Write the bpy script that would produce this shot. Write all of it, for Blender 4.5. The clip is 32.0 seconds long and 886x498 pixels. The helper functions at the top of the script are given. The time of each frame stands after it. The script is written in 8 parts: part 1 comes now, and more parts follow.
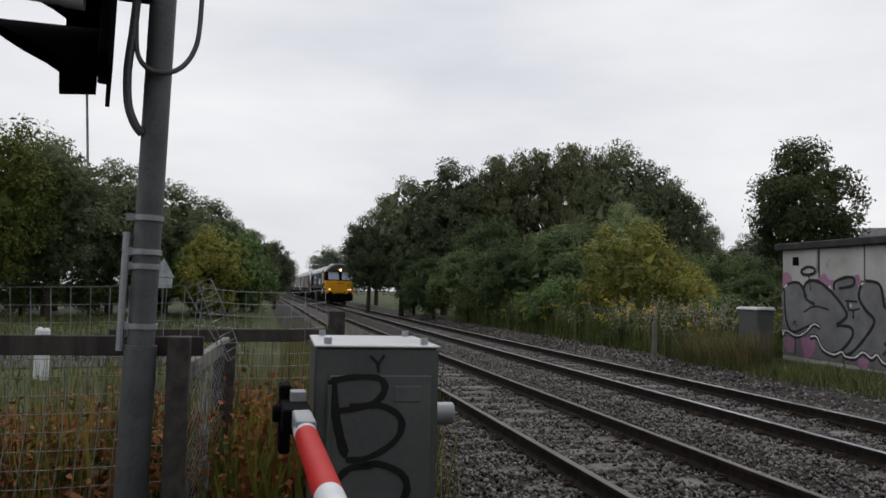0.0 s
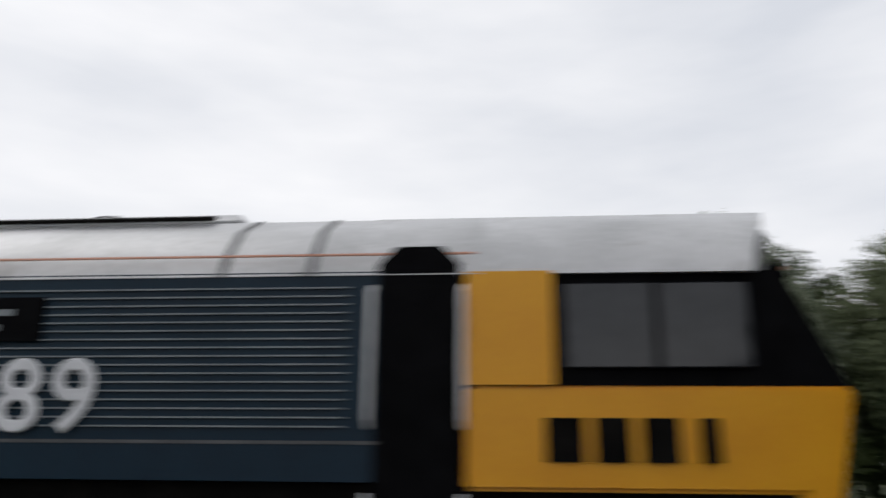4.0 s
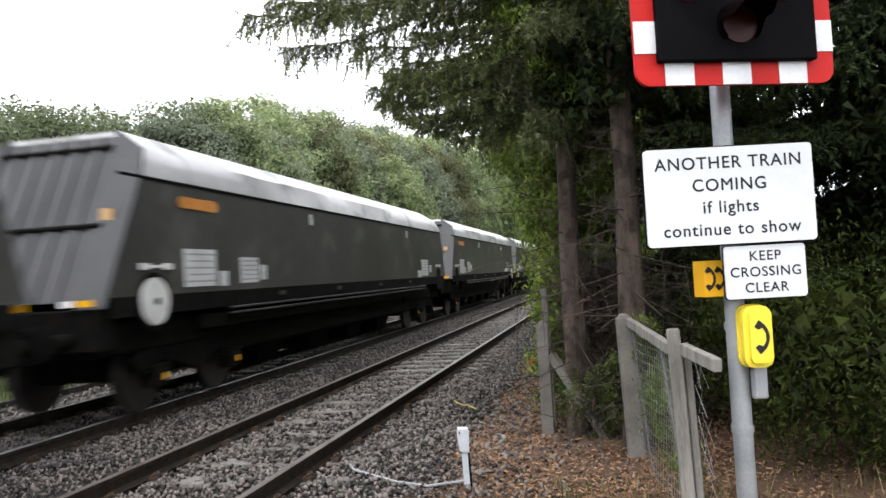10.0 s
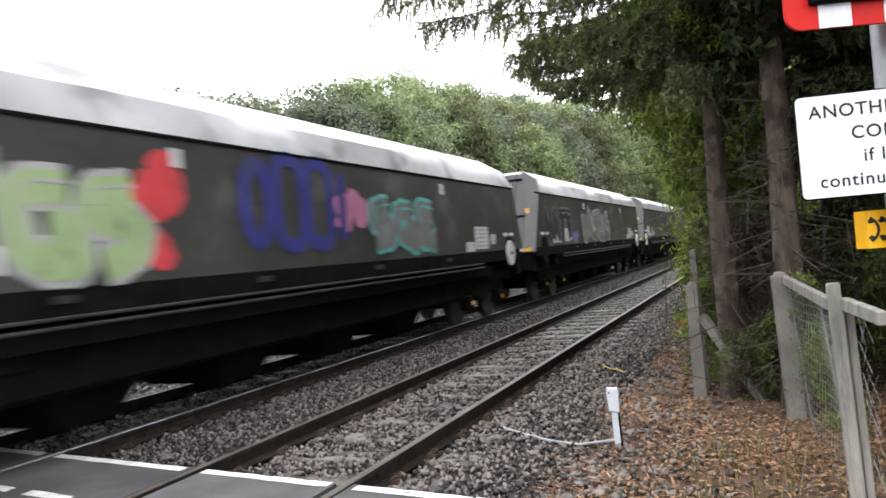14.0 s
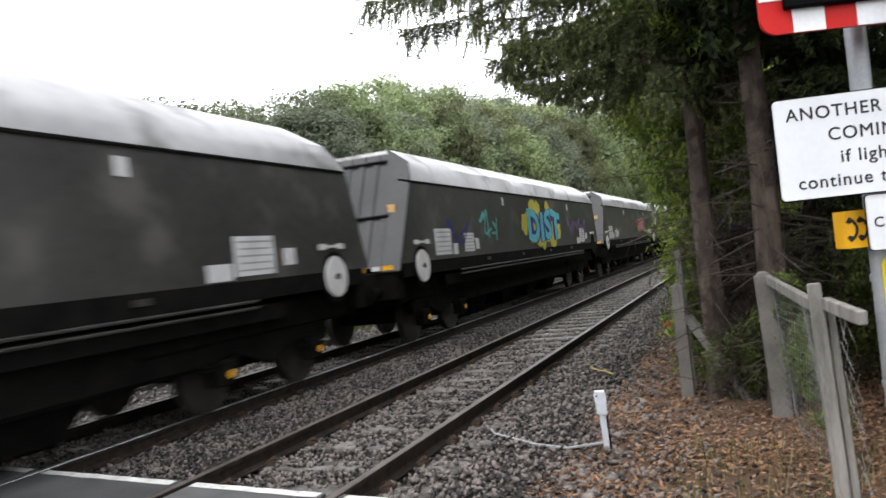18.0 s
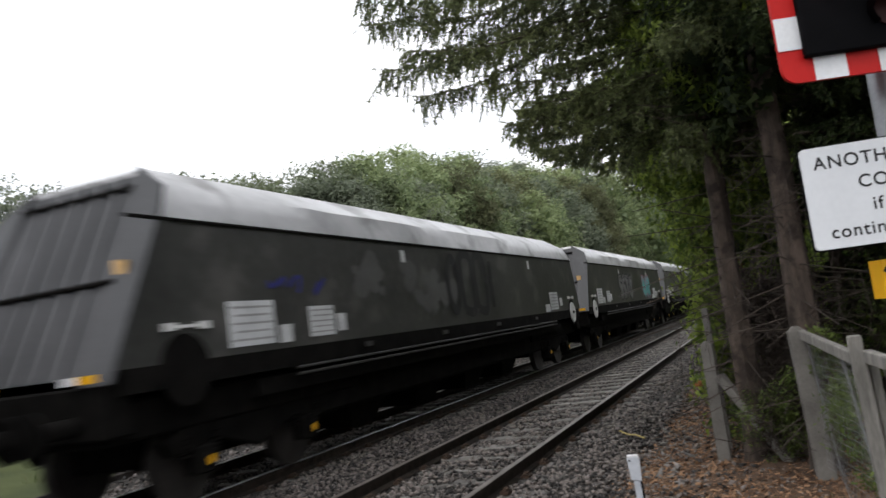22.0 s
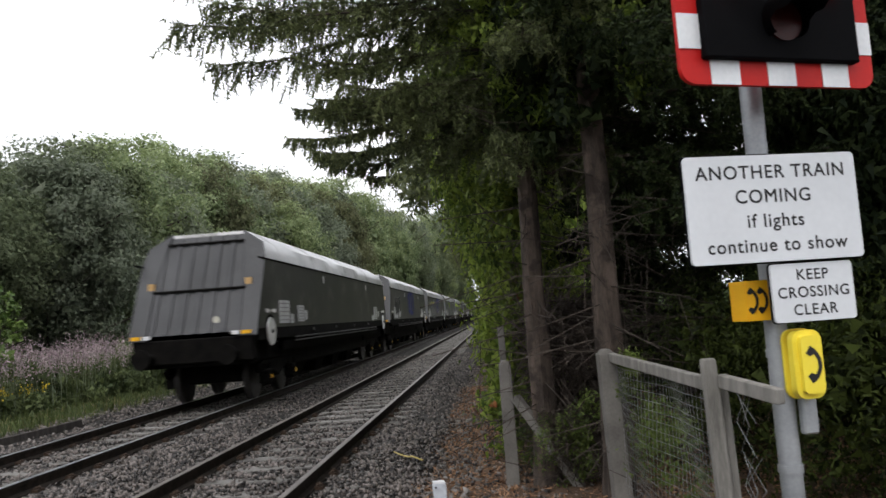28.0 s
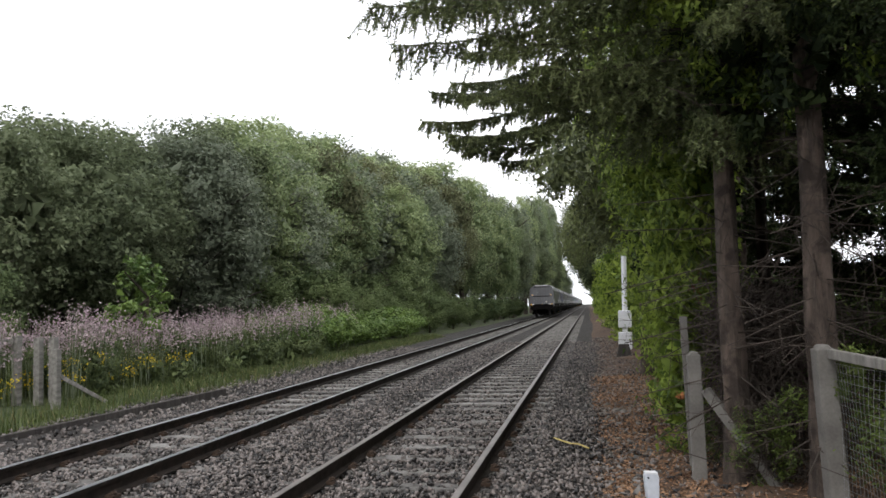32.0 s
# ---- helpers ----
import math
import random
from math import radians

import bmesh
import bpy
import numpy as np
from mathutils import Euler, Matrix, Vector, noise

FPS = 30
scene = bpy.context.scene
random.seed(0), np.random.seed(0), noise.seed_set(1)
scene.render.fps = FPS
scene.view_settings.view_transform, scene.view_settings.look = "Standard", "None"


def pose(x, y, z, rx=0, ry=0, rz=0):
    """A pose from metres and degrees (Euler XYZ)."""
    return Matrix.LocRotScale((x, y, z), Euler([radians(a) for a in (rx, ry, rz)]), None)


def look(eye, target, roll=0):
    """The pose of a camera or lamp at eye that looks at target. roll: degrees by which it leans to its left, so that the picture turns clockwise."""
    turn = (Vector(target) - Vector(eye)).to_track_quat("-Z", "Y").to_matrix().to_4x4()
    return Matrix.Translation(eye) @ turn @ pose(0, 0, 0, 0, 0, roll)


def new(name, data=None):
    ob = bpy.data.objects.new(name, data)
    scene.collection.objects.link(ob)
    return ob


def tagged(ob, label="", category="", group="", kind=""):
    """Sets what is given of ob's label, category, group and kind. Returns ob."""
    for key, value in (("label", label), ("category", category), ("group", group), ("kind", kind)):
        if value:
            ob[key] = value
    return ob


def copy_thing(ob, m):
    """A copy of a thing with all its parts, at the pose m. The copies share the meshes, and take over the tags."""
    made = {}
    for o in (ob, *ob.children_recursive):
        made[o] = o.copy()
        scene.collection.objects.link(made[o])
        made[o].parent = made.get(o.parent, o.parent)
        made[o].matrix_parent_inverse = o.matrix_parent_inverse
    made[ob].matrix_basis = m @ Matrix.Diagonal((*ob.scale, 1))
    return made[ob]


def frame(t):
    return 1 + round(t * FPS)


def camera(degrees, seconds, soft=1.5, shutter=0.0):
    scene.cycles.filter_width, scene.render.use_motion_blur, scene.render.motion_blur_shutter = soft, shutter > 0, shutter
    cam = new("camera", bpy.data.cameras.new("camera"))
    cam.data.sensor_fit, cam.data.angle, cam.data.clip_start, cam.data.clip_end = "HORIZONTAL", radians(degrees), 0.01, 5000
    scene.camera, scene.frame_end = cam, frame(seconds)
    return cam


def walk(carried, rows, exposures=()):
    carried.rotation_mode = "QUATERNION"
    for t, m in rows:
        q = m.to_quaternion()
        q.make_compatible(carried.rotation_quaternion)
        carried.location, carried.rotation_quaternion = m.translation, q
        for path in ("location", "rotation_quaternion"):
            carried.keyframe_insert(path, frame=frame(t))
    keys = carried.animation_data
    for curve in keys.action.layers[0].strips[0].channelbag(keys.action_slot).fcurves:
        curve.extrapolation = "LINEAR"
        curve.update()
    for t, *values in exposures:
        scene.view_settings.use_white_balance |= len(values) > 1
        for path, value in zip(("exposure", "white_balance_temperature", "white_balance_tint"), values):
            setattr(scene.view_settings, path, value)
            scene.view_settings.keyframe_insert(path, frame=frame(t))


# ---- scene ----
cam = camera(60.0, 32.0, soft=1.5, shutter=0.35)
PATH = [
    (0, (2.802, 0.923, 1.520), (2.340, -1.021, 1.629), 1.4),
    (0.5, (2.798, 0.929, 1.496), (2.324, -1.014, 1.543), 1.7),
    (1, (2.777, 0.933, 1.473), (2.235, -0.992, 1.498), 2.2),
    (1.5, (2.754, 0.940, 1.482), (2.175, -0.973, 1.539), 3.2),
    (2, (2.730, 1.003, 1.496), (2.095, -0.892, 1.572), 2.4),
    (2.5, (2.751, 1.028, 1.503), (2.093, -0.856, 1.637), 3.1),
    (4.5, (2.717, 0.843, 1.638), (1.036, 1.860, 2.012), -4.0),
    (4.6, (2.704, 0.842, 1.632), (1.152, 2.083, 1.940), -4.3),
    (4.8, (2.680, 0.840, 1.620), (1.412, 2.369, 1.856), -4.9),
    (5, (2.631, 0.839, 1.663), (1.616, 2.548, 1.885), -4.7),
    (5.5, (2.718, 0.945, 1.637), (1.977, 2.799, 1.750), -3.3),
    (6, (2.734, 1.015, 1.616), (2.186, 2.935, 1.723), -3.3),
    (6.5, (2.751, 1.017, 1.603), (2.315, 2.965, 1.728), -2.4),
    (7, (2.755, 1.029, 1.610), (2.376, 2.988, 1.746), -2.8),
    (7.5, (2.742, 1.005, 1.623), (2.333, 2.957, 1.768), -3.9),
    (8, (2.737, 0.996, 1.603), (2.386, 2.956, 1.781), -2.3),
    (8.5, (2.752, 0.978, 1.624), (2.396, 2.944, 1.721), -4.4),
    (9, (2.782, 1.035, 1.572), (2.388, 2.996, 1.619), -2.9),
    (9.5, (2.784, 0.969, 1.587), (2.402, 2.932, 1.640), -5.2),
    (10, (2.796, 1.038, 1.577), (2.376, 2.993, 1.643), -3.2),
    (10.5, (2.781, 0.985, 1.560), (2.290, 2.922, 1.640), -3.4),
    (11, (2.791, 0.955, 1.565), (2.207, 2.866, 1.651), -3.4),
    (11.5, (2.804, 0.952, 1.563), (2.283, 2.880, 1.668), -3.8),
    (12, (2.804, 0.876, 1.542), (2.236, 2.790, 1.651), -2.8),
    (12.5, (2.822, 0.877, 1.528), (2.318, 2.812, 1.571), -3.6),
    (13, (2.823, 0.901, 1.544), (2.170, 2.791, 1.479), -2.4),
    (13.5, (2.792, 0.816, 1.530), (1.989, 2.647, 1.477), -2.4),
    (14, (2.810, 0.887, 1.528), (2.036, 2.731, 1.543), -4.9),
    (14.5, (2.817, 0.806, 1.530), (1.908, 2.588, 1.497), -7.6),
    (16.5, (2.808, 0.896, 1.552), (1.902, 2.678, 1.566), -5.8),
    (17, (2.816, 0.880, 1.535), (2.003, 2.706, 1.589), -7.1),
    (17.5, (2.823, 0.918, 1.534), (2.009, 2.744, 1.550), -7.3),
    (18, (2.844, 0.887, 1.555), (2.098, 2.742, 1.576), -6.1),
    (18.5, (2.846, 0.904, 1.533), (2.204, 2.796, 1.626), -3.8),
    (19, (2.841, 0.882, 1.542), (2.183, 2.768, 1.626), -6.0),
    (19.5, (2.832, 0.855, 1.552), (2.109, 2.717, 1.645), -6.1),
    (20, (2.760, 0.863, 1.538), (1.881, 2.651, 1.711), -9.2),
    (20.5, (2.740, 0.897, 1.531), (1.757, 2.632, 1.682), -11.3),
    (21, (2.740, 0.886, 1.527), (1.790, 2.634, 1.728), -10.1),
    (21.5, (2.761, 0.923, 1.529), (1.868, 2.701, 1.738), -9.2),
    (22, (2.780, 0.958, 1.526), (2.013, 2.794, 1.725), -7.6),
    (22.5, (2.792, 0.993, 1.524), (2.140, 2.873, 1.726), -7.1),
    (23, (2.781, 0.920, 1.539), (1.987, 2.745, 1.734), -8.7),
    (23.5, (2.761, 0.926, 1.528), (1.971, 2.757, 1.684), -7.9),
    (24, (2.763, 0.927, 1.542), (1.951, 2.748, 1.688), -7.7),
    (24.5, (2.748, 0.969, 1.529), (1.934, 2.790, 1.677), -8.4),
    (25, (2.758, 0.973, 1.525), (1.938, 2.790, 1.685), -8.1),
    (25.5, (2.772, 0.934, 1.534), (1.953, 2.750, 1.711), -7.0),
    (26, (2.813, 0.985, 1.524), (1.943, 2.783, 1.620), -6.1),
    (26.5, (2.881, 1.249, 1.514), (2.379, 3.184, 1.570), -4.4),
    (28.5, (1.656, 1.606, 1.497), (1.552, 3.594, 1.686), -4.4),
    (29, (1.415, 1.547, 1.560), (1.339, 3.540, 1.696), -5.3),
    (29.5, (1.285, 1.625, 1.569), (1.268, 3.605, 1.851), -4.9),
    (30, (1.233, 1.628, 1.558), (1.064, 3.613, 1.737), -3.6),
    (30.5, (1.254, 1.622, 1.544), (1.138, 3.606, 1.770), -2.7),
    (31, (1.257, 1.678, 1.574), (1.136, 3.656, 1.842), -2.5),
    (31.5, (1.210, 1.490, 1.592), (0.899, 3.457, 1.774), -3.5),
    (32, (1.118, 1.552, 1.520), (0.751, 3.511, 1.670), -1.7),
]
EXPO = [(0, 0.0), (1, 0.0), (1.8, 0.06), (2.5, 0.08), (4.6, 0.15), (5.2, 0.6), (6.2, 1.1), (8, 1.18), (9, 1.6), (10, 1.8), (11, 1.55), (12, 1.4), (13, 1.75), (14, 2.0), (15, 1.9), (17, 1.72), (18, 1.65), (20, 1.22), (21, 1.0), (23, 1.0), (24, 1.1), (26.2, 1.2), (27.5, 1.05), (29, 0.92), (31, 0.95), (32, 1.2)]
walk(cam, [(t, look(eye, target, roll)) for t, eye, target, roll in PATH], EXPO)

# ---- light: overcast sky ----
world = bpy.data.worlds.new("overcast")
scene.world = world
world.use_nodes = True
wn, wl = world.node_tree.nodes, world.node_tree.links
sky = wn.new("ShaderNodeTexSky")
sky.sky_type, sky.sun_disc = "NISHITA", False
sky.sun_elevation, sky.sun_rotation = radians(50), radians(160)
sky.air_density, sky.dust_density, sky.ozone_density = 1.0, 5.0, 1.0
geo = wn.new("ShaderNodeTexCoord")
cloud = wn.new("ShaderNodeTexNoise")
cloud.inputs["Scale"].default_value, cloud.inputs["Detail"].default_value = 2.2, 6.0
stretch = wn.new("ShaderNodeMapping")
stretch.inputs["Scale"].default_value = (1.0, 1.0, 3.5)
ramp = wn.new("ShaderNodeValToRGB")
ramp.color_ramp.elements[0].position, ramp.color_ramp.elements[0].color = 0.30, (6.8, 7.05, 7.6, 1)
ramp.color_ramp.elements[1].position, ramp.color_ramp.elements[1].color = 0.72, (9.4, 9.4, 9.6, 1)
mixer = wn.new("ShaderNodeMixRGB")
mixer.inputs[0].default_value = 0.93
wl.new(geo.outputs["Generated"], stretch.inputs["Vector"])
wl.new(stretch.outputs[0], cloud.inputs["Vector"])
wl.new(cloud.outputs[0], ramp.inputs[0])
wl.new(sky.outputs[0], mixer.inputs[1])
wl.new(ramp.outputs[0], mixer.inputs[2])
wl.new(mixer.outputs[0], wn["Background"].inputs["Color"])
wn["Background"].inputs["Strength"].default_value = 0.10
sun = new("sun", bpy.data.lights.new("sun", "SUN"))
sun.data.energy, sun.data.angle, sun.data.color = 0.5, radians(25), (1.0, 0.97, 0.93)
sun.matrix_world = look((-10, -25, 40), (0, 0, 0))

# ---- helpers for building ----
def material(name, dark, light, rough=0.8, metal=0.0, scale=6.0, fine=60.0, bump=0.15, coords="Object", island=0.0, spec=0.4, blotch=None, thin=0.0, each=0.0, stretch_to=(1, 1, 1), dist=0.01):
    """Two-scale noise between two colours, with fine relief; island: how much each loose piece or object varies."""
    m = bpy.data.materials.new(name)
    m.use_nodes = True
    n, l = m.node_tree.nodes, m.node_tree.links
    b = n["Principled BSDF"]
    tc = n.new("ShaderNodeTexCoord")
    mp = n.new("ShaderNodeMapping")
    mp.inputs["Scale"].default_value = stretch_to
    l.new(tc.outputs[coords], mp.inputs["Vector"])
    big = n.new("ShaderNodeTexNoise")
    big.inputs["Scale"].default_value, big.inputs["Detail"].default_value = scale, 5
    small = n.new("ShaderNodeTexNoise")
    small.inputs["Scale"].default_value, small.inputs["Detail"].default_value = fine, 4
    for t in (big, small):
        l.new(mp.outputs[0], t.inputs["Vector"])
    add = n.new("ShaderNodeMath")
    add.operation = "MULTIPLY_ADD"
    l.new(small.outputs[0], add.inputs[0])
    add.inputs[1].default_value = 0.5
    half = n.new("ShaderNodeMath")
    half.operation = "MULTIPLY_ADD"
    l.new(big.outputs[0], half.inputs[0])
    half.inputs[1].default_value, half.inputs[2].default_value = 1.4, -0.45
    l.new(half.outputs[0], add.inputs[2])
    fac = add.outputs[0]
    if island:
        src = n.new("ShaderNodeNewGeometry")
        var = n.new("ShaderNodeMath")
        var.operation = "MULTIPLY_ADD"
        l.new(src.outputs["Random Per Island"], var.inputs[0])
        var.inputs[1].default_value = island
        shift = n.new("ShaderNodeMath")
        shift.operation = "SUBTRACT"
        l.new(fac, shift.inputs[0])
        shift.inputs[1].default_value = island / 2
        l.new(shift.outputs[0], var.inputs[2])
        fac = var.outputs[0]
    if each:
        info = n.new("ShaderNodeObjectInfo")
        own = n.new("ShaderNodeMath")
        own.operation = "MULTIPLY_ADD"
        l.new(info.outputs["Random"], own.inputs[0])
        own.inputs[1].default_value = each
        less = n.new("ShaderNodeMath")
        less.operation = "SUBTRACT"
        l.new(fac, less.inputs[0])
        less.inputs[1].default_value = each / 2
        l.new(less.outputs[0], own.inputs[2])
        fac = own.outputs[0]
    r = n.new("ShaderNodeValToRGB")
    r.color_ramp.elements[0].color, r.color_ramp.elements[1].color = (*dark, 1), (*light, 1)
    r.color_ramp.elements[0].position, r.color_ramp.elements[1].position = 0.15, 0.85
    l.new(fac, r.inputs[0])
    colour = r.outputs[0]
    if blotch:
        bn = n.new("ShaderNodeTexNoise")
        bn.inputs["Scale"].default_value, bn.inputs["Detail"].default_value = blotch[1], 8
        l.new(tc.outputs[coords], bn.inputs["Vector"])
        br = n.new("ShaderNodeValToRGB")
        br.color_ramp.elements[0].position, br.color_ramp.elements[1].position = blotch[2], blotch[2] + 0.12
        l.new(bn.outputs[0], br.inputs[0])
        mx = n.new("ShaderNodeMixRGB")
        l.new(br.outputs[0], mx.inputs[0])
        l.new(colour, mx.inputs[1])
        mx.inputs[2].default_value = (*blotch[0], 1)
        colour = mx.outputs[0]
    l.new(colour, b.inputs["Base Color"])
    b.inputs["Roughness"].default_value, b.inputs["Metallic"].default_value = rough, metal
    b.inputs["Specular IOR Level"].default_value = spec
    if bump:
        bp = n.new("ShaderNodeBump")
        bp.inputs["Strength"].default_value, bp.inputs["Distance"].default_value = bump, dist
        l.new(add.outputs[0], bp.inputs["Height"])
        l.new(bp.outputs[0], b.inputs["Normal"])
    if thin:
        tr = n.new("ShaderNodeBsdfTranslucent")
        l.new(colour, tr.inputs["Color"])
        ms = n.new("ShaderNodeMixShader")
        ms.inputs[0].default_value = thin
        l.new(b.outputs[0], ms.inputs[1])
        l.new(tr.outputs[0], ms.inputs[2])
        l.new(ms.outputs[0], n["Material Output"].inputs["Surface"])
    return m


def glow(name, colour, strength):
    m = bpy.data.materials.new(name)
    m.use_nodes = True
    b = m.node_tree.nodes["Principled BSDF"]
    b.inputs["Base Color"].default_value = (*colour, 1)
    b.inputs["Emission Color"].default_value = (*colour, 1)
    b.inputs["Emission Strength"].default_value = strength
    return m


def box(bm, c, s, m=None, taper=(1, 1)):
    """A box of size s at centre c; taper shrinks its top; m turns it about its centre."""
    vs = bmesh.ops.create_cube(bm, size=1.0)["verts"]
    for v in vs:
        k = taper if v.co.z > 0 else (1, 1)
        v.co = Vector((v.co.x * s[0] * k[0], v.co.y * s[1] * k[1], v.co.z * s[2]))
        if m:
            v.co = m @ v.co
        v.co += Vector(c)
    return vs


def rod(bm, a, b, r, r2=None, seg=10, caps=True):
    """A round bar from a to b."""
    a, b = Vector(a), Vector(b)
    d = b - a
    q = d.to_track_quat("Z", "Y").to_matrix().to_4x4()
    return bmesh.ops.create_cone(bm, cap_ends=caps, segments=seg, radius1=r, radius2=r if r2 is None else r2, depth=d.length, matrix=Matrix.Translation((a + b) / 2) @ q)["verts"]


def tube(bm, pts, r, seg=8):
    """One unbroken round tube along the points."""
    pts = [Vector(p) for p in pts]
    rings = []
    u = (pts[1] - pts[0]).normalized().cross(Vector((0.31, 0.52, 0.8))).normalized()
    for i, p in enumerate(pts):
        d = (pts[min(i + 1, len(pts) - 1)] - pts[max(i - 1, 0)]).normalized()
        u = (u - d * u.dot(d)).normalized()
        w = d.cross(u)
        rings.append([bm.verts.new(p + (u * math.cos(2 * math.pi * j / seg) + w * math.sin(2 * math.pi * j / seg)) * r) for j in range(seg)])
    for a, b in zip(rings, rings[1:]):
        for j in range(seg):
            bm.faces.new((a[j], a[(j + 1) % seg], b[(j + 1) % seg], b[j]))
    bm.faces.new(rings[0][::-1])
    bm.faces.new(rings[-1])


def prism(bm, outline, y0, y1, axis="y"):
    """An outline of (x, z) pairs drawn out along y (or of (y, z) along x)."""
    def at(p, k):
        return (p[0], k, p[1]) if axis == "y" else (k, p[0], p[1])
    a = [bm.verts.new(at(p, y0)) for p in outline]
    b = [bm.verts.new(at(p, y1)) for p in outline]
    n = len(outline)
    for i in range(n):
        bm.faces.new((a[i], a[(i + 1) % n], b[(i + 1) % n], b[i]))
    bm.faces.new(a[::-1])
    bm.faces.new(b)
    return a + b


def soften(bm, w=0.01, seg=2, angle=40):
    bm.normal_update()
    es = [e for e in bm.edges if len(e.link_faces) == 2 and e.calc_face_angle(0) > radians(angle)]
    bmesh.ops.bevel(bm, geom=es, offset=w, segments=seg, affect="EDGES", clamp_overlap=True)


def finish(name, bm, mat, smooth=True):
    bmesh.ops.recalc_face_normals(bm, faces=bm.faces[:])
    me = bpy.data.meshes.new(name)
    bm.to_mesh(me)
    bm.free()
    for m in mat if isinstance(mat, (list, tuple)) else [mat]:
        me.materials.append(m)
    if smooth:
        me.shade_smooth()
        me.set_sharp_from_angle(angle=radians(35))
    return me


def part(name, bm, mat, parent, label="", smooth=True):
    ob = new(name, finish(name, bm, mat, smooth))
    ob.parent = parent
    if label:
        ob["label"] = label
    return ob


def piece(name, me, parent, m=None, label=""):
    ob = new(name, me)
    ob.parent = parent
    if m is not None:
        ob.matrix_basis = m
    if label:
        ob["label"] = label
    return ob


def thing(name, m, label, category, group="", kind=""):
    ob = new(name)
    ob.matrix_world = m
    ob.empty_display_size = 0.2
    return tagged(ob, label, category, group, kind)


def solid(name, bm, mat, label, category="", group="", kind="", m=None, smooth=True):
    ob = new(name, finish(name, bm, mat, smooth))
    if m is not None:
        ob.matrix_world = m
    return tagged(ob, label, category, group, kind)


def mesh_from(name, verts, faces, mats, which=None):
    """A mesh from numpy arrays: verts (n, 3), faces (m, k)."""
    me = bpy.data.meshes.new(name)
    k = faces.shape[1]
    me.vertices.add(len(verts))
    me.vertices.foreach_set("co", np.ascontiguousarray(verts, np.float32).ravel())
    me.loops.add(faces.size)
    me.loops.foreach_set("vertex_index", np.ascontiguousarray(faces, np.int32).ravel())
    me.polygons.add(len(faces))
    me.polygons.foreach_set("loop_start", np.arange(0, faces.size, k, dtype=np.int32))
    for m in mats:
        me.materials.append(m)
    if which is not None:
        me.polygons.foreach_set("material_index", np.ascontiguousarray(which, np.int32))
    me.update(calc_edges=True)
    me.validate()
    return me


def bend(y):
    """How far the line swings west, south of the crossing."""
    s = min(1.0, max(0.0, (-y - 16) / 50))
    return -0.12 * s * s * (3 - 2 * s)


def heading(y):
    return -math.degrees(math.atan((bend(y + 0.5) - bend(y - 0.5)) / 1.0))

# ---- materials ----
# bed near black: shade in the gaps between stones is in its colour
M_BALLAST = material("ballast_gap_shade", (0.009, 0.008, 0.007), (0.042, 0.036, 0.032), 0.95, scale=3.0, fine=26.0, bump=0.9, dist=0.05)
M_STONE = material("ballast_stone", (0.012, 0.010, 0.009), (0.182, 0.156, 0.142), 0.55, scale=1.2, fine=30, bump=0.3, island=1.5, spec=0.5)
M_SLEEPER = material("concrete_sleeper", (0.0528, 0.0493, 0.0449), (0.2112, 0.2024, 0.1892), 0.9, scale=3, fine=50, bump=0.25, blotch=((0.055, 0.048, 0.043), 5.0, 0.52), each=0.4)
M_RAILTOP = material("polished_rail", (0.30, 0.31, 0.33), (0.55, 0.56, 0.58), 0.28, 0.9, scale=2, fine=20, bump=0.03)
M_RAILDULL = material("worn_brown_rail_head", (0.075, 0.062, 0.054), (0.18, 0.155, 0.14), 0.45, 0.5, scale=2, fine=20, bump=0.05)
M_RAILSIDE = material("rusty_rail", (0.010, 0.008, 0.007), (0.034, 0.026, 0.021), 0.9, 0.0, spec=0.15, scale=8, fine=70, bump=0.3)
M_RUST = material("rusty_clip", (0.0250, 0.0150, 0.0100), (0.0650, 0.0400, 0.0250), 0.9, scale=10, fine=80)
M_SOIL = material("soil_and_litter", (0.034, 0.021, 0.014), (0.125, 0.075, 0.046), 0.95, scale=1.4, fine=22, bump=0.9, dist=0.04)
M_GRASSBED = material("grass_ground", (0.022, 0.034, 0.010), (0.075, 0.09, 0.03), 0.95, scale=0.6, fine=18, bump=0.8, dist=0.05)
M_ASPHALT = material("worn_asphalt", (0.030, 0.030, 0.032), (0.085, 0.085, 0.088), 0.9, scale=1.5, fine=140, bump=0.5, dist=0.006)
M_PANEL = material("crossing_panel", (0.045, 0.045, 0.046), (0.11, 0.11, 0.112), 0.75, scale=2, fine=90, bump=0.3)
M_LINE = material("road_paint", (0.40, 0.40, 0.39), (0.74, 0.74, 0.72), 0.75, scale=5, fine=60, bump=0.2, blotch=((0.10, 0.10, 0.10), 14.0, 0.60))
M_SLAB = material("pale_broken_stone", (0.085, 0.080, 0.074), (0.24, 0.225, 0.21), 0.8, scale=2.0, fine=30, bump=0.4, island=0.6)
M_TIMBER = material("grey_timber", (0.10, 0.095, 0.085), (0.30, 0.285, 0.26), 0.9, scale=3, fine=40, bump=0.5, stretch_to=(4, 4, 0.5))
M_TIMBER_DARK = material("dark_timber", (0.025, 0.022, 0.020), (0.085, 0.075, 0.068), 0.9, scale=3, fine=40, bump=0.5, stretch_to=(4, 4, 0.5))
M_CONCRETE = material("fence_concrete", (0.0976, 0.0918, 0.0833), (0.2066, 0.1952, 0.1779), 0.92, scale=3, fine=45, bump=0.35)
M_WIRE = material("galvanised_wire", (0.20, 0.205, 0.21), (0.38, 0.38, 0.39), 0.55, 0.6, scale=9, fine=80, bump=0.0)
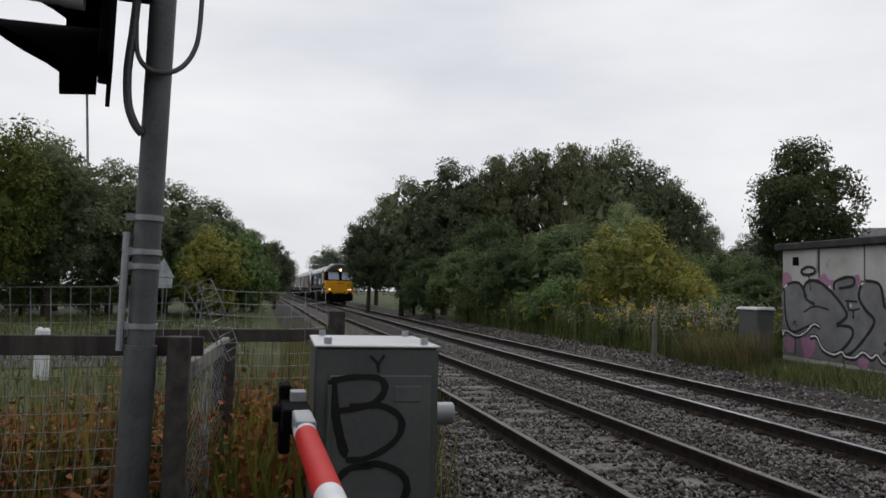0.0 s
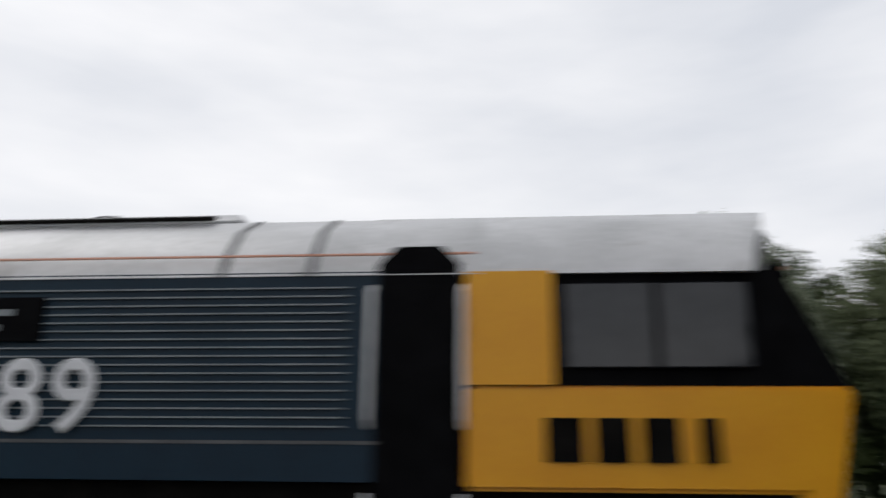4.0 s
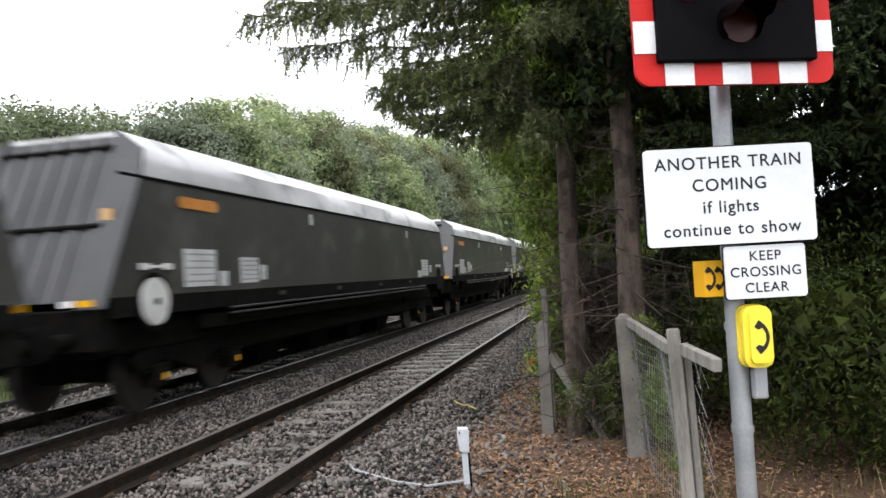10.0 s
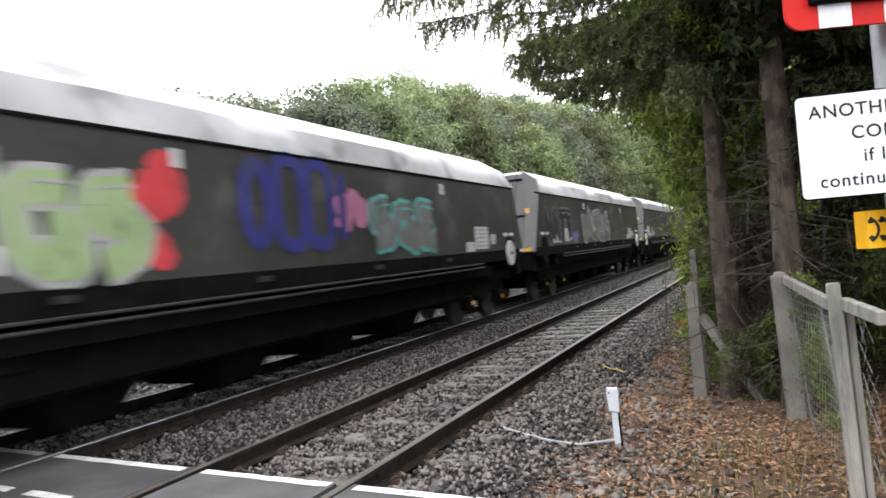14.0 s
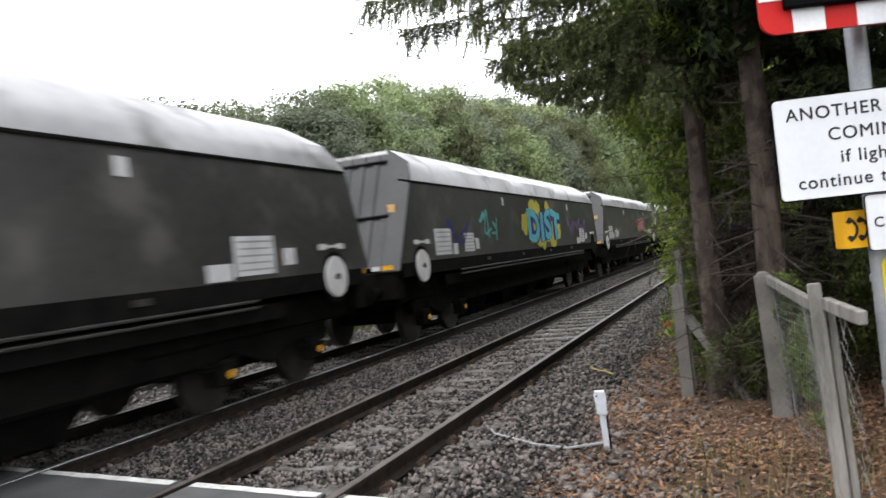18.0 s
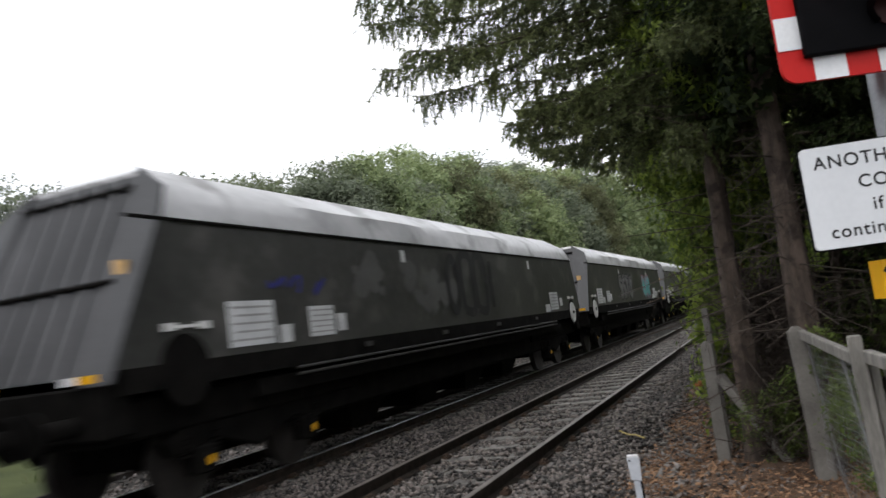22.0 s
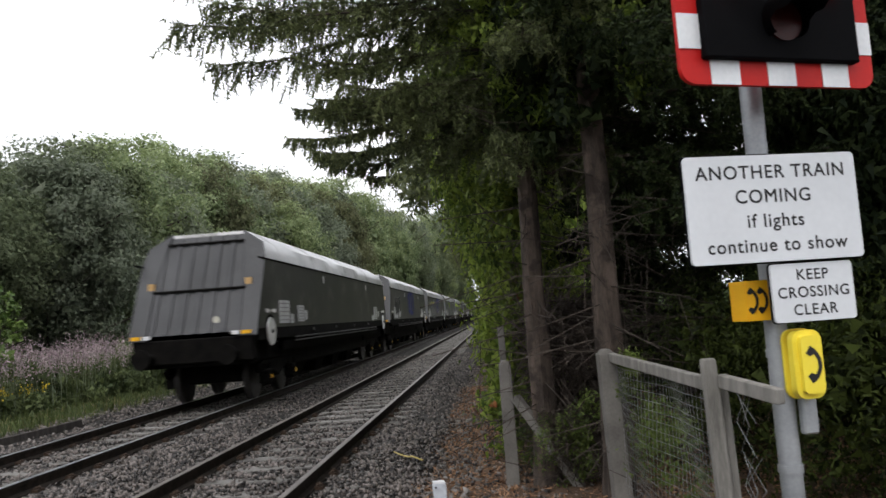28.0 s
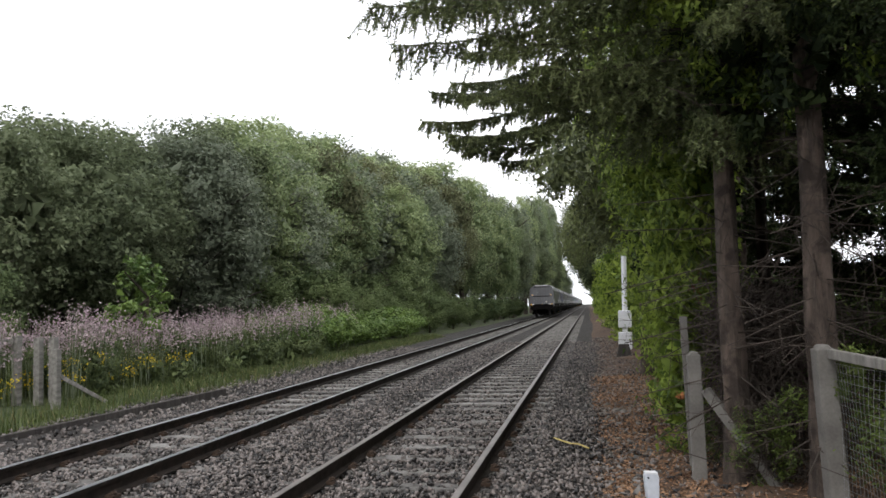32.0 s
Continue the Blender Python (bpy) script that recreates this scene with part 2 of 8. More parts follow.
M_GALV = material("galvanised_steel", (0.26, 0.275, 0.29), (0.44, 0.455, 0.47), 0.5, 0.5, scale=3, fine=60, bump=0.08)
M_GREYPOLE = material("weathered_grey_pole", (0.0638, 0.0653, 0.0675), (0.1500, 0.1537, 0.1575), 0.6, 0.3, scale=2.5, fine=50, bump=0.1, blotch=((0.06, 0.055, 0.05), 6.0, 0.62))
M_CABINET = material("cabinet_paint", (0.0704, 0.0736, 0.0736), (0.1215, 0.1247, 0.1215), 0.42, 0.1, scale=2.2, fine=50, bump=0.06)
M_CABTOP = material("cabinet_lid", (0.42, 0.43, 0.44), (0.62, 0.63, 0.64), 0.4, 0.3, scale=3, fine=40, bump=0.06)
M_BLACK = material("matt_black", (0.002, 0.002, 0.0025), (0.006, 0.006, 0.007), 0.8, spec=0.05, scale=4, fine=60, bump=0.05)
M_SPRAY = material("black_spray_paint", (0.004, 0.004, 0.005), (0.014, 0.014, 0.015), 0.5, scale=4, fine=40, bump=0.0)
M_RED = material("signal_red", (0.42, 0.008, 0.008), (0.55, 0.016, 0.013), 0.5, spec=0.2, scale=3, fine=40, bump=0.04)
M_WHITE = material("white_paint", (0.62, 0.63, 0.65), (0.82, 0.83, 0.85), 0.45, scale=3, fine=50, bump=0.04)
M_SIGN = material("white_sign_face", (0.5940, 0.6120, 0.6390), (0.7020, 0.7200, 0.7470), 0.4, scale=2, fine=30, bump=0.02)
M_YELLOW = material("yellow_plastic", (0.80, 0.62, 0.03), (0.90, 0.74, 0.08), 0.35, scale=3, fine=40, bump=0.03)
M_AMBER = material("amber_plate", (0.80, 0.40, 0.01), (0.90, 0.48, 0.02), 0.4, scale=3, fine=40, bump=0.03)
M_HUT = material("hut_render", (0.36, 0.35, 0.33), (0.58, 0.57, 0.55), 0.85, scale=1.2, fine=60, bump=0.2, blotch=((0.30, 0.28, 0.25), 3.0, 0.62))
M_HUTROOF = material("hut_roof_felt", (0.02, 0.02, 0.02), (0.06, 0.06, 0.06), 0.9, scale=4, fine=60)
M_BROWN = material("brown_door", (0.075, 0.04, 0.028), (0.13, 0.07, 0.048), 0.6, scale=3, fine=40)
M_CREAM = material("cream_plastic", (0.50, 0.48, 0.40), (0.66, 0.64, 0.56), 0.55, scale=2, fine=40, bump=0.05)
M_LEAF = material("broad_leaves", (0.058, 0.076, 0.041), (0.172, 0.202, 0.112), 0.6, scale=0.35, fine=3.0, bump=0.0, each=0.5, island=0.5, thin=0.35, spec=0.12)
M_LEAF_GREY = material("willow_leaves", (0.099, 0.121, 0.078), (0.241, 0.274, 0.185), 0.6, scale=0.35, fine=3.0, bump=0.0, each=0.5, island=0.5, thin=0.38)
M_LEAF_DARK = material("dark_tree_leaves", (0.034, 0.046, 0.020), (0.100, 0.120, 0.052), 0.6, scale=0.35, fine=3.0, bump=0.0, each=0.3, island=0.5, thin=0.3, spec=0.12)
M_LEAF_SALLOW = material("sallow_leaves", (0.062, 0.091, 0.039), (0.182, 0.227, 0.098), 0.6, scale=0.35, fine=3.0, bump=0.0, each=0.5, island=0.5, thin=0.35, spec=0.12)
M_LEAF_HEDGE = material("olive_hedge_leaves", (0.050, 0.066, 0.014), (0.145, 0.172, 0.040), 0.6, scale=0.35, fine=3.0, bump=0.0, each=0.3, island=0.5, thin=0.3, spec=0.12)
# green lightened to stand in for haze over the far wood
M_LEAF_LIME = material("haze_pale_leaves", (0.1215, 0.1647, 0.0716), (0.3119, 0.3713, 0.1769), 0.6, scale=0.35, fine=3.0, bump=0.0, each=0.4, island=0.5, thin=0.38)
M_LEAF_OLIVE = material("birch_leaves", (0.0637, 0.0724, 0.0367), (0.1890, 0.1966, 0.1026), 0.6, scale=0.35, fine=3.0, bump=0.0, each=0.4, island=0.5, thin=0.3, spec=0.12)
# spray green darkened for the shade behind the signs
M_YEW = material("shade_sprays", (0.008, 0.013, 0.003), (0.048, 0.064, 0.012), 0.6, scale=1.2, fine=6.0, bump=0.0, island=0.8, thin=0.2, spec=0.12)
M_LEAF_YELLOW = material("yellowing_leaves", (0.1313, 0.1438, 0.0250), (0.3625, 0.3375, 0.0688), 0.6, scale=0.5, fine=3.0, bump=0.0, each=0.4, island=0.5, thin=0.3)
M_LEAF_BRIGHT = material("bright_leaves", (0.0575, 0.1092, 0.0230), (0.1725, 0.2530, 0.0575), 0.5, scale=0.5, fine=3.0, bump=0.0, each=0.5, island=0.6, thin=0.3)
# dark needle green, lowered further for the shade under the canopy
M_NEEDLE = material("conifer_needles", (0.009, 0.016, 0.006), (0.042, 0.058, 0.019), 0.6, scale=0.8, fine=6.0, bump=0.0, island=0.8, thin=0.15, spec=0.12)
M_LARCH = material("larch_needles", (0.048, 0.062, 0.024), (0.155, 0.182, 0.066), 0.6, scale=0.8, fine=6.0, bump=0.0, island=0.7, thin=0.2)
M_SPROUT = material("sprout_leaves", (0.0360, 0.0600, 0.0112), (0.1360, 0.1840, 0.0360), 0.6, scale=0.8, fine=6.0, bump=0.0, island=0.8, thin=0.3)
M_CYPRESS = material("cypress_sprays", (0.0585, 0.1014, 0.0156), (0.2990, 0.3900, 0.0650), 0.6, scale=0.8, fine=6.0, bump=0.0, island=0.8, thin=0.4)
M_BARK = material("conifer_bark", (0.020, 0.0155, 0.0125), (0.145, 0.110, 0.089), 0.95, scale=3, fine=30, bump=1.0, dist=0.03, stretch_to=(3, 3, 0.6), blotch=((0.035, 0.026, 0.021), 6.0, 0.50))
M_TWIG = material("dead_twigs", (0.025, 0.019, 0.015), (0.08, 0.062, 0.05), 0.95, scale=6, fine=40, bump=0.2)
M_DRYGRASS = material("dry_grass", (0.102, 0.085, 0.038), (0.289, 0.246, 0.128), 0.9, scale=2, fine=10, bump=0.0, island=0.7, thin=0.2, spec=0.12)
M_GRASS = material("green_grass", (0.034, 0.053, 0.013), (0.112, 0.139, 0.045), 0.8, scale=2, fine=10, bump=0.0, island=0.7, thin=0.2, spec=0.12)
M_WEED = material("weed_leaves", (0.035, 0.055, 0.018), (0.12, 0.15, 0.055), 0.7, scale=1.2, fine=10, bump=0.0, island=0.7, thin=0.25)
M_PINK = material("willowherb_flowers", (0.30, 0.21, 0.24), (0.50, 0.41, 0.42), 0.8, scale=2, fine=10, bump=0.0, island=0.7, thin=0.25)
M_SEED = material("pale_seed_spires", (0.24, 0.20, 0.19), (0.46, 0.40, 0.38), 0.9, scale=2, fine=10, bump=0.0, island=0.7, thin=0.2)
M_RAGWORT = material("ragwort_flowers", (0.50, 0.36, 0.02), (0.75, 0.60, 0.05), 0.8, scale=2, fine=10, bump=0.0, island=0.5, thin=0.2)
M_LITTER = material("fallen_needles", (0.085, 0.044, 0.024), (0.33, 0.195, 0.112), 0.95, scale=1, fine=10, bump=0.0, island=0.9)
M_RUSTLEAF = material("browned_leaves", (0.20, 0.07, 0.025), (0.36, 0.15, 0.05), 0.9, scale=1, fine=10, bump=0.0, island=0.9)

# ---- ground, ballast, road ----
RAILS = (0.0, -1.505, -3.40, -4.905)
TRACKS = (-0.7525, -4.1525)
bm = bmesh.new()
for x0, x1, y0, y1 in ((-900, 900, -900, 900),):
    vs = [bm.verts.new(p) for p in ((x0, y0, -0.42), (x1, y0, -0.42), (x1, y1, -0.42), (x0, y1, -0.42))]
    bm.faces.new(vs)
solid("ground", bm, M_GRASSBED, "rough grass ground on both sides of the railway", "ground", kind="structure")

def strip(name, xs, zs, ylist, mat, label, jitter=0.0, bends=True):
    """A lengthwise sheet: profile xs, zs swept along ylist."""
    rng = random.Random(7)
    bm = bmesh.new()
    rows = []
    for y in ylist:
        o = bend(y) if bends else 0.0
        rows.append([bm.verts.new((x + o, y, z + rng.uniform(-jitter, jitter))) for x, z in zip(xs, zs)])
    for a, b in zip(rows, rows[1:]):
        for i in range(len(xs) - 1):
            bm.faces.new((a[i], a[i + 1], b[i + 1], b[i]))
    return solid(name, bm, mat, label, "ground", kind="structure")


YALL = [-160 + 5 * i for i in range(30)] + [-10 + 0.5 * i for i in range(100)] + [40 + 10 * i for i in range(60)]
strip("ballast", (-7.6, -6.9, -6.1, -5.7, -4.6, -3.7, -3.0, -2.4, -1.9, -1.2, -0.3, 0.3, 0.9, 1.5, 2.2), (-0.44, -0.36, -0.24, -0.185, -0.20, -0.20, -0.185, -0.15, -0.185, -0.20, -0.20, -0.185, -0.20, -0.26, -0.30), YALL, M_BALLAST, "grey-brown stone ballast bed under the two tracks", 0.012)
strip("verge_east", (0.95, 1.6, 2.6, 3.6, 5.0, 8.0, 14.0, 30.0), (-0.27, -0.20, -0.14, -0.10, -0.06, -0.05, -0.05, -0.05), [4.6 + 0.5 * i for i in range(60)] + [35 + 10 * i for i in range(30)], M_SOIL, "leaf-strewn brown earth beside the track", 0.02)
strip("verge_south", (1.3, 2.2, 3.2, 5.0, 9.0, 20.0, 45.0), (-0.40, -0.20, -0.12, -0.10, -0.12, -0.15, -0.15), [-160 + 5 * i for i in range(31)] + [-4.2], M_GRASSBED, "rough grass field behind the mesh fence", 0.03)
strip("verge_west", (-60.0, -30.0, -14.0, -10.0, -8.4, -7.2, -6.4), (0.2, 0.1, 0.0, -0.10, -0.16, -0.24, -0.40), YALL, M_GRASSBED, "overgrown grassy verge beyond the far track", 0.03)

strip("cess_west", (-8.2, -7.2, -6.3), (-0.14, -0.20, -0.36), [-160 + 5 * i for i in range(31)] + [-5.0], M_BALLAST, "dark gravel cess beside the far track", 0.02)

strip("cess_west_north", (-7.6, -7.0, -6.3), (-0.17, -0.21, -0.36), [5.0] + [10 + 10 * i for i in range(20)], M_BALLAST, "dark gravel cess beside the far track", 0.02)

for k, x in enumerate(RAILS):
    rail = thing("rail", Matrix.Identity(4), "worn steel rail, polished head and rusty web", "rail", "running rails")
    for nm, prof, mt in (("rail_web", ((-0.07, -0.155), (0.07, -0.155), (0.07, -0.145), (0.012, -0.12), (0.012, -0.045), (0.034, -0.038), (0.036, -0.004), (-0.036, -0.004), (-0.034, -0.038), (-0.012, -0.045), (-0.012, -0.12), (-0.07, -0.145)), M_RAILSIDE), ("rail_head", ((-0.033, -0.0035), (0.033, -0.0035), (0.030, 0.001), (-0.030, 0.001)), M_RAILDULL if x > -2.0 else M_RAILTOP)):
        bm = bmesh.new()
        ylist = [-160 + 5 * i for i in range(30)] + [-10, 200, 600]
        rows = [[bm.verts.new((x + bend(y) + px, y, pz)) for px, pz in prof] for y in ylist]
        n = len(prof)
        for a, b in zip(rows, rows[1:]):
            for i in range(n):
                bm.faces.new((a[i], a[(i + 1) % n], b[(i + 1) % n], b[i]))
        part(nm, bm, mt, rail, smooth=False)

# ---- sleepers, crossing surface ----
def slab(name, parent, outline, z0, z1, mat, label=""):
    bm = bmesh.new()
    a = [bm.verts.new((x, y, z0)) for x, y in outline]
    b = [bm.verts.new((x, y, z1)) for x, y in outline]
    n = len(a)
    for i in range(n):
        bm.faces.new((a[i], a[(i + 1) % n], b[(i + 1) % n], b[i]))
    bm.faces.new(a[::-1])
    bm.faces.new(b)
    return part(name, bm, mat, parent, label, smooth=False)


def north_edge(x):
    return 5.52 - 0.15 * x


def south_edge(x):
    return -2.35 - 0.15 * x


road = thing("road", Matrix.Identity(4), "worn asphalt road over the level crossing", "road", kind="structure")
for x0, x1, mt, nm in ((0.05, 60.0, M_ASPHALT, "carriageway"), (-60.0, -4.955, M_ASPHALT, "carriageway"), (-3.35, -1.555, M_ASPHALT, "carriageway")):
    slab(nm, road, ((x0, south_edge(x0)), (x1, south_edge(x1)), (x1, north_edge(x1)), (x0, north_edge(x0))), -0.2, -0.004, mt)
for x0, x1 in ((-1.405, -0.10), (-4.805, -3.50)):
    n = 9
    for i in range(n):
        f0, f1 = i / n, (i + 1) / n - 0.0012
        def yy(x, f):
            return south_edge(x) + (north_edge(x) - south_edge(x)) * f
        slab("panel", road, ((x0, yy(x0, f0)), (x1, yy(x1, f0)), (x1, yy(x1, f1)), (x0, yy(x0, f1))), -0.18, -0.006, M_PANEL)
rng = random.Random(3)
def line_strip(x0, x1, off, w, nm="edge_line"):
    bm = bmesh.new()
    n = max(2, int((x1 - x0) / 0.12))
    pts = [(x0 + (x1 - x0) * i / n) for i in range(n + 1)]
    a = [bm.verts.new((x, north_edge(x) - off - w + rng.uniform(-0.008, 0.008), 0.0005)) for x in pts]
    b = [bm.verts.new((x, north_edge(x) - off + rng.uniform(-0.008, 0.008), 0.0005)) for x in pts]
    for i in range(n):
        bm.faces.new((a[i], a[i + 1], b[i + 1], b[i]))
    part(nm, bm, M_LINE, road, "worn white road marking", smooth=False)
for x0, x1 in ((0.10, 1.0), (1.02, 6.0), (-1.38, -0.12), (-3.3, -1.6), (-4.78, -3.52), (-9.0, -5.0)):
    line_strip(x0, x1, 0.02, 0.10)
for i in range(9):
    x = -6.2 + i * 0.74
    if all(not (x - 0.06 < r < x + 0.58) for r in RAILS):
        line_strip(x, x + 0.52, 0.85, 0.10, "dash")

def sleeper_mesh():
    bm = bmesh.new()
    prism(bm, ((-0.15, -0.33), (0.15, -0.33), (0.125, -0.165), (-0.125, -0.165)), -1.25, 1.25)
    for v in bm.verts:
        v.co = Vector((v.co.y, v.co.x, v.co.z))
        if abs(v.co.x) < 0.4:
            v.co.z -= 0.02
    soften(bm, 0.012, 1)
    return finish("sleeper", bm, M_SLEEPER)

def clip_mesh():
    bm = bmesh.new()
    for s in (-1, 1):
        tube(bm, [(s * 0.07, -0.05, -0.125), (s * 0.115, -0.05, -0.105), (s * 0.14, 0.0, -0.115), (s * 0.10, 0.05, -0.108), (s * 0.06, 0.045, -0.12)], 0.011, 5)
        box(bm, (s * 0.105, 0, -0.14), (0.09, 0.13, 0.03))
    return finish("rail_clip", bm, M_RUST)

SLEEPER, CLIP = sleeper_mesh(), clip_mesh()
for c in TRACKS:
    bed = thing("sleepers", Matrix.Identity(4), "pale concrete sleepers half buried in ballast", "sleepers", "sleeper rows", "structure")
    rest_v, rest_f = [], []
    for i in range(300):
        y = -100 + 0.68 * i
        if south_edge(c) - 0.1 < y < north_edge(c) + 0.1:
            continue
        m = Matrix.Translation((c + bend(y), y, 0.0)) @ Matrix.Rotation(radians(heading(y) + random.uniform(-0.6, 0.6)), 4, "Z")
        if -22 < y < 36:
            piece("sleeper", SLEEPER, bed, m)
            if -9 < y < 16:
                for s in (-0.7525, 0.7525):
                    piece("rail_clip", CLIP, bed, m @ Matrix.Translation((s, 0, 0)))
        else:
            k = len(rest_v) // 8 * 8
            for dx in (-1.25, 1.25):
                for dy in (-0.14, 0.14):
                    for z in (-0.33, -0.155):
                        rest_v.append(tuple(m @ Vector((dx, dy, z))))
            rest_f += [(k + 1, k + 3, k + 7, k + 5), (k, k + 1, k + 5, k + 4), (k + 2, k + 6, k + 7, k + 3)]
    ob = piece("far_sleepers", mesh_from("far_sleepers", np.array(rest_v), np.array(rest_f), [M_SLEEPER]), bed)
    tagged(ob, kind="stuff")

# ---- loose ballast stones, fallen needles ----
def scatter_pieces(name, pts, sizes, mats, label, flat=0.7, seed=1, category="stones", kind_of="stone"):
    rg = np.random.default_rng(seed)
    n = len(pts)
    if kind_of in ("stone", "slab"):
        base = np.array([(1, 0, 0), (0, 1, 0), (-1, 0, 0), (0, -1, 0), (0, 0, 1), (0, 0, -1)], float)
        fc = np.array([(0, 1, 4), (1, 2, 4), (2, 3, 4), (3, 0, 4), (1, 0, 5), (2, 1, 5), (3, 2, 5), (0, 3, 5)])
        v = base[None] * rg.uniform(0.6, 1.35, (n, 6, 1)) + rg.normal(0, 0.22, (n, 6, 3))
    else:
        base = np.array([(-1, -0.32, 0), (1, -0.32, 0), (1, 0.32, 0.0), (-1, 0.32, 0.0)], float)
        fc = np.array([(0, 1, 2, 3)])
        v = base[None] + rg.normal(0, 0.16, (n, 4, 3)) * (1, 1, 0.8)
    k = base.shape[0]
    v = v * sizes[:, None, None] * np.array((1, 1, flat))
    a = rg.normal(0, 1, (n, 4))
    if kind_of != "stone":
        a[:, 1:3] *= 0.16
    a /= np.linalg.norm(a, axis=1)[:, None]
    w, x, y, z = a.T
    R = np.stack([1 - 2 * (y * y + z * z), 2 * (x * y - z * w), 2 * (x * z + y * w), 2 * (x * y + z * w), 1 - 2 * (x * x + z * z), 2 * (y * z - x * w), 2 * (x * z - y * w), 2 * (y * z + x * w), 1 - 2 * (x * x + y * y)], 1).reshape(n, 3, 3)
    v = np.einsum("nij,nkj->nki", R, v) + pts[:, None, :]
    f = (np.arange(n)[:, None, None] * k + fc[None]).reshape(-1, fc.shape[1])
    ob = new(name, mesh_from(name, v.reshape(-1, 3), f, mats))
    return tagged(ob, label, category, kind="stuff")

rg = np.random.default_rng(11)
def ballast_points(n, y0, y1, x0=-7.3, x1=1.9):
    x, y = rg.uniform(x0, x1, n), rg.uniform(y0, y1, n)
    keep = ~((y > -2.5 - 0.15 * x) & (y < 5.62 - 0.15 * x))
    for r in RAILS:
        keep &= np.abs(x - r) > 0.06
    prof = np.interp(x, (-7.6, -6.9, -6.1, -5.7, -4.6, -3.7, -3.0, -2.4, -1.9, -1.2, -0.3, 0.3, 0.9, 1.5, 2.2), (-0.44, -0.36, -0.24, -0.185, -0.20, -0.20, -0.185, -0.15, -0.185, -0.20, -0.20, -0.185, -0.20, -0.24, -0.24))
    # sleepers show in part between the rails of each track
    for c in TRACKS:
        on = (np.abs(x - c) < 0.62) & (np.abs((y + 100) % 0.68 - 0.34) > 0.22)
        row = np.floor((y + 100.34) / 0.68)
        mid = (np.sin(row * 12.9898) * 43758.5 % 1.0 - 0.5) * 1.0
        half = 0.12 + 0.38 * (np.sin(row * 78.233) * 24634.6 % 1.0)
        bare = np.abs(x - c - mid) < half + 0.06 * np.sin(y * 40)
        keep &= ~(on & bare & (rg.uniform(0, 1, n) < 0.80))
        prof = np.where(on, prof + 0.035, prof)
    keep &= (y < 5) | (rg.uniform(0, 1, n) > np.clip((x - 0.95) / 0.7, 0, 0.93))
    sw = np.clip((-y - 16) / 50, 0, 1)
    x = x - 1.25 * sw * sw * (3 - 2 * sw)
    p = np.stack([x, y, prof + rg.uniform(-0.004, 0.034, n)], 1)[keep]
    return p
pts = np.concatenate([ballast_points(120000, -9, 14), ballast_points(34000, -22, -9), ballast_points(30000, 14, 36)])
scatter_pieces("ballast_stones", pts, rg.uniform(0.011, 0.034, len(pts)), [M_STONE], "loose angular grey-brown ballast stones", 0.75, 5)
n = 150000
x, y = 0.75 + 5.75 * rg.uniform(0, 1, n) ** 1.25, rg.uniform(5.0, 20, n)
keep = (y > 5.75 - 0.15 * x) & (rg.uniform(0, 1, n) < np.clip((x - 0.65) * 1.3, 0.15, 1) * (0.75 + 0.45 * np.sin(2.3 * x + 1.7 * np.sin(1.9 * y))))
z = np.interp(x, (0.95, 1.6, 2.6, 3.6, 5.0, 8.0), (-0.25, -0.20, -0.14, -0.10, -0.06, -0.05))
pts = np.stack([x, y, z + rg.uniform(0.002, 0.03, n)], 1)[keep]
scatter_pieces("fallen_needles", pts, rg.uniform(0.007, 0.027, len(pts)), [M_LITTER], "brown fallen needles and dead leaves on the earth", 1.0, 6, "leaf litter", "leaf")
x, y = rg.uniform(0.8, 3.2, 2600), rg.uniform(5.7, 22, 2600)
pts = np.stack([x, y, np.interp(x, (0.95, 1.6, 2.6, 3.6), (-0.26, -0.19, -0.13, -0.09))], 1)
scatter_pieces("scattered_stones", pts, rg.uniform(0.008, 0.032, len(pts)), [M_STONE], "small stones strewn over the earth beside the track", 0.6, 8)

x, y = rg.uniform(0.7, 2.5, 11000), 6.0 + 34 * rg.uniform(0, 1, 11000) ** 1.5
pts = np.stack([x, y, np.interp(x, (0.95, 1.6, 2.6, 3.6), (-0.255, -0.185, -0.125, -0.09))], 1)[rg.uniform(0, 1, 11000) < np.interp(x, (0.9, 1.5, 2.5), (1.0, 0.55, 0.15))]
scatter_pieces("cess_debris", pts, rg.uniform(0.010, 0.036, len(pts)), [M_STONE], "dark stones and debris along the cess", 0.6, 18)
x, y = rg.uniform(0.80, 1.75, 330), 6.0 + 9 * rg.uniform(0, 1, 330) ** 1.3
pts = np.stack([x, y, np.interp(x, (0.95, 1.6, 2.6), (-0.235, -0.185, -0.13))], 1)
scatter_pieces("flat_stones", pts, 0.022 + 0.06 * rg.uniform(0, 1, 330) ** 2, [M_SLAB], "pale flat broken stones beside the rail", 0.30, 19, kind_of="slab")
x, y = rg.uniform(-8.2, -6.2, 7000), rg.uniform(-48, -5, 7000)
pts = np.stack([x, y, np.interp(x, (-8.2, -7.2, -6.3), (-0.13, -0.19, -0.34))], 1)
x2, y2 = rg.uniform(-7.6, -6.2, 4000), rg.uniform(5, 35, 4000)
pts = np.concatenate([pts, np.stack([x2, y2, np.interp(x2, (-7.6, -7.0, -6.3), (-0.16, -0.20, -0.34))], 1)])
scatter_pieces("cess_stones", pts, rg.uniform(0.025, 0.055, len(pts)), [M_STONE], "grey stones spread beyond the far track", 0.6, 8)

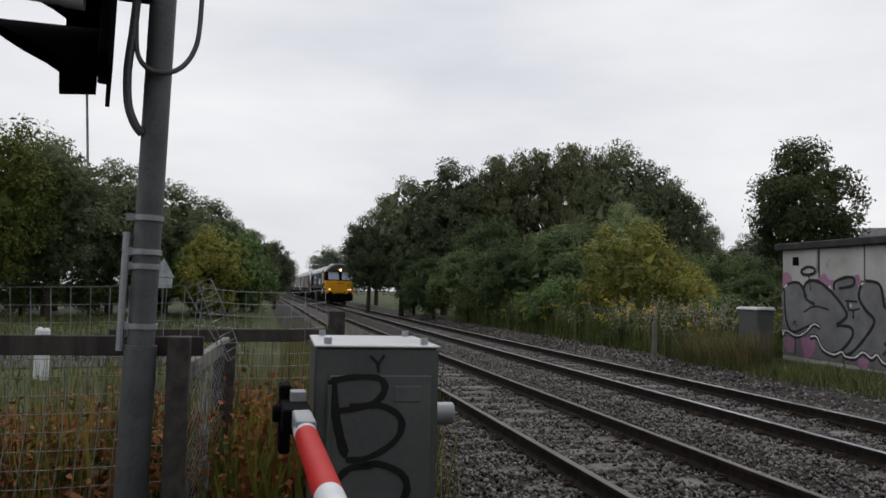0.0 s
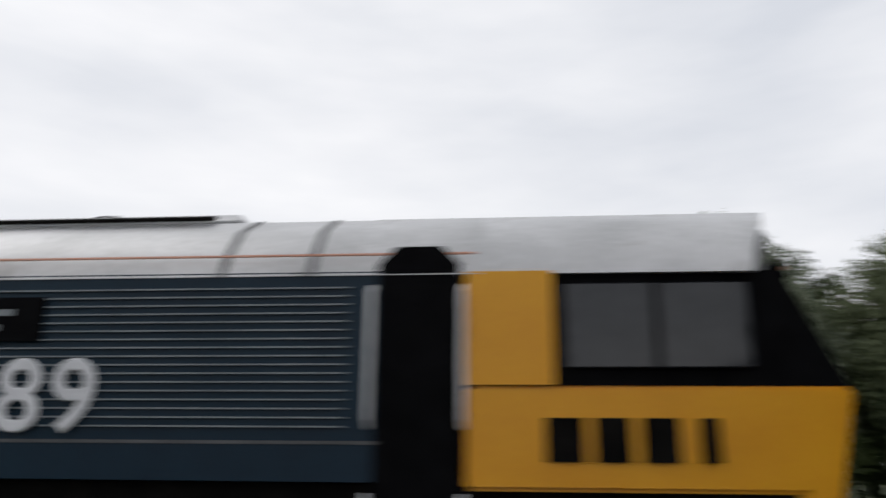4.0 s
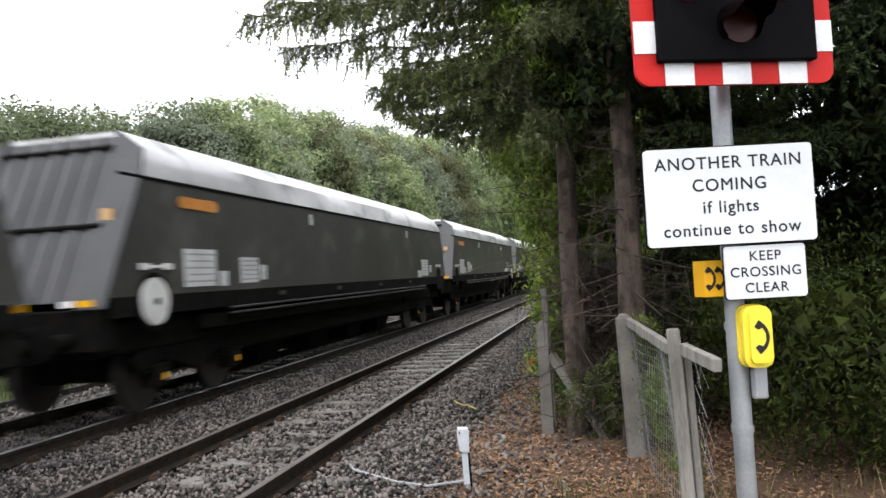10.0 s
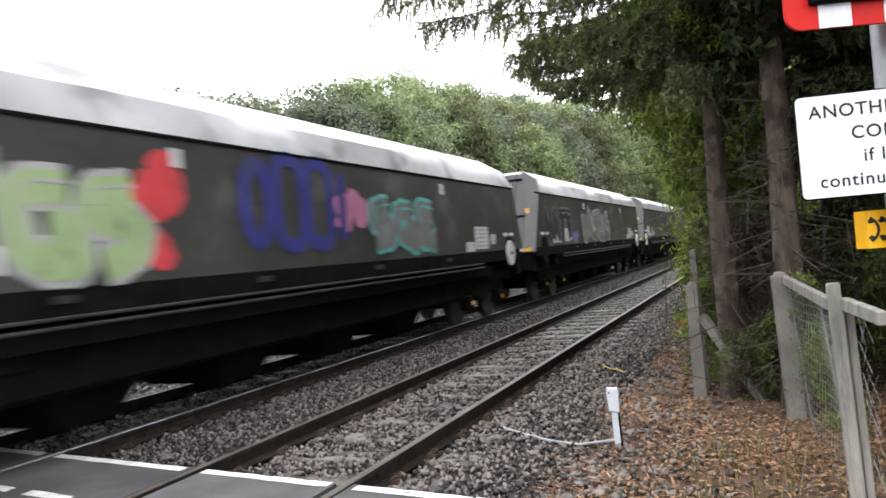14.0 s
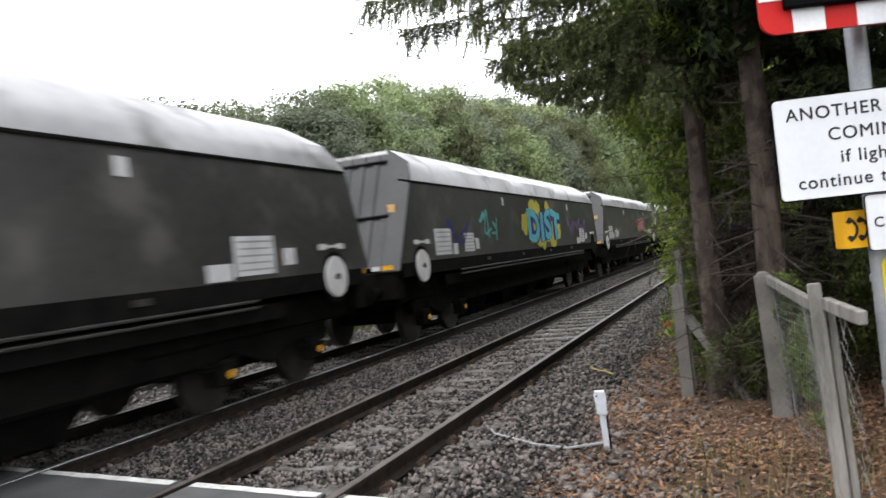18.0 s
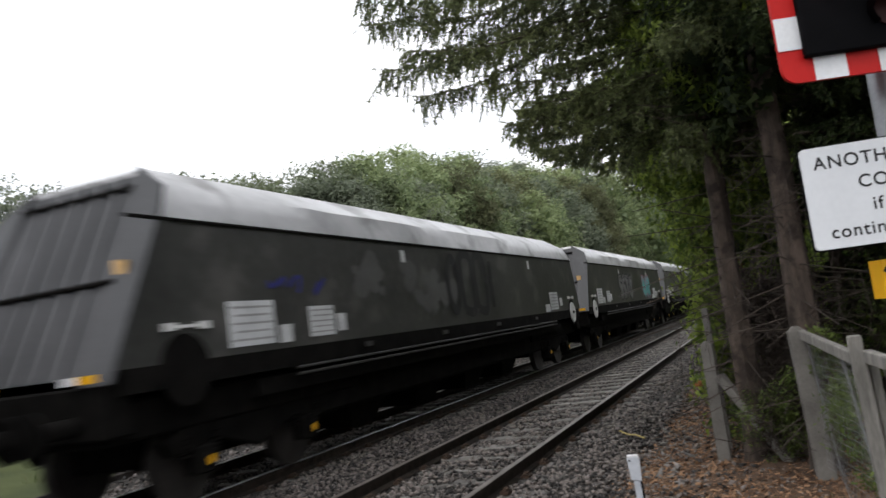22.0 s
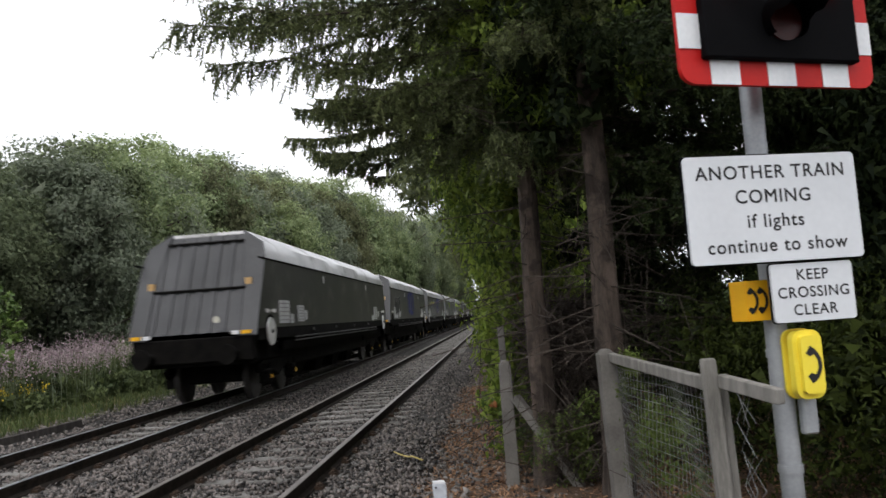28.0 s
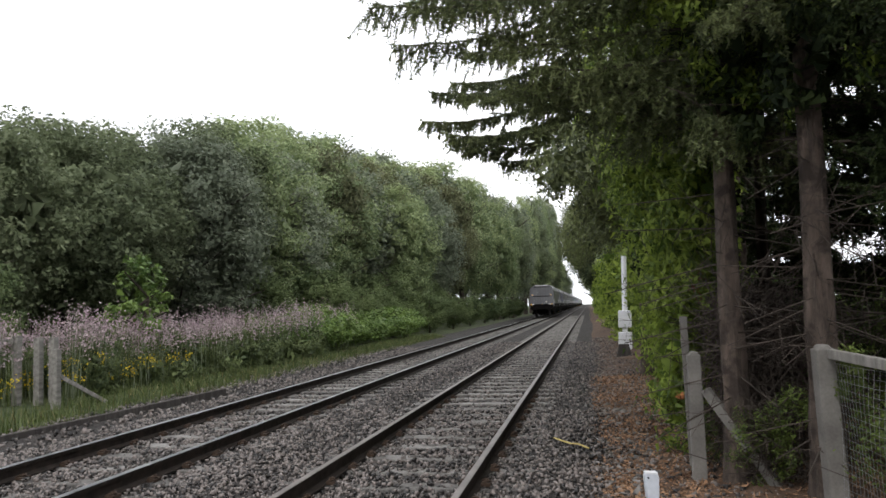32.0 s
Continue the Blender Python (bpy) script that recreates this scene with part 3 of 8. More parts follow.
# ---- east side, north of the road: signs, phones, fence ----
def split_letters(me, gap):
    """The letters of a line of text as bmeshes: loose shells, joined where they stand over one another."""
    line = bmesh.new()
    line.from_mesh(me)
    bpy.data.meshes.remove(me)
    bmesh.ops.remove_doubles(line, verts=line.verts[:], dist=1e-6)
    left, shells = set(line.verts), []
    while left:
        todo, got = [left.pop()], []
        while todo:
            v = todo.pop()
            got.append(v)
            for e in v.link_edges:
                w = e.other_vert(v)
                if w in left:
                    left.remove(w)
                    todo.append(w)
        shells.append([min(v.co.x for v in got), max(v.co.x for v in got), got])
    shells.sort(key=lambda q: q[0])
    letters = []
    for a, b, got in shells:
        if letters and a < letters[-1][1] - gap:
            letters[-1][1] = max(b, letters[-1][1])
            letters[-1][2] += got
        else:
            letters.append([a, b, got])
    made = []
    for a, b, got in letters:
        one, table = bmesh.new(), {}
        for v in got:
            table[v] = one.verts.new(v.co)
        for f in {f for v in got for f in v.link_faces}:
            one.faces.new([table[v] for v in f.verts])
        made.append(one)
    line.free()
    return made


def glyphs(text, size, mat, parent, m, name="letter"):
    cu = bpy.data.curves.new("lettering", "FONT")
    cu.body, cu.size, cu.align_x, cu.align_y = text, size, "CENTER", "CENTER"
    cu.bevel_depth, cu.bevel_resolution, cu.space_character = 0.013 * size, 0, 1.12
    tmp = new("lettering_curve", cu)
    me = bpy.data.meshes.new_from_object(tmp.evaluated_get(bpy.context.evaluated_depsgraph_get()))
    bpy.data.objects.remove(tmp)
    for one in split_letters(me, 0.02 * size):
        part(name, one, mat, parent, smooth=False).matrix_basis = m


def plate(bm, cx, cz, w, h, r, y0, y1, n=5):
    """A round-cornered upright plate in the xz plane, from y0 to y1."""
    out = []
    for sx, sz, a0 in ((1, 1, 0), (-1, 1, 90), (-1, -1, 180), (1, -1, 270)):
        for i in range(n + 1):
            a = radians(a0 + 90 * i / n)
            out.append((cx + sx * (w / 2 - r) + r * math.cos(a), cz + sz * (h / 2 - r) + r * math.sin(a)))
    return prism(bm, out, y0, y1)


def signal_head(parent, z0, glow_mat, off_mat, plain=False, W=1.17, Hh=0.88, reach=0.26, skirt=0.05, lamp=0.125, drop=0.12):
    """Wig-wag head: striped board, two upper lamps and a lower one, all hooded. Returns the two added discs that blank
    the lenses.
    """
    cz = z0 + Hh / 2
    e = 0.122
    bm = bmesh.new(); plate(bm, 0, cz, W, Hh, 0.08, 0.0, 0.025)
    part("backboard", bm, M_BLACK if plain else M_RED, parent, "black board" if plain else "red and white chequered border board")
    for s in () if plain else (-1, 1):
        for k in (-2, 0, 2):
            bm = bmesh.new(); box(bm, (k * W / 7, -0.003, cz + s * (Hh - e) / 2), (W / 7, 0.006, e)); part("white_block", bm, M_WHITE, parent)
        for k in (-1, 1):
            bm = bmesh.new(); box(bm, (s * (W - e) / 2, -0.003, cz + k * Hh / 5), (e, 0.006, Hh / 5)); part("white_block", bm, M_WHITE, parent)
    bm = bmesh.new(); box(bm, (0, -0.02, cz), (W - 2 * e, 0.06, Hh - 2 * e)); soften(bm, 0.008, 1)
    part("black_panel", bm, M_BLACK, parent)
    blank_discs = []
    for x, z, lit in ((-0.29, cz + drop, True), (0.29, cz + drop, True), (0.0, cz - drop, False)):
        bm = bmesh.new()
        rod(bm, (x, -0.05, z), (x, -0.062, z), lamp - 0.02, seg=28)
        part("lens", bm, glow_mat if lit else off_mat, parent, "red lamp lens")
        bm = bmesh.new()
        n = 22
        ring = []
        for i in range(n + 1):
            a = radians(-42 + 264 * i / n) if skirt < 0.1 else radians(-90 + 360 * i / n)
            depth = skirt + reach * max(0.0, math.sin(a)) ** 0.8 if math.sin(a) > 0 else skirt
            ring.append((bm.verts.new((x + lamp * math.cos(a), -0.05, z + lamp * math.sin(a))), bm.verts.new((x + (lamp - 0.007) * math.cos(a), -0.05 - depth, z + (lamp - 0.007) * math.sin(a) - 0.03 * (depth > 0.1)))))
        for p, q in zip(ring, ring[1:]):
            bm.faces.new((p[0], q[0], q[1], p[1]))
        bmesh.ops.solidify(bm, geom=bm.faces[:], thickness=0.004)
        part("hood", bm, M_BLACK, parent, "black lamp hood")
        # added disc in unlit-lens red, slid over the glow to imitate the lamp off
        if lit:
            bm = bmesh.new(); rod(bm, (0, 0.006, 0), (0, -0.004, 0), 0.112, seg=28)
            sh = part("shutter", bm, off_mat, parent)
            sh.location = (x, -0.074, z)
            blank_discs.append(sh)
    return blank_discs

M_LAMP = glow("lit_red_lamp", (1.0, 0.020, 0.010), 7.0)
M_LAMPOFF = material("dark_red_lens", (0.022, 0.002, 0.002), (0.045, 0.004, 0.003), 0.4, spec=0.2, scale=20, fine=90, bump=0.1)

SIGN = pose(3.50, 5.82, -0.06, 0, 0, 13)
mast = thing("crossing_signal", SIGN, "grey steel crossing signal post with wig-wag red lamps", "signal")
bm = bmesh.new(); rod(bm, (0, 0, -0.25), (0, 0, 3.35), 0.057, seg=20)
part("post", bm, M_GALV, mast, "galvanised grey tubular post")
for z in (0.62, 1.22):
    bm = bmesh.new(); rod(bm, (0, 0, z), (0, 0, z + 0.04), 0.064, seg=20); part("band", bm, M_GALV, mast)
holder = new("lamp_unit"); holder.parent = mast; holder.matrix_basis = pose(-0.026, -0.327, 0, 0, 0, 7.5)
BLANK_DISCS = signal_head(holder, 2.592, M_LAMP, M_LAMPOFF)
for z in (2.75, 3.3):
    bm = bmesh.new(); rod(bm, (0.0, 0.0, z), (-0.02, -0.31, z), 0.028, seg=10); part("head_bracket", bm, M_GALV, mast)

board = thing("warning_sign", SIGN, "white rectangular sign warning of another train", "sign")
bm = bmesh.new(); plate(bm, -0.056, 1.995, 0.962, 0.553, 0.025, -0.193, -0.178); part("plate", bm, M_SIGN, board)
bm = bmesh.new(); plate(bm, -0.056, 1.995, 0.978, 0.569, 0.03, -0.1775, -0.168); part("border", bm, M_BLACK, board, "thin black edge")
for z in (2.12, 1.87):
    bm = bmesh.new(); box(bm, (0, -0.11, z), (0.10, 0.115, 0.04)); part("bracket", bm, M_GALV, board)
for k, text in enumerate(("ANOTHER TRAIN", "COMING", "if lights", "continue to show")):
    glyphs(text, 0.0975, M_SPRAY, board, pose(-0.056, -0.1942, 2.180 - 0.126 * k, 90), "letter")
keep_sign = thing("keep_clear_sign", SIGN, "small white sign asking to keep the crossing clear", "sign")
bm = bmesh.new(); plate(bm, 0.125, 1.553, 0.462, 0.300, 0.02, -0.175, -0.16); part("plate", bm, M_SIGN, keep_sign)
bm = bmesh.new(); plate(bm, 0.125, 1.553, 0.472, 0.310, 0.022, -0.1595, -0.15); part("border", bm, M_BLACK, keep_sign)
bm = bmesh.new(); box(bm, (0.02, -0.10, 1.55), (0.10, 0.10, 0.04)); part("bracket", bm, M_GALV, keep_sign)
for k, text in enumerate(("KEEP", "CROSSING", "CLEAR")):
    glyphs(text, 0.078, M_SPRAY, keep_sign, pose(0.125, -0.1762, 1.641 - 0.090 * k, 90), "letter")

def handset(bm, x, z, h, y, k=1):
    """A telephone receiver symbol: a bowed grip with two thick ends."""
    arc = [(0.62, -58 + 11.6 * i) for i in range(11)]
    arc += [(0.38, 58), (0.38, 38), (0.52, 34), (0.53, 12), (0.53, -12), (0.52, -34), (0.38, -38), (0.38, -58)]
    out = [(x + k * h * (r * math.cos(radians(a)) - 0.40), z + h * 0.9 * r * math.sin(radians(a))) for r, a in arc]
    prism(bm, out if k > 0 else out[::-1], y - 0.0015, y + 0.0015)

tel = thing("telephone_sign", SIGN, "amber two-sided telephone sign plate", "sign")
bm = bmesh.new()
prism(bm, ((-0.185, 1.42), (-0.185, 1.63), (-0.06, 1.63), (-0.06, 1.42)), -0.065, -0.055)
part("plate", bm, M_AMBER, tel)
bm = bmesh.new(); box(bm, (-0.195, 0.0, 1.525), (0.008, 0.12, 0.21), Matrix.Rotation(radians(10), 4, "Z")); part("side_plate", bm, M_AMBER, tel)
for x in (-0.155, -0.10):
    bm = bmesh.new(); handset(bm, x, 1.525, 0.15, -0.067); part("symbol", bm, M_SPRAY, tel)
phone = thing("crossing_telephone", SIGN, "yellow plastic crossing telephone box on the post", "telephone")
bm = bmesh.new(); plate(bm, 0.062, 1.185, 0.165, 0.35, 0.055, -0.19, -0.09); soften(bm, 0.028, 4, 60); part("case", bm, M_YELLOW, phone)
bm = bmesh.new(); plate(bm, 0.062, 1.185, 0.176, 0.362, 0.058, -0.089, -0.072); part("rim", bm, M_YELLOW, phone)
bm = bmesh.new(); handset(bm, 0.070, 1.185, 0.20, -0.192); part("symbol", bm, M_SPRAY, phone)
bm = bmesh.new(); box(bm, (0.085, -0.075, 0.92), (0.085, 0.05, 0.20)); soften(bm, 0.01, 1); part("bracket", bm, M_GALV, phone, "grey galvanised bracket")

def concrete_post(x, y, h, w=0.13, lean=(0, 0), base=-0.35, mat=None, nm="fence_post", label="weathered concrete fence post with chamfered top"):
    bm = bmesh.new()
    box(bm, (0, 0, (h + base) / 2), (w, w, h - base - 0.06), taper=(0.92, 0.92))
    box(bm, (0, 0, h - 0.03), (w * 0.92, w * 0.92, 0.06), taper=(0.45, 0.9) if mat is None else (0.96, 0.96))
    soften(bm, 0.008, 1)
    return solid(nm, bm, mat or M_CONCRETE, label, "fence post", "fence posts", m=pose(x, y, 0, lean[0], lean[1], random.uniform(-5, 5)))

concrete_post(2.07, 9.19, 1.03, 0.13)
foot, head = Vector((2.70, 8.81, -0.18)), Vector((2.15, 9.11, 0.68))
bm = bmesh.new(); box(bm, (0, 0, 0), (0.09, 0.08, (head - foot).length)); soften(bm, 0.006, 1)
solid("brace", bm, M_CONCRETE, "slanting concrete strut against the post", "fence strut", m=Matrix.Translation((head + foot) / 2) @ (head - foot).to_track_quat("Z", "Y").to_matrix().to_4x4())
bm = bmesh.new(); box(bm, (0, 0, 0.5), (0.07, 0.07, 1.5)); soften(bm, 0.006, 1)
solid("old_post", bm, M_CONCRETE, "thin grey post behind the strutted post", "fence post", m=pose(2.08, 9.75, 0.1, 0, -1, 0))
concrete_post(2.93, 8.03, 1.14, 0.15, lean=(0, -2))
concrete_post(3.18, 5.90, 1.17, 0.085, lean=(0, -1.5), mat=M_TIMBER, label="grey weathered timber fence post")
concrete_post(3.25, 5.93, 1.05, 0.05, lean=(0, -1.5), mat=M_TIMBER, label="grey weathered timber fence post")
top_rail = thing("fence_rail", Matrix.Identity(4), "grey weathered timber top rail of the fence", "fence rail")
for a, b in (((2.93, 8.0, 1.07), (3.15, 5.95, 1.03)), ((3.20, 5.85, 1.05), (3.33, 5.36, 1.01))):
    d = Vector(b) - Vector(a)
    bm = bmesh.new(); box(bm, (0, 0, 0), (0.05, d.length, 0.075)); soften(bm, 0.006, 1)
    ob = part("board", bm, M_TIMBER, top_rail)
    ob.matrix_basis = Matrix.Translation((Vector(a) + Vector(b)) / 2) @ d.to_track_quat("Y", "Z").to_matrix().to_4x4()

def wire_net(name, a, b, z0, z1, step, r, label, sag=0.0, diamond=False, mat=None):
    """Netting between two upright lines through a and b."""
    a, b = Vector((*a, 0)), Vector((*b, 0))
    d = b - a
    n, k = max(2, int(d.length / step)), max(2, int((z1 - z0) / step))
    vs, fs = [], []
    def bar(p, q):
        p, q = Vector(p), Vector(q)
        t = (q - p).normalized()
        u = t.cross(Vector((0.3, 0.5, 0.81))).normalized() * r
        w = t.cross(u).normalized() * r
        i = len(vs)
        for e in (p, q):
            vs.extend([tuple(e + u), tuple(e - 0.5 * u + 0.87 * w), tuple(e - 0.5 * u - 0.87 * w)])
        fs.extend([(i, i + 1, i + 4, i + 3), (i + 1, i + 2, i + 5, i + 4), (i + 2, i, i + 3, i + 5)])
    def at(s, z):
        return a + d * s + Vector((0.03 * math.sin(9 * s + z * 3), 0.05 * math.sin(7 * s + 2 * z), z - sag * math.sin(math.pi * s)))
    if diamond:
        m = int(d.length / step)
        for i in range(-k, m + 1):
            for s in (1, -1):
                x0 = i * step if s > 0 else (i + k) * step
                steps = 6
                line = [(x0 + s * step * k * j / steps, z0 + (z1 - z0) * j / steps) for j in range(steps + 1)]
                for (p, zp), (q, zq) in zip(line, line[1:]):
                    if 0 <= p <= d.length and 0 <= q <= d.length:
                        bar(at(p / d.length, zp), at(q / d.length, zq))
    else:
        for i in range(n + 1):
            for j in range(4):
                bar(at(i / n, z0 + (z1 - z0) * j / 4), at(i / n, z0 + (z1 - z0) * (j + 1) / 4))
        for j in range(k + 1):
            for i in range(6):
                bar(at(i / 6, z0 + (z1 - z0) * j / k), at((i + 1) / 6, z0 + (z1 - z0) * j / k))
    ob = new(name, mesh_from(name, np.array(vs), np.array(fs), [mat or M_WIRE]))
    return tagged(ob, label, "wire fence")

wire_net("wire_netting", (2.95, 7.92), (3.17, 5.98), 0.0, 1.0, 0.06, 0.0016, "rusty grey wire netting between the fence posts")
wire_net("loose_netting", (3.27, 5.86), (3.30, 5.62), 0.0, 1.0, 0.06, 0.0018, "loose curling wire netting on the last post", diamond=True)

M_PALEGREY = material("pale_grey_metal", (0.42, 0.45, 0.50), (0.60, 0.63, 0.68), 0.5, 0.1, scale=6, fine=40, bump=0.05)
mark = thing("marker_post", pose(1.52, 7.42, -0.2, 0, -1.5, 12), "small white-topped trackside marker post", "marker post")
bm = bmesh.new(); box(bm, (0, 0, 0.14), (0.052, 0.045, 0.40)); soften(bm, 0.004, 1); part("stake", bm, M_PALEGREY, mark)
# the stake's dark side, put on as a black strip
bm = bmesh.new(); box(bm, (0.034, 0.004, 0.14), (0.016, 0.04, 0.40)); part("dark_side_strip", bm, M_BLACK, mark, "black strip for the stake's dark side")
bm = bmesh.new(); prism(bm, ((-0.045, 0.29), (0.04, 0.27), (0.05, 0.44), (0.042, 0.468), (-0.03, 0.475), (-0.052, 0.46)), -0.035, 0.035); soften(bm, 0.006, 1); part("cap", bm, M_PALEGREY, mark, "pale grey metal cap")
bm = bmesh.new(); box(bm, (-0.002, 0, 0.474), (0.085, 0.07, 0.012), Matrix.Rotation(radians(4), 4, "Y")); part("top", bm, M_WHITE, mark)
bm = bmesh.new(); box(bm, (-0.03, -0.037, 0.445), (0.012, 0.008, 0.012)); part("fixing", bm, M_BLACK, mark)
bm = bmesh.new(); tube(bm, [(1.50, 7.40, -0.16), (1.2, 7.35, -0.19), (0.9, 7.45, -0.185), (0.62, 7.62, -0.17), (0.42, 7.72, -0.15), (0.30, 7.95, -0.16)], 0.012, 6)
solid("ground_cable", bm, M_GALV, "pale grey cable lying from the post to the rail", "cable")
bm = bmesh.new(); tube(bm, [(0.62, 11.35, -0.15), (0.72, 11.05, -0.13), (0.84, 10.9, -0.14), (0.92, 10.78, -0.12), (1.05, 10.66, -0.15)], 0.011, 6)
solid("yellow_rope", bm, material("faded_rope", (0.30, 0.24, 0.08), (0.50, 0.40, 0.16), 0.9, scale=8, fine=60), "frayed yellow rope on the ballast", "rope")

pole = thing("trackside_pole", pose(2.22, 27.3, -0.2, 0, 1.5, 0), "white-painted post with equipment boxes beside the track", "post")
bm = bmesh.new(); rod(bm, (0, 0, 0), (0, 0, 3.2), 0.085, seg=12); part("shaft", bm, M_WHITE, pole)
bm = bmesh.new(); box(bm, (0, 0, 1.15), (0.42, 0.3, 0.55)); soften(bm, 0.02, 1); part("box", bm, M_WHITE, pole)
bm = bmesh.new(); box(bm, (0, 0, 0.45), (0.42, 0.32, 0.55)); soften(bm, 0.02, 1); part("box", bm, M_WHITE, pole)
bm = bmesh.new(); box(bm, (-0.1, -1.2, 0.15), (0.5, 0.3, 0.5), taper=(0.6, 0.6)); part("stump", bm, M_TIMBER_DARK, pole)

# ---- south of the road: barrier machine, boom, fence, signal pole ----
def smooth_line(pts, n=6):
    """Catmull-Rom through the points."""
    out = []
    p = [pts[0]] + list(pts) + [pts[-1]]
    for i in range(1, len(p) - 2):
        for k in range(n):
            t = k / n
            out.append(tuple(0.5 * (2 * p[i][c] + (p[i + 1][c] - p[i - 1][c]) * t + (2 * p[i - 1][c] - 5 * p[i][c] + 4 * p[i + 1][c] - p[i + 2][c]) * t * t + (3 * p[i][c] - p[i - 1][c] - 3 * p[i + 1][c] + p[i + 2][c]) * t ** 3) for c in range(len(pts[0]))))
    out.append(tuple(pts[-1]))
    return out


def stroke(bm, pts, w, to3, lift=0.002, n=6, vary=0.0, seed=0):
    """A painted band of width w along 2-D points; to3 maps (u, v, height) into space."""
    rg2 = random.Random(seed)
    line = smooth_line(pts, n)
    left, right = [], []
    for i, (u, v) in enumerate(line):
        a, b = line[max(0, i - 1)], line[min(len(line) - 1, i + 1)]
        d = math.hypot(b[0] - a[0], b[1] - a[1]) or 1
        nx, ny = -(b[1] - a[1]) / d, (b[0] - a[0]) / d
        ww = w / 2 * (1 + vary * rg2.uniform(-1, 1))
        left.append(bm.verts.new(to3(u + nx * ww, v + ny * ww, lift)))
        right.append(bm.verts.new(to3(u - nx * ww, v - ny * ww, lift)))
    for i in range(len(line) - 1):
        bm.faces.new((left[i], left[i + 1], right[i + 1], right[i]))


def blob(bm, pts, to3, lift=0.0015):
    vs = [bm.verts.new(to3(u, v, lift)) for u, v in smooth_line(list(pts) + [pts[0]], 4)[:-1]]
    bm.faces.new(vs)


def barrier_machine(m, graffiti, label):
    """Grey cabinet, 0.70 wide and 0.62 deep, door on its -y... side facing the road (+y here)."""
    t = thing("barrier_machine", m, label, "barrier machine", "barrier machines")
    bm = bmesh.new(); box(bm, (0, 0, 0.58), (0.68, 0.9, 1.28)); soften(bm, 0.012, 2); part("case", bm, M_CABINET, t, "grey painted steel case")
    bm = bmesh.new(); box(bm, (0, 0, 1.226), (0.694, 0.914, 0.012)); soften(bm, 0.004, 1); part("lid", bm, M_CABTOP, t, "pale steel lid")
    for x in (-0.27, 0.27):
        for y in (-0.36, 0.36):
            bm = bmesh.new(); rod(bm, (x, y, 1.235), (x, y, 1.268), 0.022, seg=8); part("lid_bolt", bm, M_GALV, t)
    bm = bmesh.new(); box(bm, (-0.02, 0.458, 0.50), (0.56, 0.016, 1.14)); soften(bm, 0.005, 1); part("door", bm, M_CABINET, t, "grey access door")
    bm = bmesh.new(); box(bm, (-0.165, 0.468, 0.97), (0.15, 0.006, 0.085)); soften(bm, 0.003, 1); part("plate", bm, M_CABINET, t)
    bm = bmesh.new(); rod(bm, (-0.09, 0.465, 0.33), (-0.09, 0.485, 0.33), 0.018, seg=10); part("lock", bm, M_BLACK, t)
    bm = bmesh.new(); rod(bm, (-0.34, 0.25, 0.83), (-0.47, 0.25, 0.83), 0.065, seg=18); soften(bm, 0.008, 1); part("motor_boss", bm, M_GALV, t)
    bm = bmesh.new(); rod(bm, (0.26, 0.47, 0.2), (0.26, 0.47, 1.02), 0.012, seg=8); part("hinge", bm, M_CABINET, t)
    bm = bmesh.new(); box(bm, (0, 0, -0.1), (0.8, 1.0, 0.12)); part("plinth", bm, M_CONCRETE, t)
    if graffiti:
        def to3(u, v, h):
            return (-u, 0.4665 + h, 1.06 - (1.045 - v) * 0.87)
        for k, (o, w) in enumerate(((((-0.245, 1.03), (-0.235, 0.92), (-0.215, 0.77), (-0.175, 0.60), (-0.155, 0.575)), 0.048),
                                    (((-0.25, 1.02), (-0.14, 1.045), (0.0, 1.04), (0.04, 0.98), (0.0, 0.90), (-0.09, 0.86), (-0.20, 0.84)), 0.040),
                                    (((-0.15, 0.865), (0.02, 0.87), (0.125, 0.80), (0.13, 0.70), (0.06, 0.61), (-0.06, 0.545), (-0.16, 0.54)), 0.038),
                                    (((-0.02, 0.500), (-0.15, 0.480), (-0.225, 0.36), (-0.18, 0.26), (-0.03, 0.21), (0.12, 0.25), (0.175, 0.35), (0.14, 0.45), (0.02, 0.51), (-0.07, 0.50)), 0.042),
                                    (((0.10, 0.17), (0.105, 0.10), (0.09, -0.02)), 0.05))):
            bm = bmesh.new(); stroke(bm, o, w, to3, 0.002 + 0.001 * k, vary=0.12, seed=k); part("sprayed_letter", bm, M_SPRAY, t, "large black sprayed letter")
        def to4(u, v, h):
            return (-u, 0.4505 + h, v)
        for k, (o, w) in enumerate(((((-0.045, 1.175), (-0.005, 1.135), (0.005, 1.085)), 0.018), (((0.035, 1.18), (0.008, 1.14), (0.0, 1.12)), 0.016))):
            bm = bmesh.new(); stroke(bm, o, w, to4, 0.002 + 0.001 * k); part("sprayed_letter", bm, M_SPRAY, t)
    return t

CABX, CABY = 2.14, -3.72
barrier_machine(pose(CABX, CABY, -0.02, 0, 0, -2), True, "grey steel barrier machine cabinet with sprayed black letters")
barrier_machine(pose(-8.1, 7.6, 0.0, 0, 0, 184), False, "grey steel barrier machine cabinet across the tracks")
bm = bmesh.new(); rod(bm, (-7.6, 7.0, -0.1), (-7.6, 7.0, 1.75), 0.04, seg=10)
solid("lamp_post_stub", bm, M_WHITE, "thin white post beside the far barrier machine", "post")

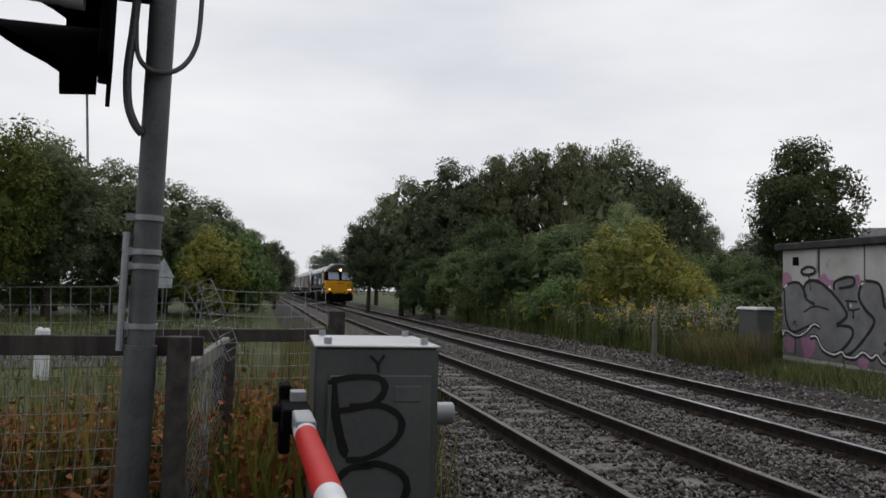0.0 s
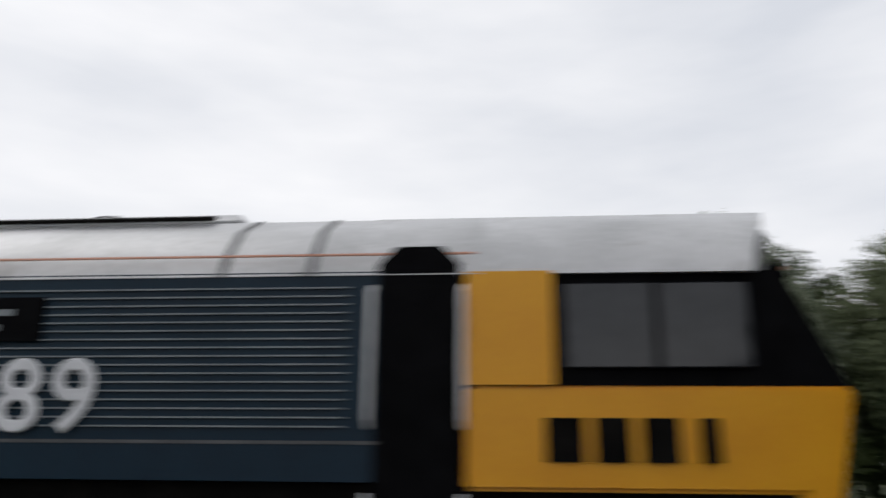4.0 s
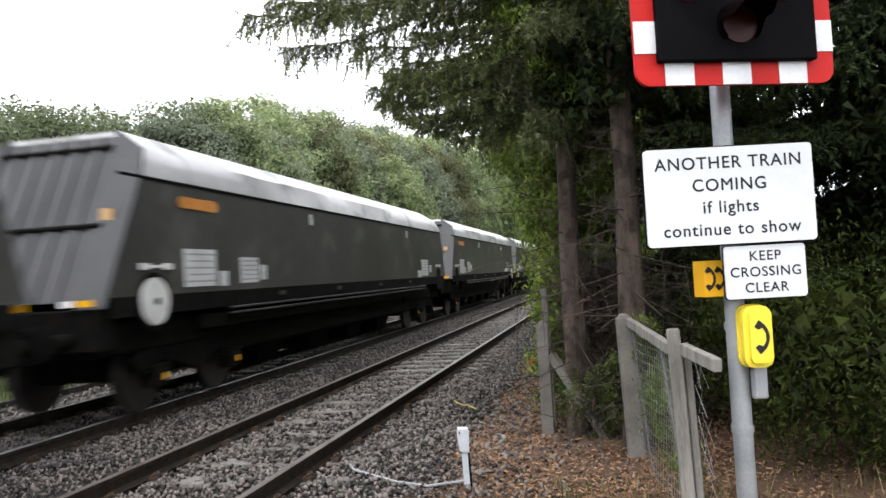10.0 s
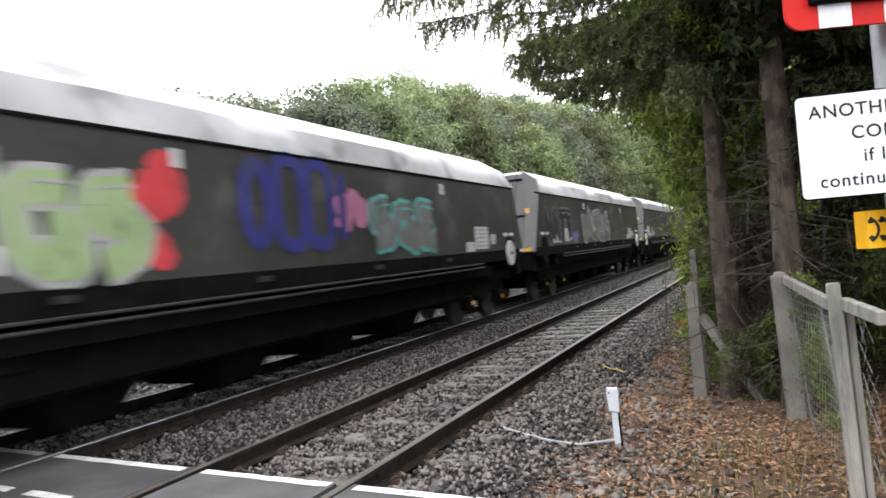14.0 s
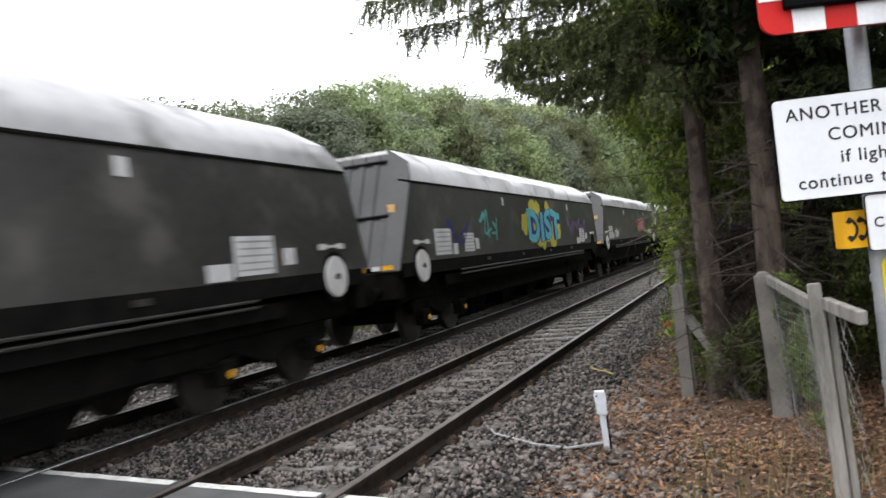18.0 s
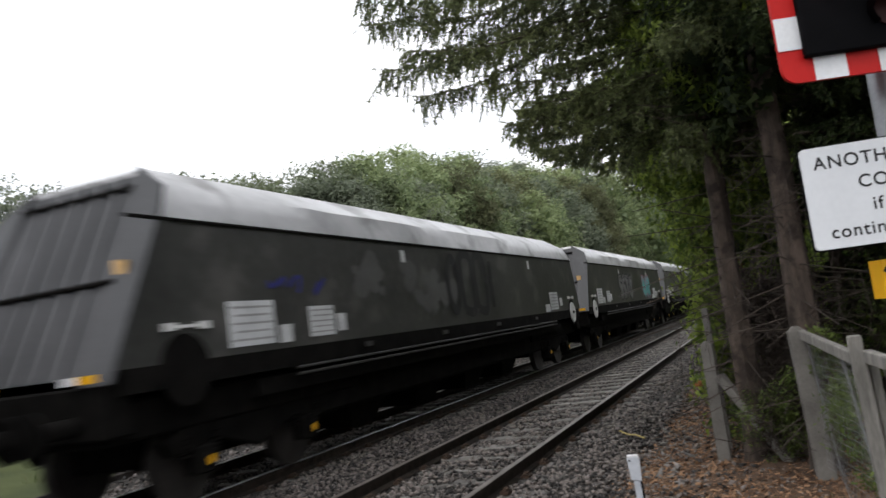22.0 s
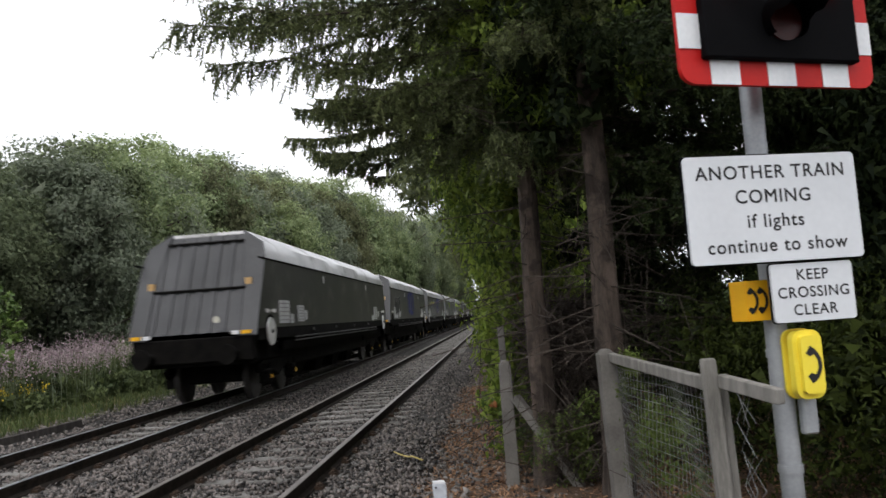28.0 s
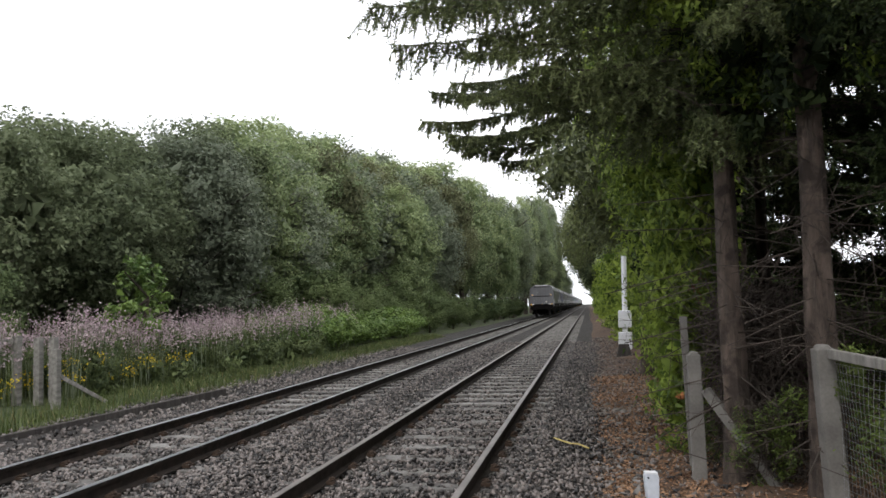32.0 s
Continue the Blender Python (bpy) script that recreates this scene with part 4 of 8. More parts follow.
boom = thing("barrier_boom", pose(2.585, -3.25, 0.87, 0, 0, 0.6), "lowered red and white striped barrier boom", "barrier boom")
y = 0.62
for k in range(5):
    r = 0.052 - 0.0015 * k
    ln = (0.12, 1.0, 0.95, 0.9, 0.85)[k]
    bm = bmesh.new(); rod(bm, (0, y, 0), (0, y + ln, 0), r, r - 0.001, seg=24)
    part("red_band" if k % 2 else "white_band", bm, M_RED if k % 2 else M_WHITE, boom, "red reflective band" if k % 2 else "white band")
    y += ln
bm = bmesh.new(); box(bm, (0.0, 0.38, 0.05), (0.085, 0.62, 0.016)); box(bm, (-0.04, 0.38, 0.015), (0.010, 0.62, 0.08)); box(bm, (0.04, 0.38, 0.015), (0.010, 0.62, 0.08)); box(bm, (0, 0.05, 0.08), (0.08, 0.10, 0.06)); soften(bm, 0.004, 1)
part("clamp", bm, M_GALV, boom, "galvanised boom clamp")
bm = bmesh.new(); box(bm, (0.02, 0.15, 0.0), (0.14, 0.45, 0.12)); box(bm, (0.06, -0.10, -0.05), (0.06, 0.2, 0.36)); rod(bm, (0.13, 0.1, 0.0), (-0.06, 0.1, 0.0), 0.045, seg=14); soften(bm, 0.01, 1)
part("pivot_arm", bm, M_BLACK, boom, "black pivot arm and counterweight")

# signal pole seen from behind, with cables
spole = thing("signal_pole", pose(3.455, -3.62, -0.15, 0, -1.1, 0), "weathered grey signal pole with clamps and cable conduits", "signal pole")
bm = bmesh.new(); rod(bm, (0, 0, 0), (0, 0, 3.9), 0.072, seg=22); part("pole", bm, M_GREYPOLE, spole)
bm = bmesh.new(); rod(bm, (0, 0, -0.2), (0, 0, 1.33), 0.088, seg=22); part("sleeve", bm, M_GREYPOLE, spole, "thicker rust-marked lower sleeve")
for z in (1.42, 1.75, 1.83, 2.02):
    bm = bmesh.new(); rod(bm, (0, 0, z), (0, 0, z + 0.03), 0.081, seg=22); box(bm, (0.09, 0.02, z + 0.015), (0.05, 0.04, 0.04)); part("clamp", bm, M_GALV, spole)
bm = bmesh.new(); rod(bm, (0.105, 0.03, 1.3), (0.105, 0.03, 1.95), 0.02, seg=8); part("conduit", bm, M_GALV, spole)
bm = bmesh.new(); tube(bm, smooth_line([(0.06, 0.04, 2.50), (0.10, 0.06, 2.55), (0.14, 0.06, 2.66), (0.155, 0.05, 2.85), (0.14, 0.04, 3.1), (0.13, 0.03, 3.4)], 5), 0.024, 10); part("cable", bm, M_GREYPOLE, spole, "grey bent conduit")
bm = bmesh.new(); tube(bm, smooth_line([(0.13, 0.03, 3.12), (0.11, 0.06, 2.95), (0.05, 0.09, 2.86), (-0.04, 0.09, 2.84), (-0.13, 0.07, 2.89), (-0.19, 0.05, 3.0), (-0.21, 0.04, 3.15), (-0.21, 0.03, 3.5)], 5), 0.014, 8); part("cable", bm, M_GREYPOLE, spole, "grey looping cable")
bm = bmesh.new(); box(bm, (0.15, 0.0, 3.50), (0.24, 0.2, 0.45)); soften(bm, 0.02, 1); part("junction_box", bm, M_BLACK, spole, "dark grey junction box")
back = new("lamp_unit"); back.parent = spole; back.matrix_basis = pose(0.27, 0.0, 0, 0, 0, 101)
signal_head(back, 2.725, M_LAMPOFF, M_LAMPOFF, True, 0.95, 0.72, 0.40, 0.18, 0.18, 0.20)
bm = bmesh.new(); rod(bm, (0.34, 0.40, 3.08), (0.92, 0.44, 3.10), 0.035, seg=14); rod(bm, (0.32, 0.40, 3.08), (0.42, 0.406, 3.084), 0.042, seg=14); part("arm_tube", bm, M_GALV, spole, "pale grey bracket tube")
bm = bmesh.new(); tube(bm, [(0.37, 0.0, 2.92), (0.36, 0.02, 2.68), (0.335, 0.0, 2.30)], 0.007, 6); part("hanging_wire", bm, M_WIRE, spole)

# fences south of the road
def beam(parent, nm, a, b, w, h, mat, label=""):
    a, b = Vector(a), Vector(b)
    d = b - a
    bm = bmesh.new(); box(bm, (0, 0, 0), (w, d.length, h)); soften(bm, 0.005, 1)
    ob = part(nm, bm, mat, parent, label)
    ob.matrix_basis = Matrix.Translation((a + b) / 2) @ d.to_track_quat("Y", "Z").to_matrix().to_4x4()
    return ob
fence = thing("timber_fence", Matrix.Identity(4), "dark weathered timber post and rail fence with wire mesh", "fence")
beam(fence, "post", (3.225, -3.62, -0.3), (3.225, -3.62, 1.23), 0.12, 0.12, M_TIMBER_DARK)
beam(fence, "post", (3.04, -4.75, -0.3), (3.02, -4.72, 1.12), 0.11, 0.11, M_TIMBER_DARK)
beam(fence, "post", (5.4, -3.75, -0.3), (5.4, -3.75, 1.25), 0.12, 0.12, M_TIMBER_DARK)
beam(fence, "rail", (3.1, -3.70, 1.17), (7.6, -3.85, 1.16), 0.05, 0.11, M_TIMBER_DARK)
beam(fence, "rail", (3.20, -3.66, 1.02), (3.02, -4.85, 1.10), 0.05, 0.10, M_TIMBER)
beam(fence, "rail", (3.9, -5.35, 1.12), (2.10, -5.55, 1.13), 0.05, 0.10, M_TIMBER_DARK)
beam(fence, "post", (2.16, -5.58, -0.4), (2.16, -5.58, 1.33), 0.13, 0.13, M_TIMBER_DARK)
wire_net("chain_link", (3.18, -3.72), (3.02, -4.8), -0.1, 1.05, 0.055, 0.002, "dark chain-link netting below the timber rail", diamond=True)
wire_net("weldmesh_panel", (3.15, -3.78), (7.6, -3.92), -0.1, 1.52, 0.10, 0.0028, "grey welded wire mesh above the timber fence", sag=0.06)
wire_net("weldmesh_panel", (3.3, -5.48), (2.24, -5.55), 0.0, 1.50, 0.10, 0.0028, "grey welded wire mesh above the timber fence", sag=0.03)
net = wire_net("torn_mesh", (2.93, -4.60), (3.04, -4.49), 1.04, 1.60, 0.055, 0.0042, "torn bent end of welded wire mesh")
net.matrix_world = Matrix.Translation((2.95, -4.5, 1.1)) @ pose(0, 0, 0, 0, 27, 0) @ Matrix.Translation((-2.95, 4.5, -1.1))

# ---- west side: brick-and-panel relay hut, cabinet, bag ----
hut = thing("relay_hut", Matrix.Identity(4), "flat-roofed pale rendered relay hut covered in graffiti", "hut")
HX, HY0, HY1, HZ = -9.9, -15.75, -11.6, 2.72
bm = bmesh.new(); box(bm, (HX - 3.2, (HY0 + HY1) / 2, HZ / 2 - 0.1), (6.4, HY1 - HY0, HZ + 0.2)); part("wall", bm, M_HUT, hut)
bm = bmesh.new(); box(bm, (HX - 3.2, (HY0 + HY1) / 2, HZ + 0.09), (6.7, HY1 - HY0 + 0.3, 0.17)); soften(bm, 0.02, 1); part("roof", bm, M_HUTROOF, hut, "black felt flat roof edge")
bm = bmesh.new(); box(bm, (HX - 3.2, (HY0 + HY1) / 2, -0.08), (6.6, HY1 - HY0 + 0.2, 0.24)); part("plinth", bm, M_CONCRETE, hut)
for k in range(1, 3):
    y = HY0 + (HY1 - HY0) * k / 3 - 0.1
    bm = bmesh.new(); box(bm, (HX + 0.006, y, HZ / 2 + 0.05), (0.012, 0.03, HZ - 0.1)); part("joint_strip", bm, M_GREYPOLE, hut)
bm = bmesh.new(); rod(bm, (HX + 0.04, HY0 + 1.25, 2.2), (HX + 0.04, HY0 + 1.25, HZ), 0.025, seg=8); part("conduit", bm, M_GALV, hut)
bm = bmesh.new(); box(bm, (HX + 0.004, HY0 + 0.48, 2.45), (0.03, 0.2, 0.2)); part("vent", bm, M_BLACK, hut, "small dark vent hole")
bm = bmesh.new()
box(bm, (HX - 0.62, HY1 + 0.012, 2.4), (0.40, 0.03, 0.42)); part("vent_frame", bm, M_WHITE, hut)
for k in range(6):
    bm = bmesh.new(); box(bm, (HX - 0.62, HY1 + 0.03, 2.25 + 0.06 * k), (0.36, 0.02, 0.03), Matrix.Rotation(radians(30), 4, "X")); part("louvre", bm, M_GREYPOLE, hut)
bm = bmesh.new(); box(bm, (HX - 1.75, HY1 + 0.02, 0.98), (0.95, 0.05, 2.05)); soften(bm, 0.005, 1); part("door", bm, M_BROWN, hut, "brown steel door")
bm = bmesh.new(); box(bm, (HX - 1.75, HY1 + 0.05, 1.25), (0.15, 0.01, 0.2)); part("notice", bm, M_WHITE, hut)
bm = bmesh.new(); box(bm, (HX - 1.75, HY1 + 0.06, 2.6), (0.2, 0.12, 0.12)); part("lamp", bm, M_BLACK, hut)
ac = thing("air_conditioner", pose(HX - 0.62, HY1 + 0.26, 0.12), "cream wall-mounted air conditioning unit with sprayed tags", "air conditioner")
bm = bmesh.new(); box(bm, (0, 0, 0.85), (0.72, 0.46, 1.65), taper=(0.85, 0.75)); soften(bm, 0.07, 3); part("casing", bm, M_CREAM, ac)
for k in range(4):
    bm = bmesh.new(); box(bm, (0, 0.235, 0.14 + 0.08 * k), (0.62, 0.012, 0.025)); part("grille_bar", bm, M_GREYPOLE, ac)
# graffiti on the hut's long face: u along +y from its south end, v up
M_G0 = material("overpaint_grey", (0.13, 0.122, 0.125), (0.22, 0.205, 0.21), 0.7, scale=1.5, fine=30, bump=0.0, blotch=((0.21, 0.13, 0.19), 1.2, 0.56))
M_G1 = material("graffiti_grey", (0.13, 0.13, 0.133), (0.22, 0.22, 0.222), 0.6, scale=3, fine=30, bump=0.0)
M_G2 = material("graffiti_pink", (0.30, 0.13, 0.24), (0.42, 0.22, 0.34), 0.6, scale=3, fine=30, bump=0.0, blotch=((0.22, 0.21, 0.21), 3.0, 0.6))
M_G3 = material("graffiti_white", (0.60, 0.60, 0.62), (0.78, 0.78, 0.80), 0.6, scale=3, fine=30, bump=0.0)
def hut3(u, v, h):
    return (HX + 0.012 + h, HY0 + u, v)
tagging = thing("hut_graffiti", Matrix.Identity(4), "large silver-grey and black graffiti piece sprayed on the hut", "graffiti")
bm = bmesh.new(); blob(bm, ((0.03, 0.15), (0.03, 1.2), (0.03, 1.72), (1.0, 1.75), (2.0, 1.6), (4.1, 1.55), (4.1, 0.8), (4.1, 0.1), (2.0, 0.12)), hut3, 0.0006); part("grey_ground", bm, M_G0, tagging, "dull grey painted-over ground")
for k, o in enumerate((((0.02, 2.18), (0.23, 2.17), (0.35, 1.96), (0.02, 1.85)),
                       ((1.21, 1.99), (1.45, 2.14), (1.61, 1.99), (1.84, 1.97), (1.68, 1.81)),
                       ((0.02, 0.6), (0.43, 0.57), (0.39, 0.25), (0.12, 0.28)),
                       ((0.67, 0.61), (1.1, 0.61), (1.14, 0.36), (0.82, 0.13)),
                       ((3.76, 1.55), (4.1, 1.64), (4.11, 1.19)),
                       ((2.47, 0.28), (2.78, 0.27), (2.7, 0.03), (2.51, 0.06)),
                       ((2.35, 2.06), (2.51, 2.09), (2.54, 1.87), (2.39, 1.86)))):
    bm = bmesh.new(); blob(bm, o, hut3, 0.0012); part("pink_patch", bm, M_G2, tagging, "faded pink patch")
bm = bmesh.new(); blob(bm, ((0.02, 1.79), (0.2, 1.9), (0.55, 1.93), (0.74, 1.8), (0.94, 1.97), (1.37, 1.91), (1.76, 1.76), (1.96, 2.04), (2.31, 2.06), (2.51, 1.82), (2.7, 1.99), (3.09, 1.89), (3.29, 1.56), (3.99, 1.74), (3.64, 1.41), (4.13, 1.07), (4.1, 0.27), (3.64, 0.24), (3.17, 0.21), (2.98, 0.38), (2.62, 0.36), (2.39, 0.25), (2, 0.27), (1.61, 0.29), (1.25, 0.57), (0.94, 0.76), (0.51, 0.63), (0.08, 0.71), (0.02, 0.76)), hut3, 0.002); part("grey_fill", bm, M_G1, tagging, "silver-grey letter fill")
for k, (o, w) in enumerate(((((0.02, 1.74), (0.2, 1.89), (0.55, 1.93), (0.74, 1.8), (0.86, 1.54), (1.14, 1.42)), 0.07),
                            (((0.86, 1.57), (0.78, 1.8), (0.94, 1.96), (1.29, 1.94), (1.68, 1.71), (2.04, 1.39), (2.15, 1.17), (1.84, 0.96)), 0.08),
                            (((1.84, 0.96), (2.27, 0.93), (2.31, 0.73), (2, 0.42), (1.61, 0.29)), 0.07),
                            (((0.08, 1.74), (0.1, 1.25), (0.2, 0.88), (0.43, 0.73), (0.82, 0.86), (1.1, 0.95)), 0.06),
                            (((0.78, 1.22), (1.14, 1.37), (1.61, 1.3)), 0.05),
                            (((1.76, 1.76), (1.84, 1.96), (2.31, 2.04), (2.35, 1.86), (1.92, 1.79)), 0.07),
                            (((2.62, 1.96), (2.51, 1.62), (2.7, 1.33), (2.94, 1.1), (2.7, 0.75), (2.31, 0.39), (2.08, 0.32)), 0.07),
                            (((2.7, 1.96), (3.09, 1.87), (3.21, 1.44), (3.33, 1.35)), 0.07),
                            (((3.33, 1.52), (3.95, 1.71), (3.64, 1.41), (4.13, 1.07)), 0.07),
                            (((2.19, 1.52), (2.23, 1.32), (2.54, 1.35)), 0.05),
                            (((2.35, 1.32), (2.35, 1.13)), 0.05),
                            (((2.11, 1.52), (2.47, 1.5)), 0.05),
                            (((3.37, 0.67), (3.21, 0.65), (3.29, 0.55), (3.17, 0.4)), 0.05),
                            (((3.52, 0.68), (3.54, 0.44)), 0.05),
                            (((3.6, 0.45), (3.68, 0.73), (3.81, 0.41)), 0.05),
                            (((0.02, 0.76), (0.04, 0.63), (0.13, 0.74), (0.51, 0.63), (0.82, 0.73), (1.1, 0.93), (1.33, 0.88)), 0.11),
                            (((0.98, 0.63), (1.21, 0.65), (1.41, 0.38), (1.76, 0.28), (2, 0.37), (2.11, 0.28), (2.39, 0.27), (2.62, 0.41), (2.86, 0.3), (3.01, 0.39), (3.25, 0.21), (4.07, 0.2)), 0.12),
                            (((0.67, 2.21), (0.9, 2.3), (1.14, 2.25), (1.1, 2.14), (0.78, 2.12), (0.67, 2.21)), 0.07),
                            (((0.94, 2.12), (0.98, 1.93), (1.02, 1.73)), 0.04),
                            (((0.47, 0.63), (0.47, 0.2)), 0.03),
                            (((2.04, 0.27), (2.08, 0.02)), 0.03),
                            (((0.39, 0.89), (0.47, 1), (0.51, 0.87)), 0.03))):
    bm = bmesh.new(); stroke(bm, o, w, hut3, 0.0035 + 0.0001 * k, vary=0.15, seed=k); part("black_line", bm, M_SPRAY, tagging)
for k, (o, w) in enumerate(((((0.02, 0.77), (0.04, 0.64), (0.13, 0.76), (0.51, 0.65), (0.82, 0.74), (1.1, 0.95), (1.31, 0.9)), 0.035),
                            (((0.99, 0.65), (1.21, 0.66), (1.41, 0.4), (1.76, 0.3), (2, 0.38), (2.11, 0.29), (2.39, 0.29), (2.62, 0.42), (2.86, 0.32), (3.01, 0.4), (3.25, 0.23), (3.99, 0.22)), 0.04),
                            (((0.08, 1.82), (0.18, 1.88)), 0.05),
                            (((1.61, 1.81), (1.67, 1.85)), 0.05),
                            (((2.58, 1.87), (2.64, 1.92)), 0.05),
                            (((3.27, 1.55), (3.33, 1.6)), 0.05),
                            (((2.27, 1.45), (2.29, 1.38)), 0.04))):
    bm = bmesh.new(); stroke(bm, o, w, hut3, 0.0075 + 0.0001 * k, vary=0.15, seed=k); part("white_line", bm, M_G3, tagging)
for k, (o, w) in enumerate(((((3.52, 2), (3.41, 1.87), (3.64, 1.9)), 0.04),
                            (((3.68, 1.99), (3.76, 1.87)), 0.04),
                            (((3.84, 2), (3.81, 1.87), (3.99, 1.97), (3.95, 1.87)), 0.04))):
    bm = bmesh.new(); stroke(bm, o, w, hut3, 0.0035 + 0.0001 * k, vary=0.15, seed=k); part("pink_line", bm, M_G2, tagging)

cab2 = thing("trackside_cabinet", pose(-8.95, -15.5, -0.12, 0, 0, 6), "small grey trackside equipment cabinet with pale lid", "cabinet")
bm = bmesh.new(); box(bm, (0, 0, 0.68), (0.5, 0.65, 1.36)); soften(bm, 0.015, 1); part("case", bm, M_CABINET, cab2)
bm = bmesh.new(); box(bm, (0, 0, 1.40), (0.58, 0.74, 0.07), taper=(0.9, 0.9)); soften(bm, 0.01, 1); part("lid", bm, M_CABTOP, cab2)
bag = thing("bulk_bag", pose(-6.75, -7.0, -0.40, 0, 0, 20) @ Matrix.Scale(0.74, 4), "white woven bulk bag standing beside the far track", "bag")
bm = bmesh.new(); box(bm, (0, 0, 0.35), (0.8, 0.8, 0.75)); bmesh.ops.subdivide_edges(bm, edges=bm.edges[:], cuts=3, use_grid_fill=True)
rs = random.Random(4)
for v in bm.verts:
    k = 1.12 - 0.5 * abs(v.co.z - 0.32)
    v.co = Vector((v.co.x * k + rs.uniform(-0.03, 0.03), v.co.y * k + rs.uniform(-0.03, 0.03), v.co.z + rs.uniform(-0.03, 0.03)))
part("sack", bm, M_WHITE, bag)
for s in (-0.35, 0.35):
    bm = bmesh.new(); tube(bm, [(s, -0.3, 0.72), (s * 0.7, -0.1, 0.86), (s * 0.6, 0.15, 0.84), (s, 0.3, 0.72)], 0.02, 6); part("strap", bm, M_WHITE, bag)
concrete_post(-7.35, -17.5, 0.85, 0.11, nm="marker_stub", label="short weathered concrete marker post in the grass")

# far west fence and edging plank
wf = thing("far_fence", Matrix.Identity(4), "grey weathered timber fence posts and strut across the tracks", "fence")
for x, y, h in ((-9.7, 14.6, 1.2), (-9.35, 14.75, 1.15), (-9.1, 14.85, 1.15), (-8.55, 14.2, 0.95)):
    beam(wf, "post", (x, y, -0.3), (x, y, h), 0.13, 0.13, M_TIMBER)
beam(wf, "strut", (-8.55, 14.2, 0.5), (-8.0, 14.9, -0.1), 0.07, 0.07, M_TIMBER)
beam(wf, "rail", (-9.7, 14.5, 1.1), (-13.5, 13.0, 1.1), 0.05, 0.1, M_TIMBER)
bm = bmesh.new(); box(bm, (0, 0, 0), (0.06, 10.0, 0.18)); soften(bm, 0.01, 1)
solid("edging_plank", bm, M_TIMBER_DARK, "long grey edging plank along the far ballast", "plank", m=pose(-7.05, 12.3, -0.2, 0, 0, -3.4))

# ---- field to the south-east: lane, bollards, sign, house ----
lane = thing("lane", Matrix.Identity(4), "narrow asphalt lane beyond the fence", "road", kind="structure")
slab("lane_surface", lane, ((9.5, -60), (12.5, -58), (30, -16), (27, -15)), -0.3, -0.10, M_ASPHALT)
slab("lane_surface", lane, ((3.9, -19.0), (40, -9.5), (40, -7.0), (3.9, -15.5)), -0.3, -0.095, M_ASPHALT)
for k, (x, y) in enumerate(((8.4, -13.6), (9.2, -13.9), (6.2, -13.0), (6.35, -13.2))):
    b = thing("bollard", pose(x, y, -0.15), "short white bollard beside the lane", "bollard", "bollards")
    bm = bmesh.new(); rod(bm, (0, 0, 0), (0, 0, 0.85), 0.07, seg=12); rod(bm, (0, 0, 0.85), (0, 0, 0.9), 0.07, 0.03, seg=12); part("shaft", bm, M_WHITE, b)
rs1 = thing("road_sign", pose(6.6, -32.0, -0.15, 0, 0, 170), "triangular warning sign on a grey post seen from behind", "sign")
bm = bmesh.new(); rod(bm, (0, 0, 0), (0, 0, 2.75), 0.038, seg=10); part("post", bm, M_GREYPOLE, rs1)
bm = bmesh.new(); prism(bm, ((-0.45, 1.95), (0.45, 1.95), (0, 2.72)), -0.05, -0.03); part("triangle", bm, M_GALV, rs1)
bm = bmesh.new(); box(bm, (0, -0.04, 1.72), (0.75, 0.02, 0.42)); part("plate", bm, M_GALV, rs1)
M_ROOF = material("grey_slate", (0.07, 0.07, 0.08), (0.16, 0.16, 0.17), 0.8, scale=2, fine=12, bump=0.4)
M_STONEWALL = material("brown_stone_wall", (0.12, 0.10, 0.08), (0.25, 0.22, 0.18), 0.9, scale=2, fine=12, bump=0.4)
house = thing("cottage_row", pose(-62.8, -44.9, -1.3, 0, 0, 127), "far row of slate-roofed stone cottages behind trees", "house")
bm = bmesh.new(); box(bm, (0, 0, 3.2), (36, 8, 6.4)); part("wall", bm, M_STONEWALL, house)
bm = bmesh.new(); prism(bm, ((-4.4, 6.4), (4.4, 6.4), (0, 9.6)), -18.3, 18.3, "x"); part("roof", bm, M_ROOF, house)
for x in (-14, -3, 9):
    bm = bmesh.new(); box(bm, (x, 0, 10.0), (1.6, 0.9, 1.5)); soften(bm, 0.03, 1); part("chimney", bm, M_STONEWALL, house)
    for k in (-0.4, 0.4):
        bm = bmesh.new(); rod(bm, (x + k, 0, 10.7), (x + k, 0, 11.2), 0.16, seg=8); part("chimney_pot", bm, M_BROWN, house)
for x in (-16, -11, -6, 0, 6, 12):
    bm = bmesh.new(); box(bm, (x, -4.02, 4.6), (1.0, 0.12, 1.4)); box(bm, (x, 4.02, 4.6), (1.0, 0.12, 1.4)); part("window", bm, M_WHITE, house)
bm = bmesh.new(); rod(bm, (-46.5, -49.5, 0), (-46.5, -49.5, 11.0), 0.14, seg=8)
solid("telegraph_pole", bm, M_TIMBER_DARK, "dark wooden telegraph pole behind the cottages", "pole")

